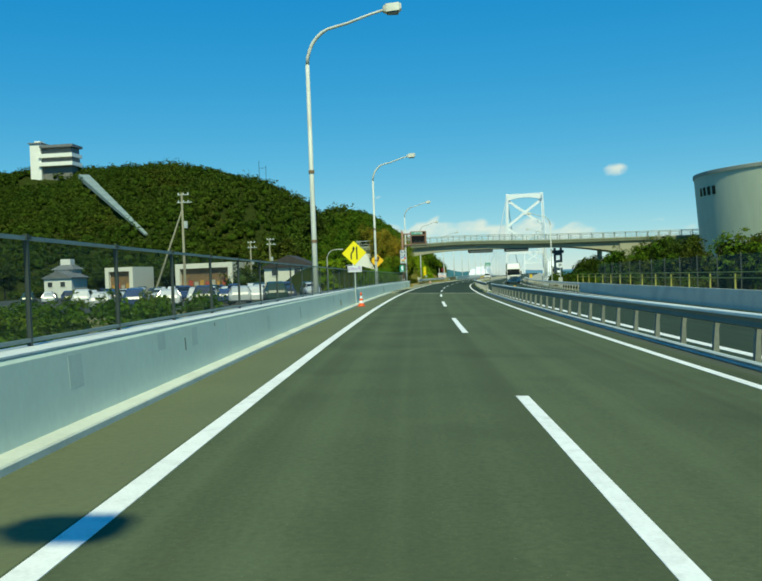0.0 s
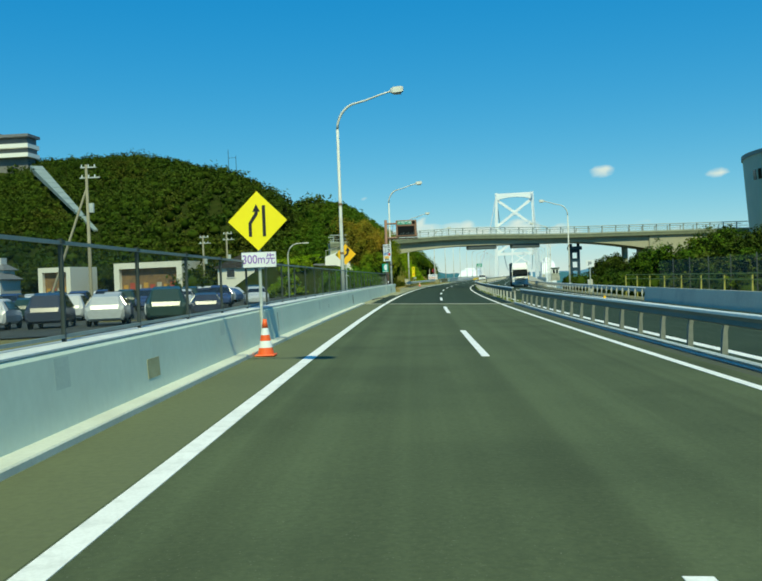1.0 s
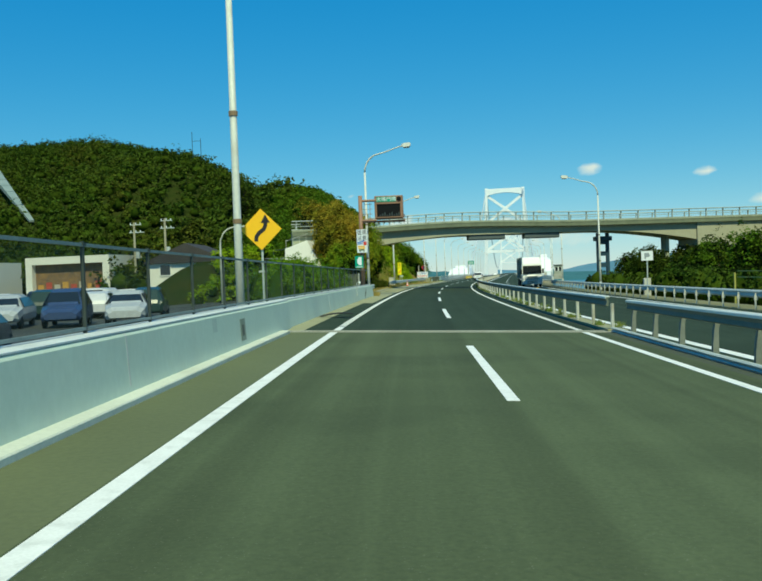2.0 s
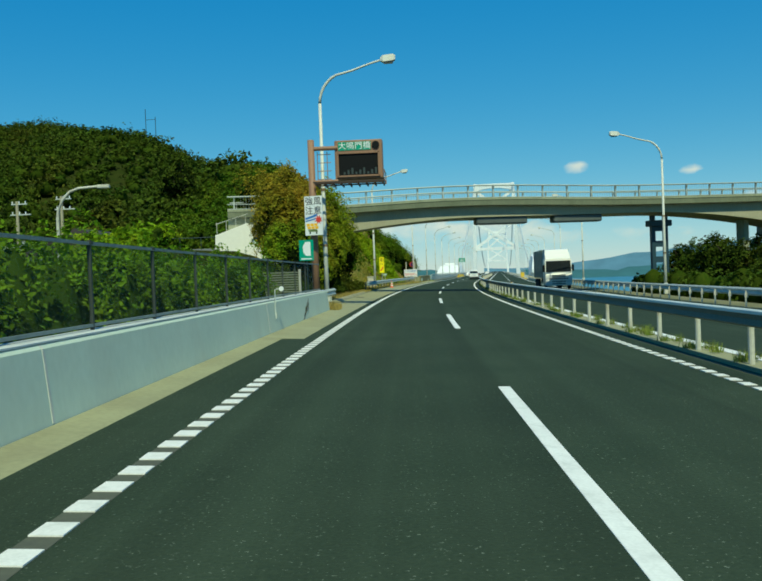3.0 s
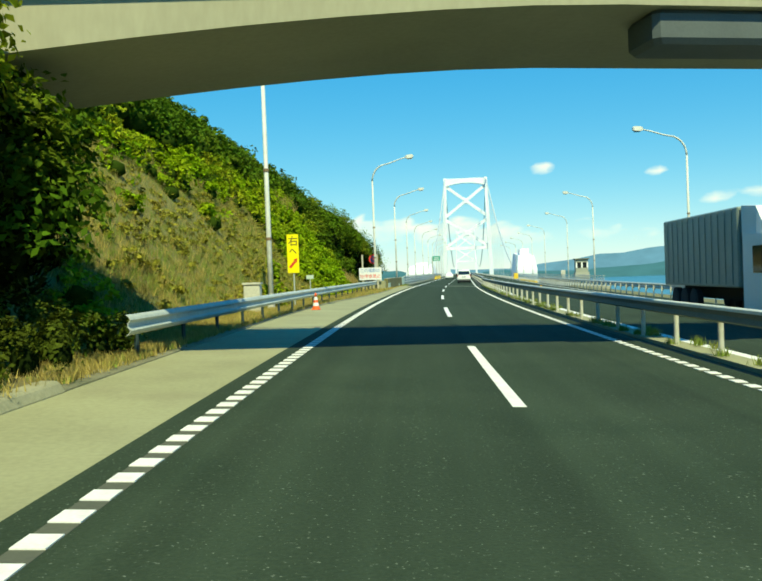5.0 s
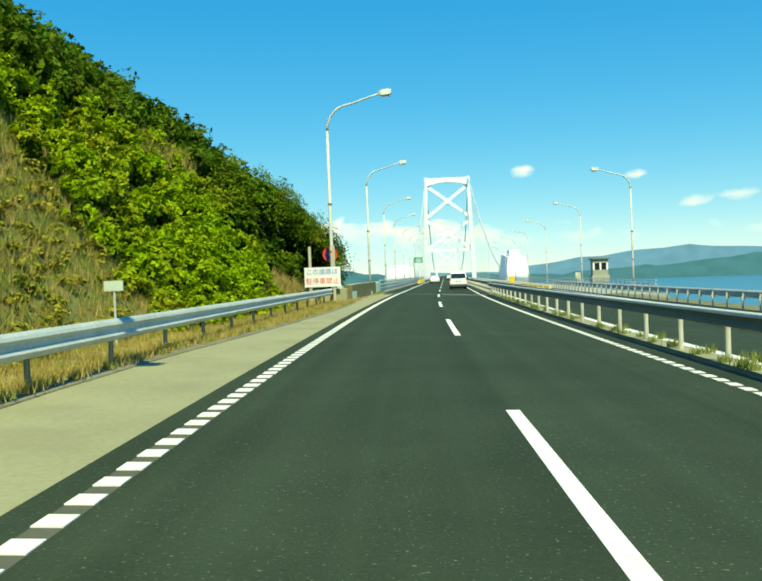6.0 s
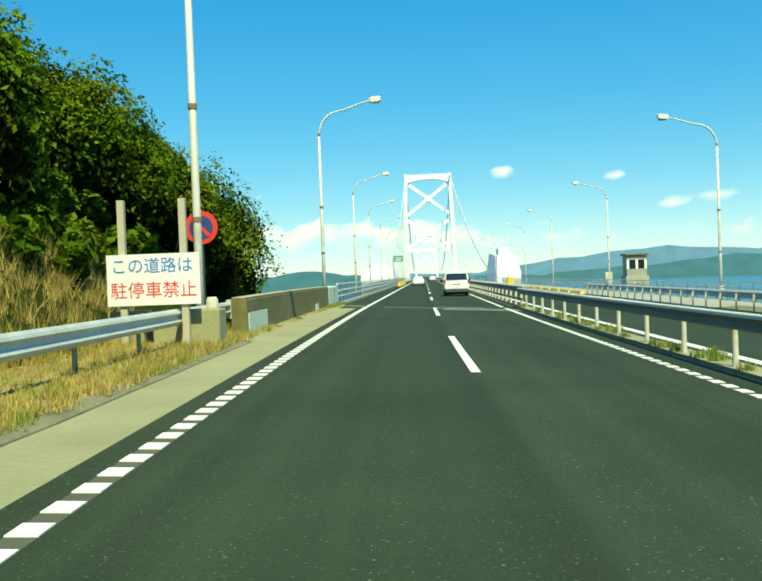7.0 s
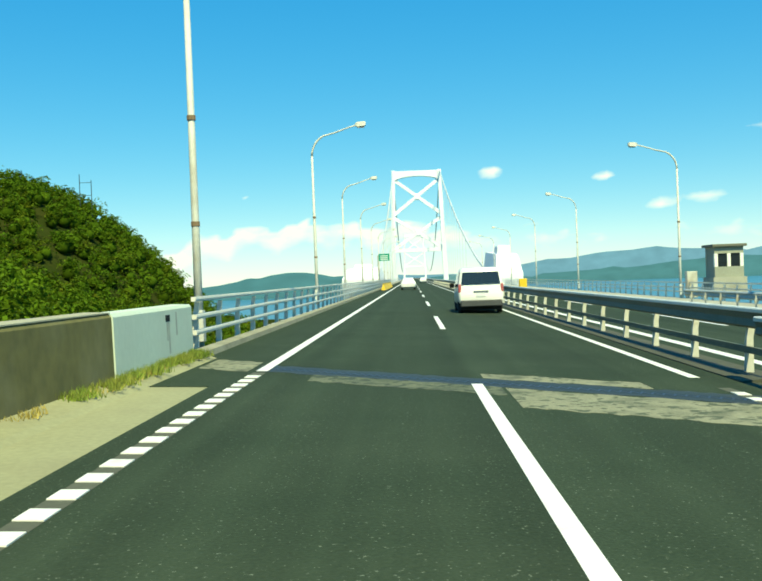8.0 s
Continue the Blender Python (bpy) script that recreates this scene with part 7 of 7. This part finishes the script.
def bridge_things():
    g = thing("road_sign", place(400, -6.6, 0), "small green overhead direction panel on the bridge", "road sign")
    Shape().box(-1.15, 1.15, -0.05, 0.05, 5.2, 6.7).obj("board", green_sign, g)
    for z in (6.25, 5.85, 5.5):
        Shape().box(-0.8, 0.8, -0.06, -0.05, z - 0.08, z + 0.08).obj("bar", white_sign, g)
    Shape().tube([(-1.3, 0.1, -0.5), (-1.3, 0.1, 6.4)], 0.12, 8).obj("pole", white_steel, g)
    yb = surf("barrier_yellow", (0.75, 0.50, 0.03), None, 2, 0.6)
    for k in range(7):
        b = thing("barrier", on_pose(318 + 5 * k, -4.15, 0), "yellow plastic road barrier on the shoulder", "barrier", "yellow barriers")
        Shape().loft([[(-0.28, -1.9, 0), (0.28, -1.9, 0), (0.28, 1.9, 0), (-0.28, 1.9, 0)], [(-0.10, -1.8, 0.55), (0.10, -1.8, 0.55), (0.10, 1.8, 0.55), (-0.10, 1.8, 0.55)], [(-0.08, -1.8, 0.75), (0.08, -1.8, 0.75), (0.08, 1.8, 0.75), (-0.08, 1.8, 0.75)]]).obj("body", yb, b)
    for k in range(6):
        b = thing("barrier", on_pose(262 + 6 * k, 12.4, 0), "yellow plastic road barrier by the far lanes", "barrier", "yellow barriers")
        Shape().loft([[(-0.2, -2.6, 0), (0.2, -2.6, 0), (0.2, 2.6, 0), (-0.2, 2.6, 0)], [(-0.10, -2.5, 0.24), (0.10, -2.5, 0.24), (0.10, 2.5, 0.24), (-0.10, 2.5, 0.24)]]).obj("body", yb, b)
    m = thing("control_box", place(330, 13.6, -0.6), "yellow service box on the far walkway", "box")
    Shape().box(-0.5, 0.5, 0, 0.7, 0, 1.4, 0.05).obj("body", yb, m)


bridge_things()

# ---- trees ----
for k, (s, u, h, w, mt) in enumerate([(128.0, -8.7, 7.2, 2.0, leaf_autumn), (130.5, -8.0, 7.4, 2.2, leaf_autumn), (133.0, -9.6, 9.0, 2.5, leaf_autumn), (136.5, -8.5, 9.2, 2.7, leaf_bank), (139.5, -8.7, 8.6, 2.6, leaf_bank), (142.8, -7.8, 7.0, 2.2, leaf_bank), (127.0, -7.1, 4.4, 1.3, leaf_bank), (130.2, -6.9, 5.0, 1.4, leaf_bank), (134.2, -7.2, 6.2, 1.6, leaf_bank), (145.6, -8.0, 5.2, 2.2, leaf_dark), (124.5, -8.0, 5.0, 1.6, leaf_bank), (140.0, -11.0, 9.2, 2.7, leaf_autumn), (147.5, -14.0, 9.8, 3.2, leaf_autumn), (135.5, -10.2, 7.4, 2.2, leaf_autumn), (141.5, -11.2, 7.0, 2.5, leaf_dark)]):
    lab = "broadleaf tree with yellowing autumn crown above the kerb" if mt is leaf_autumn else "dense dark green broadleaf tree beside the kerb"
    tree(s, u, ground_z(s, u) - 0.1, h - max(ground_z(s, u), 0) * 0.6, w, mt, lab, 40 + k, 16000 if u > -10 else 7000, 0.08 if u > -10 else 0.11, 0.03)
for k, (s, u, top, w) in enumerate([(203.5, -11.4, 7.4, 2.3), (206.5, -10.4, 8.2, 2.4), (209.0, -12.2, 9.6, 2.6), (211.5, -10.4, 8.4, 2.3), (213.6, -9.2, 6.9, 2.0), (216.5, -8.8, 6.2, 1.9), (220.5, -8.2, 6.5, 2.7), (217.8, -8.6, 5.4, 1.9), (213.0, -14.2, 9.6, 2.5)]):
    z = min(near_hill(s, u), 2.2) - 0.3
    tree(s, u, z, top - z, w, leaf_mid, "dense green broadleaf tree on the bank by the guard rail", 70 + k, 11500 if s < 210 else 17000, 0.092 if s < 210 else 0.07, 0.04 if s < 215 else 0.2)
for k, (s, u, h, w) in enumerate([(181, -80, 7.5, 3.4), (178, -63, 7.0, 3.2), (172, -57, 7.5, 3.0), (187, -96, 8.0, 3.8), (184, -106, 9.0, 4.2), (168, -101, 7.0, 3.4), (166, -36, 6.0, 2.8), (171, -29, 6.5, 3.0), (160, -32, 5.0, 2.4), (176, -46, 6.5, 3.2)]):
    tree(s, u, ground_z(s, u) - 0.2, h, w, leaf_forest, "dark green broadleaf tree among the plaza buildings", 150 + k, 3600, 0.15, 0.06)
for k, (s, u, h, w) in enumerate([(111, 25.5, 7.6, 2.8), (115, 28.0, 8.2, 3.2), (119, 30.5, 8.0, 3.2), (113, 31.0, 8.4, 3.2), (123, 28.5, 7.4, 3.0)]):
    tree(s, u, ground_z(s, u) - 0.2, h, w, leaf_forest if k % 2 else leaf_dark, "tall dark coastal tree beside the overpass", 180 + k, 5000, 0.13, 0.05)
rt = np.random.default_rng(9)
for k in range(34):
    s, u = 66 + 3.2 * k + rt.uniform(-1.5, 1.5), rt.uniform(18.5, 33)
    h = rt.uniform(4.8, 7.2) * (0.8 if u < 21 else 1.05)
    tree(s, u, ground_z(s, u) - 0.2, h, rt.uniform(2.0, 3.2), leaf_forest if k % 4 else leaf_dark, "dark coastal pine-like tree behind the fence" if k % 4 else "green broadleaf coastal tree behind the fence", 100 + k, 3300, 0.125, 0.05)


def stuff(name, label, category, pos, nor, size, mat, rng):
    ob = leaves(name, np.concatenate(pos), np.concatenate(nor), size, mat, None, rng)
    return tagged(ob, label, category, kind="stuff")


def woods():
    rng = np.random.default_rng(3)
    pos, nor, pos2, nor2, cores, cores2 = [], [], [], [], Shape(), Shape()
    for s in np.arange(144, 420, 2.8):
        for u in np.arange(-235, -12, 2.8):
            a, b = s + rng.uniform(-1.6, 1.6), u + rng.uniform(-1.6, 1.6)
            z = ground_z(a, b)
            if z < 0.6 and s < 222 or z < -8 or (b > -8.5):
                continue
            if a < 240 and b > -26:
                continue
            k, off, _ = gallery_line(a, b)
            if -0.1 < k < 1.02 and off < 3.0 - 1.3 * k or abs(a - 304) < 11 and abs(b + 170) < 13:
                continue
            # only slopes that face the road or the skyline
            if ground_z(a - 10, b) > z + 2.5 or (s > 360 and b < -150):
                continue
            far = a > 245 and b > -112 and b > -0.62 * (a - 200)
            r = rng.uniform(1.6, 2.7) if far else rng.uniform(1.6, 2.8) * (1 + 0.35 * noise.noise((a * 0.07, b * 0.07, 5)))
            n = 270 if far else 100
            p, d = crown_points((0, 0, 0), (r * 1.15, r * 1.15, r * rng.uniform(0.7, 1.3)), 12, n, rng)
            c = at(a, b, z + r * 0.6)
            (pos2 if far else pos).append(p + np.array(c))
            (nor2 if far else nor).append(d)
            blob(cores2 if far else cores, c - Vector((0, 0, r * 0.3)), (r * (0.5 if far else 0.6),) * 2 + (r * 0.45,), rng, 7, 4)
    stuff("cape_woods", "sunlit green woods on the cape beside the bridge", "woods", pos2, nor2, 0.20, leaf_dark, rng)
    stuff("hill_woods", "dark green evergreen woods with brownish patches on the hills", "woods", pos, nor, 0.29, leaf_forest, rng)
    # blobs below the leaves painted dark for shade between the crowns
    tagged(cores.obj("hill_canopy", shade_core, None, "", True), "dark blobs under the hill woods' leaves, coloured as their shade", "woods", kind="stuff")
    tagged(cores2.obj("cape_canopy", cape_shade_core, None, "", True), "dark blobs under the cape woods' leaves, coloured as their shade", "woods", kind="stuff")


woods()


def slope_bushes():
    rng = np.random.default_rng(5)
    gp, gn, dp, dn, lp, ln, cores = [], [], [], [], [], [], Shape()
    for s in np.arange(147, 219, 1.15):
        for u in np.concatenate([np.arange(-27, -13.4, 1.5), np.arange(-13, -7.0, 0.7)]):
            a, b = s + rng.uniform(-0.7, 0.7), u + rng.uniform(-0.5, 0.5)
            z = near_hill(a, b)
            if z < -1.5 or (a < 160 and b > -9 and rng.random() < 0.6):
                continue
            dark = b < -12.9 + 0.8 * noise.noise((a * 0.12, 2, 1)) or a > 202
            if b < -27 or a > 199 and b > -8.1:
                continue
            bare = b > -7.0 - 4.6 * step(-a, -183, -180.5) + 0.9 * noise.noise((a * 0.15, b * 0.2, 3.3))
            if bare:
                # low creepers on the thin soil
                for q in range(3):
                    r = rng.uniform(0.2, 0.5)
                    a2, b2 = a + rng.uniform(-0.7, 0.7), min(b + rng.uniform(-0.7, 0.7), -7.0)
                    p, d = crown_points((0, 0, 0), (r, r, r * 0.6), 4, 95, rng)
                    lp.append(p + np.array(at(a2, b2, near_hill(a2, b2) + 0.08)))
                    ln.append(d)
                if rng.random() < 0.93:
                    continue
            r = rng.uniform(0.65, 1.1) * (0.8 if a > 199 and b > -10 else 1.45 if dark else 1.0)
            n = 400 if not dark else 300
            p, d = crown_points((0, 0, 0), (r, r, r * rng.uniform(0.7, 1.3)), 6, n, rng)
            c = at(a, b, z + r * (0.6 if dark else 0.4))
            (dp if dark else gp).append(p + np.array(c))
            (dn if dark else gn).append(d)
            blob(cores, c - Vector((0, 0, r * 0.1)), (r * 0.40, r * 0.40, r * 0.32), rng, 6, 3)
    # low growth along the foot of the slope
    for s in np.arange(181, 200, 0.75):
        for u in (-7.2, -8.0, -8.9):
            a, b, r = s + rng.uniform(-0.4, 0.4), u + rng.uniform(-0.3, 0.3), rng.uniform(0.4, 0.75)
            p, d = crown_points((0, 0, 0), (r, r, r * rng.uniform(0.8, 1.3)), 6, 190, rng)
            c = at(a, b, max(near_hill(a, b), 0) + r * 0.5)
            gp.append(p + np.array(c))
            gn.append(d)
            blob(cores, c, (r * 0.2, r * 0.2, r * 0.22), rng, 6, 3)
    stuff("slope_shrubs", "bright green shrubs and creepers on the cut slope", "shrubs", gp, gn, 0.085, leaf_green, rng)
    stuff("creepers", "olive and yellow creepers on the bare slope", "creepers", lp, ln, 0.065, leaf_olive, rng)
    stuff("slope_trees", "dark green low trees along the slope's crest", "shrubs", dp, dn, 0.135, leaf_dark, rng)
    # blobs inside the shrubs, shade painted as dark green
    tagged(cores.obj("slope_shade", slope_shade_core, None, "", True), "dark blobs coloured as shade inside the slope shrubs", "shrubs", kind="stuff")


slope_bushes()


def right_shrubs():
    rng = np.random.default_rng(25)
    pos, nor, cores = [], [], Shape()
    for s in np.arange(70, 160, 1.7):
        for u in (17.6, 20.0, 23.5, 28.0):
            a, b = s + rng.uniform(-0.8, 0.8), u + rng.uniform(-0.6, 0.9)
            r = rng.uniform(1.0, 1.7)
            p, d = crown_points((0, 0, 0), (r, r, r * 1.2), 6, 190, rng)
            c = at(a, b, max(ground_z(a, b), -6) + r * 0.8)
            pos.append(p + np.array(c))
            nor.append(d)
            blob(cores, c, (r * 0.55, r * 0.55, r * 0.7), rng, 7, 4)
    stuff("coast_shrubs", "dark green undergrowth below the coastal trees", "shrubs", pos, nor, 0.14, leaf_forest, rng)
    # blobs inside the undergrowth, shade painted as dark green
    tagged(cores.obj("coast_shrub_shade", shade_core, None, "", True), "dark blobs coloured as shade inside the coastal undergrowth", "shrubs", kind="stuff")


right_shrubs()


def kerb_shrubs():
    rng = np.random.default_rng(15)
    pos, nor, cores = [], [], Shape()
    for s in np.arange(112.5, 147.5, 0.85):
        for u in (-6.7, -7.7, -9.0):
            a, b = s + rng.uniform(-0.4, 0.4), u + rng.uniform(-0.4, 0.4)
            r = rng.uniform(0.6, 0.95) * (0.85 if u > -7 else 1.3)
            p, d = crown_points((0, 0, 0), (r, r, r * rng.uniform(1.0, 2.0)), 6, 620, rng)
            c = at(a, b, ground_z(a, b) + r * 0.6)
            pos.append(p + np.array(c))
            nor.append(d)
            blob(cores, c, (r * 0.28, r * 0.28, r * 0.35), rng, 6, 3)
    # darker leaf material used here to stand for shade under the trees
    stuff("kerb_shrubs", "undergrowth below the kerb trees, their shade in its dark leaf colour", "shrubs", pos, nor, 0.045, leaf_forest, rng)
    # near-black blobs painted as shade inside the bushes
    tagged(cores.obj("kerb_shrub_shade", core_mat, None, "", True), "dark blobs coloured as shade inside the undergrowth", "shrubs", kind="stuff")


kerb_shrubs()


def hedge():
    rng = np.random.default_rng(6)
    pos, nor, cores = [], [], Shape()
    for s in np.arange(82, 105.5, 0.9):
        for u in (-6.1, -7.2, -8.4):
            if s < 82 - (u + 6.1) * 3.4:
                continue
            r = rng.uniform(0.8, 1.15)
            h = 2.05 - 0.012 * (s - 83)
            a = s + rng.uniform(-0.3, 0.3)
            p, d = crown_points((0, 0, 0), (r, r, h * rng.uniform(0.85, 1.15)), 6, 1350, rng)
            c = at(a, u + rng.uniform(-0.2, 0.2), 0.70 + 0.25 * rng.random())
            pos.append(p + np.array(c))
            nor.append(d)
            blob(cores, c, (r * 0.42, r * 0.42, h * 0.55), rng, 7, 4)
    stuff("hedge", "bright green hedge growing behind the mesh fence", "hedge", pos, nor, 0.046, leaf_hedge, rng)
    # dark blobs painted as the hedge's inner shade
    tagged(cores.obj("hedge_shade", hedge_shade_core, None, "", True), "dark blobs coloured as shade inside the hedge", "hedge", kind="stuff")


hedge()


def fence_corner():
    """Slatted enclosure and a brown bush where the hedge ends."""
    t = thing("slatted_screen", place(110.6, -6.4, 0.1), "pale slatted screen behind the fence's end", "screen")
    for x in (-0.95, 0.95):
        Shape().box(x - 0.04, x + 0.04, -0.04, 0.04, -0.6, 1.75).obj("post", white_steel, t)
    for k in range(14):
        Shape().box(-0.92, 0.92, -0.012, 0.012, 0.45 + 0.09 * k, 0.495 + 0.09 * k).obj("slat", surf("weathered_slat", (0.26, 0.28, 0.20), (0.19, 0.21, 0.15), 3, 0.9), t)
    rng = np.random.default_rng(31)
    pos, nor = [], []
    for k in range(16):
        a, b, r = rng.uniform(106.5, 111), rng.uniform(-9.5, -7.4), rng.uniform(0.5, 0.9)
        p, d = crown_points((0, 0, 0), (r, r, r), 6, 420, rng)
        pos.append(p + np.array(at(a, b, ground_z(a, b) + r * 0.6)))
        nor.append(d)
    stuff("brown_bush", "brownish olive bush behind the fence's end", "shrubs", pos, nor, 0.05, leaf_autumn, rng)


fence_corner()


def plaza():
    ss, uu = np.arange(56, 182, 6.0), np.arange(-84, -8.5, 5.0)
    v = [at(s, u, ground_z(s, u) + 0.06) for s in ss for u in uu]
    n = len(uu)
    f = [(i * n + j, i * n + j + 1, (i + 1) * n + j + 1, (i + 1) * n + j) for i in range(len(ss) - 1) for j in range(n - 1) if ground_z(ss[i], uu[j]) < 0.2 and ground_z(ss[i + 1], uu[j + 1]) < 0.2]
    structure(link("pavement", v, f, plaza_mat, smooth=True), "grey asphalt plaza and parking place", "parking place")
    rng = np.random.default_rng(8)
    pos, nor, far_pos, far_nor, lime_pos, lime_nor, cores = [], [], [], [], [], [], Shape()
    for k in range(80, 254):
        a, b = rng.uniform(4, 44), rng.uniform(-24, -9.5)
        if k > 170:
            a, b = rng.uniform(182, 200), rng.uniform(-105, -40)
        if k > 225:
            a, b = rng.uniform(114, 126), rng.uniform(-18.5, -14.5)
        r = rng.uniform(0.7, 1.3) * (0.95 if k > 225 else 1.8 if k > 170 else 1.0)
        z = ground_z(a, b)
        p, d = crown_points((0, 0, 0), (r, r, r * 0.9), 6, 520 if k > 225 else 240 if k > 170 else 420, rng)
        c = at(a, b, z + r * 0.45)
        (lime_pos if k > 225 else far_pos if k > 170 else pos).append(p + np.array(c))
        (lime_nor if k > 225 else far_nor if k > 170 else nor).append(d)
        blob(cores, c, (r * 0.42, r * 0.42, r * 0.4), rng, 6, 3)
    stuff("shrubs", "dark olive green shrubs round the plaza below the road", "shrubs", pos, nor, 0.075, leaf_dark, rng)
    stuff("shrubs", "dark shrubs behind the plaza buildings", "shrubs", far_pos, far_nor, 0.17, leaf_dark, rng)
    stuff("shrubs", "bright lime green shrubs on the mound behind the fence", "shrubs", lime_pos, lime_nor, 0.07, leaf_green, rng)
    # dark blobs painted as shade inside the plaza bushes
    tagged(cores.obj("shrub_shade", slope_shade_core), "dark blobs coloured as shade inside the plaza shrubs", "shrubs", kind="stuff")


plaza()


def blades(name, label, area, count, length, mat, seed, clump=1):
    """Grass blades; area: function of rng to s, u, height of the ground."""
    rng = np.random.default_rng(seed)
    v, f = [], []
    for _ in range(count // clump):
        s, u, z = area(rng)
        c = at(s, u, z)
        off = rng.normal(0, 0.06, (clump, 2))
        ang, L, bend = rng.uniform(0, 6.28, clump), length * rng.uniform(0.5, 1.3, clump), rng.normal(0, 0.35, (clump, 2))
        for k in range(clump):
            x, y, w, g = c.x + off[k, 0], c.y + off[k, 1], 0.009 * math.cos(ang[k]), 0.009 * math.sin(ang[k])
            n = len(v)
            v += [(x - w, y - g, c.z), (x + w, y + g, c.z), (x + bend[k, 0] * L[k], y + bend[k, 1] * L[k], c.z + L[k])]
            f.append((n, n + 1, n + 2))
    return tagged(link(name, v, f, mat), label, "grass", kind="stuff")


def verge_strip(r):
    s = r.uniform(143, 212)
    k = kerb_u(s) - 0.12
    u = k - r.random() ** 1.2 * (7.5 + k)
    return s, u, max(near_hill(s, u) if u < -6.9 else 0.0, 0.06 - BANK * u)


blades("dry_grass", "dry straw-coloured grass under the guard rail", verge_strip, 60000, 0.15, straw, 11, 12)
blades("weeds", "low green weeds in the dry verge", verge_strip, 20000, 0.12, weed, 18, 30)
blades("dry_grass", "dry grass and weeds behind the kerb stones", lambda r: (r.uniform(114, 144), -5.65 - r.random() ** 1.5 * 1.5, 0.33), 5500, 0.16, straw, 12, 14)
blades("weeds", "green and yellow weeds on the bare slope", lambda r: (lambda s, u: (s, u, near_hill(s, u)))(r.uniform(148, 184), -7.1 - 6 * r.random() ** 1.1), 90000, 0.24, weed, 13, 15)
blades("dry_grass", "dry brown grass on the bare lower slope", lambda r: (lambda s, u: (s, u, near_hill(s, u)))(r.uniform(148, 184), -7.0 - 5.6 * r.random() ** 1.1), 60000, 0.30, straw, 17, 12)
blades("dry_grass", "pale feathery grass plumes below the crest trees", lambda r: (lambda s, u: (s, u, near_hill(s, u) + 0.55))(r.uniform(195, 203), -12.4 + 0.7 * r.random()), 1000, 0.8, straw, 21, 12)
blades("dry_grass", "dry brown grass on the bank by the notice board", lambda r: (lambda s, u: (s, u, max(near_hill(s, u), 0.1)))(r.uniform(198, 209), -7.0 - 2.0 * r.random()), 7000, 0.4, straw, 22, 12)
blades("weeds", "green weeds at the foot of the median posts", lambda r: (75 + 154 * r.random(), 3.95 + 0.5 * r.random() ** 2, -0.06), 12000, 0.15, weed, 14, 60)
blades("weeds", "yellowish weeds at the parapet's foot", lambda r: (232.6 - 21 * r.random() ** 2.6, -4.92 + 0.22 * r.random() ** 2, 0.235), 3000, 0.07, straw, 15, 40)
blades("weeds", "green weeds at the parapet's foot", lambda r: (232.9 - 6 * r.random() ** 1.6, -4.92 + 0.34 * r.random() ** 2, 0.235), 4200, 0.12, weed, 19, 35)
blades("dry_grass", "dead brown weeds at the wall's end", lambda r: (113.5 + r.random() * 1.6, -4.9 + 0.5 * r.random(), 0.15), 1200, 0.32, straw, 16, 15)

# ---- edge line blocks, last ----
line(S_JOINT + 0.76, S_JOINT + 2.4, -3.28, 0.19, road_new)
blocks(-3.28, S_JOINT + 2.6, S_DECK + 1.2, 0.20, road_new)
blocks(3.25, S_JOINT + 0.8, S_DECK - 0.6, 0.17, road_new)
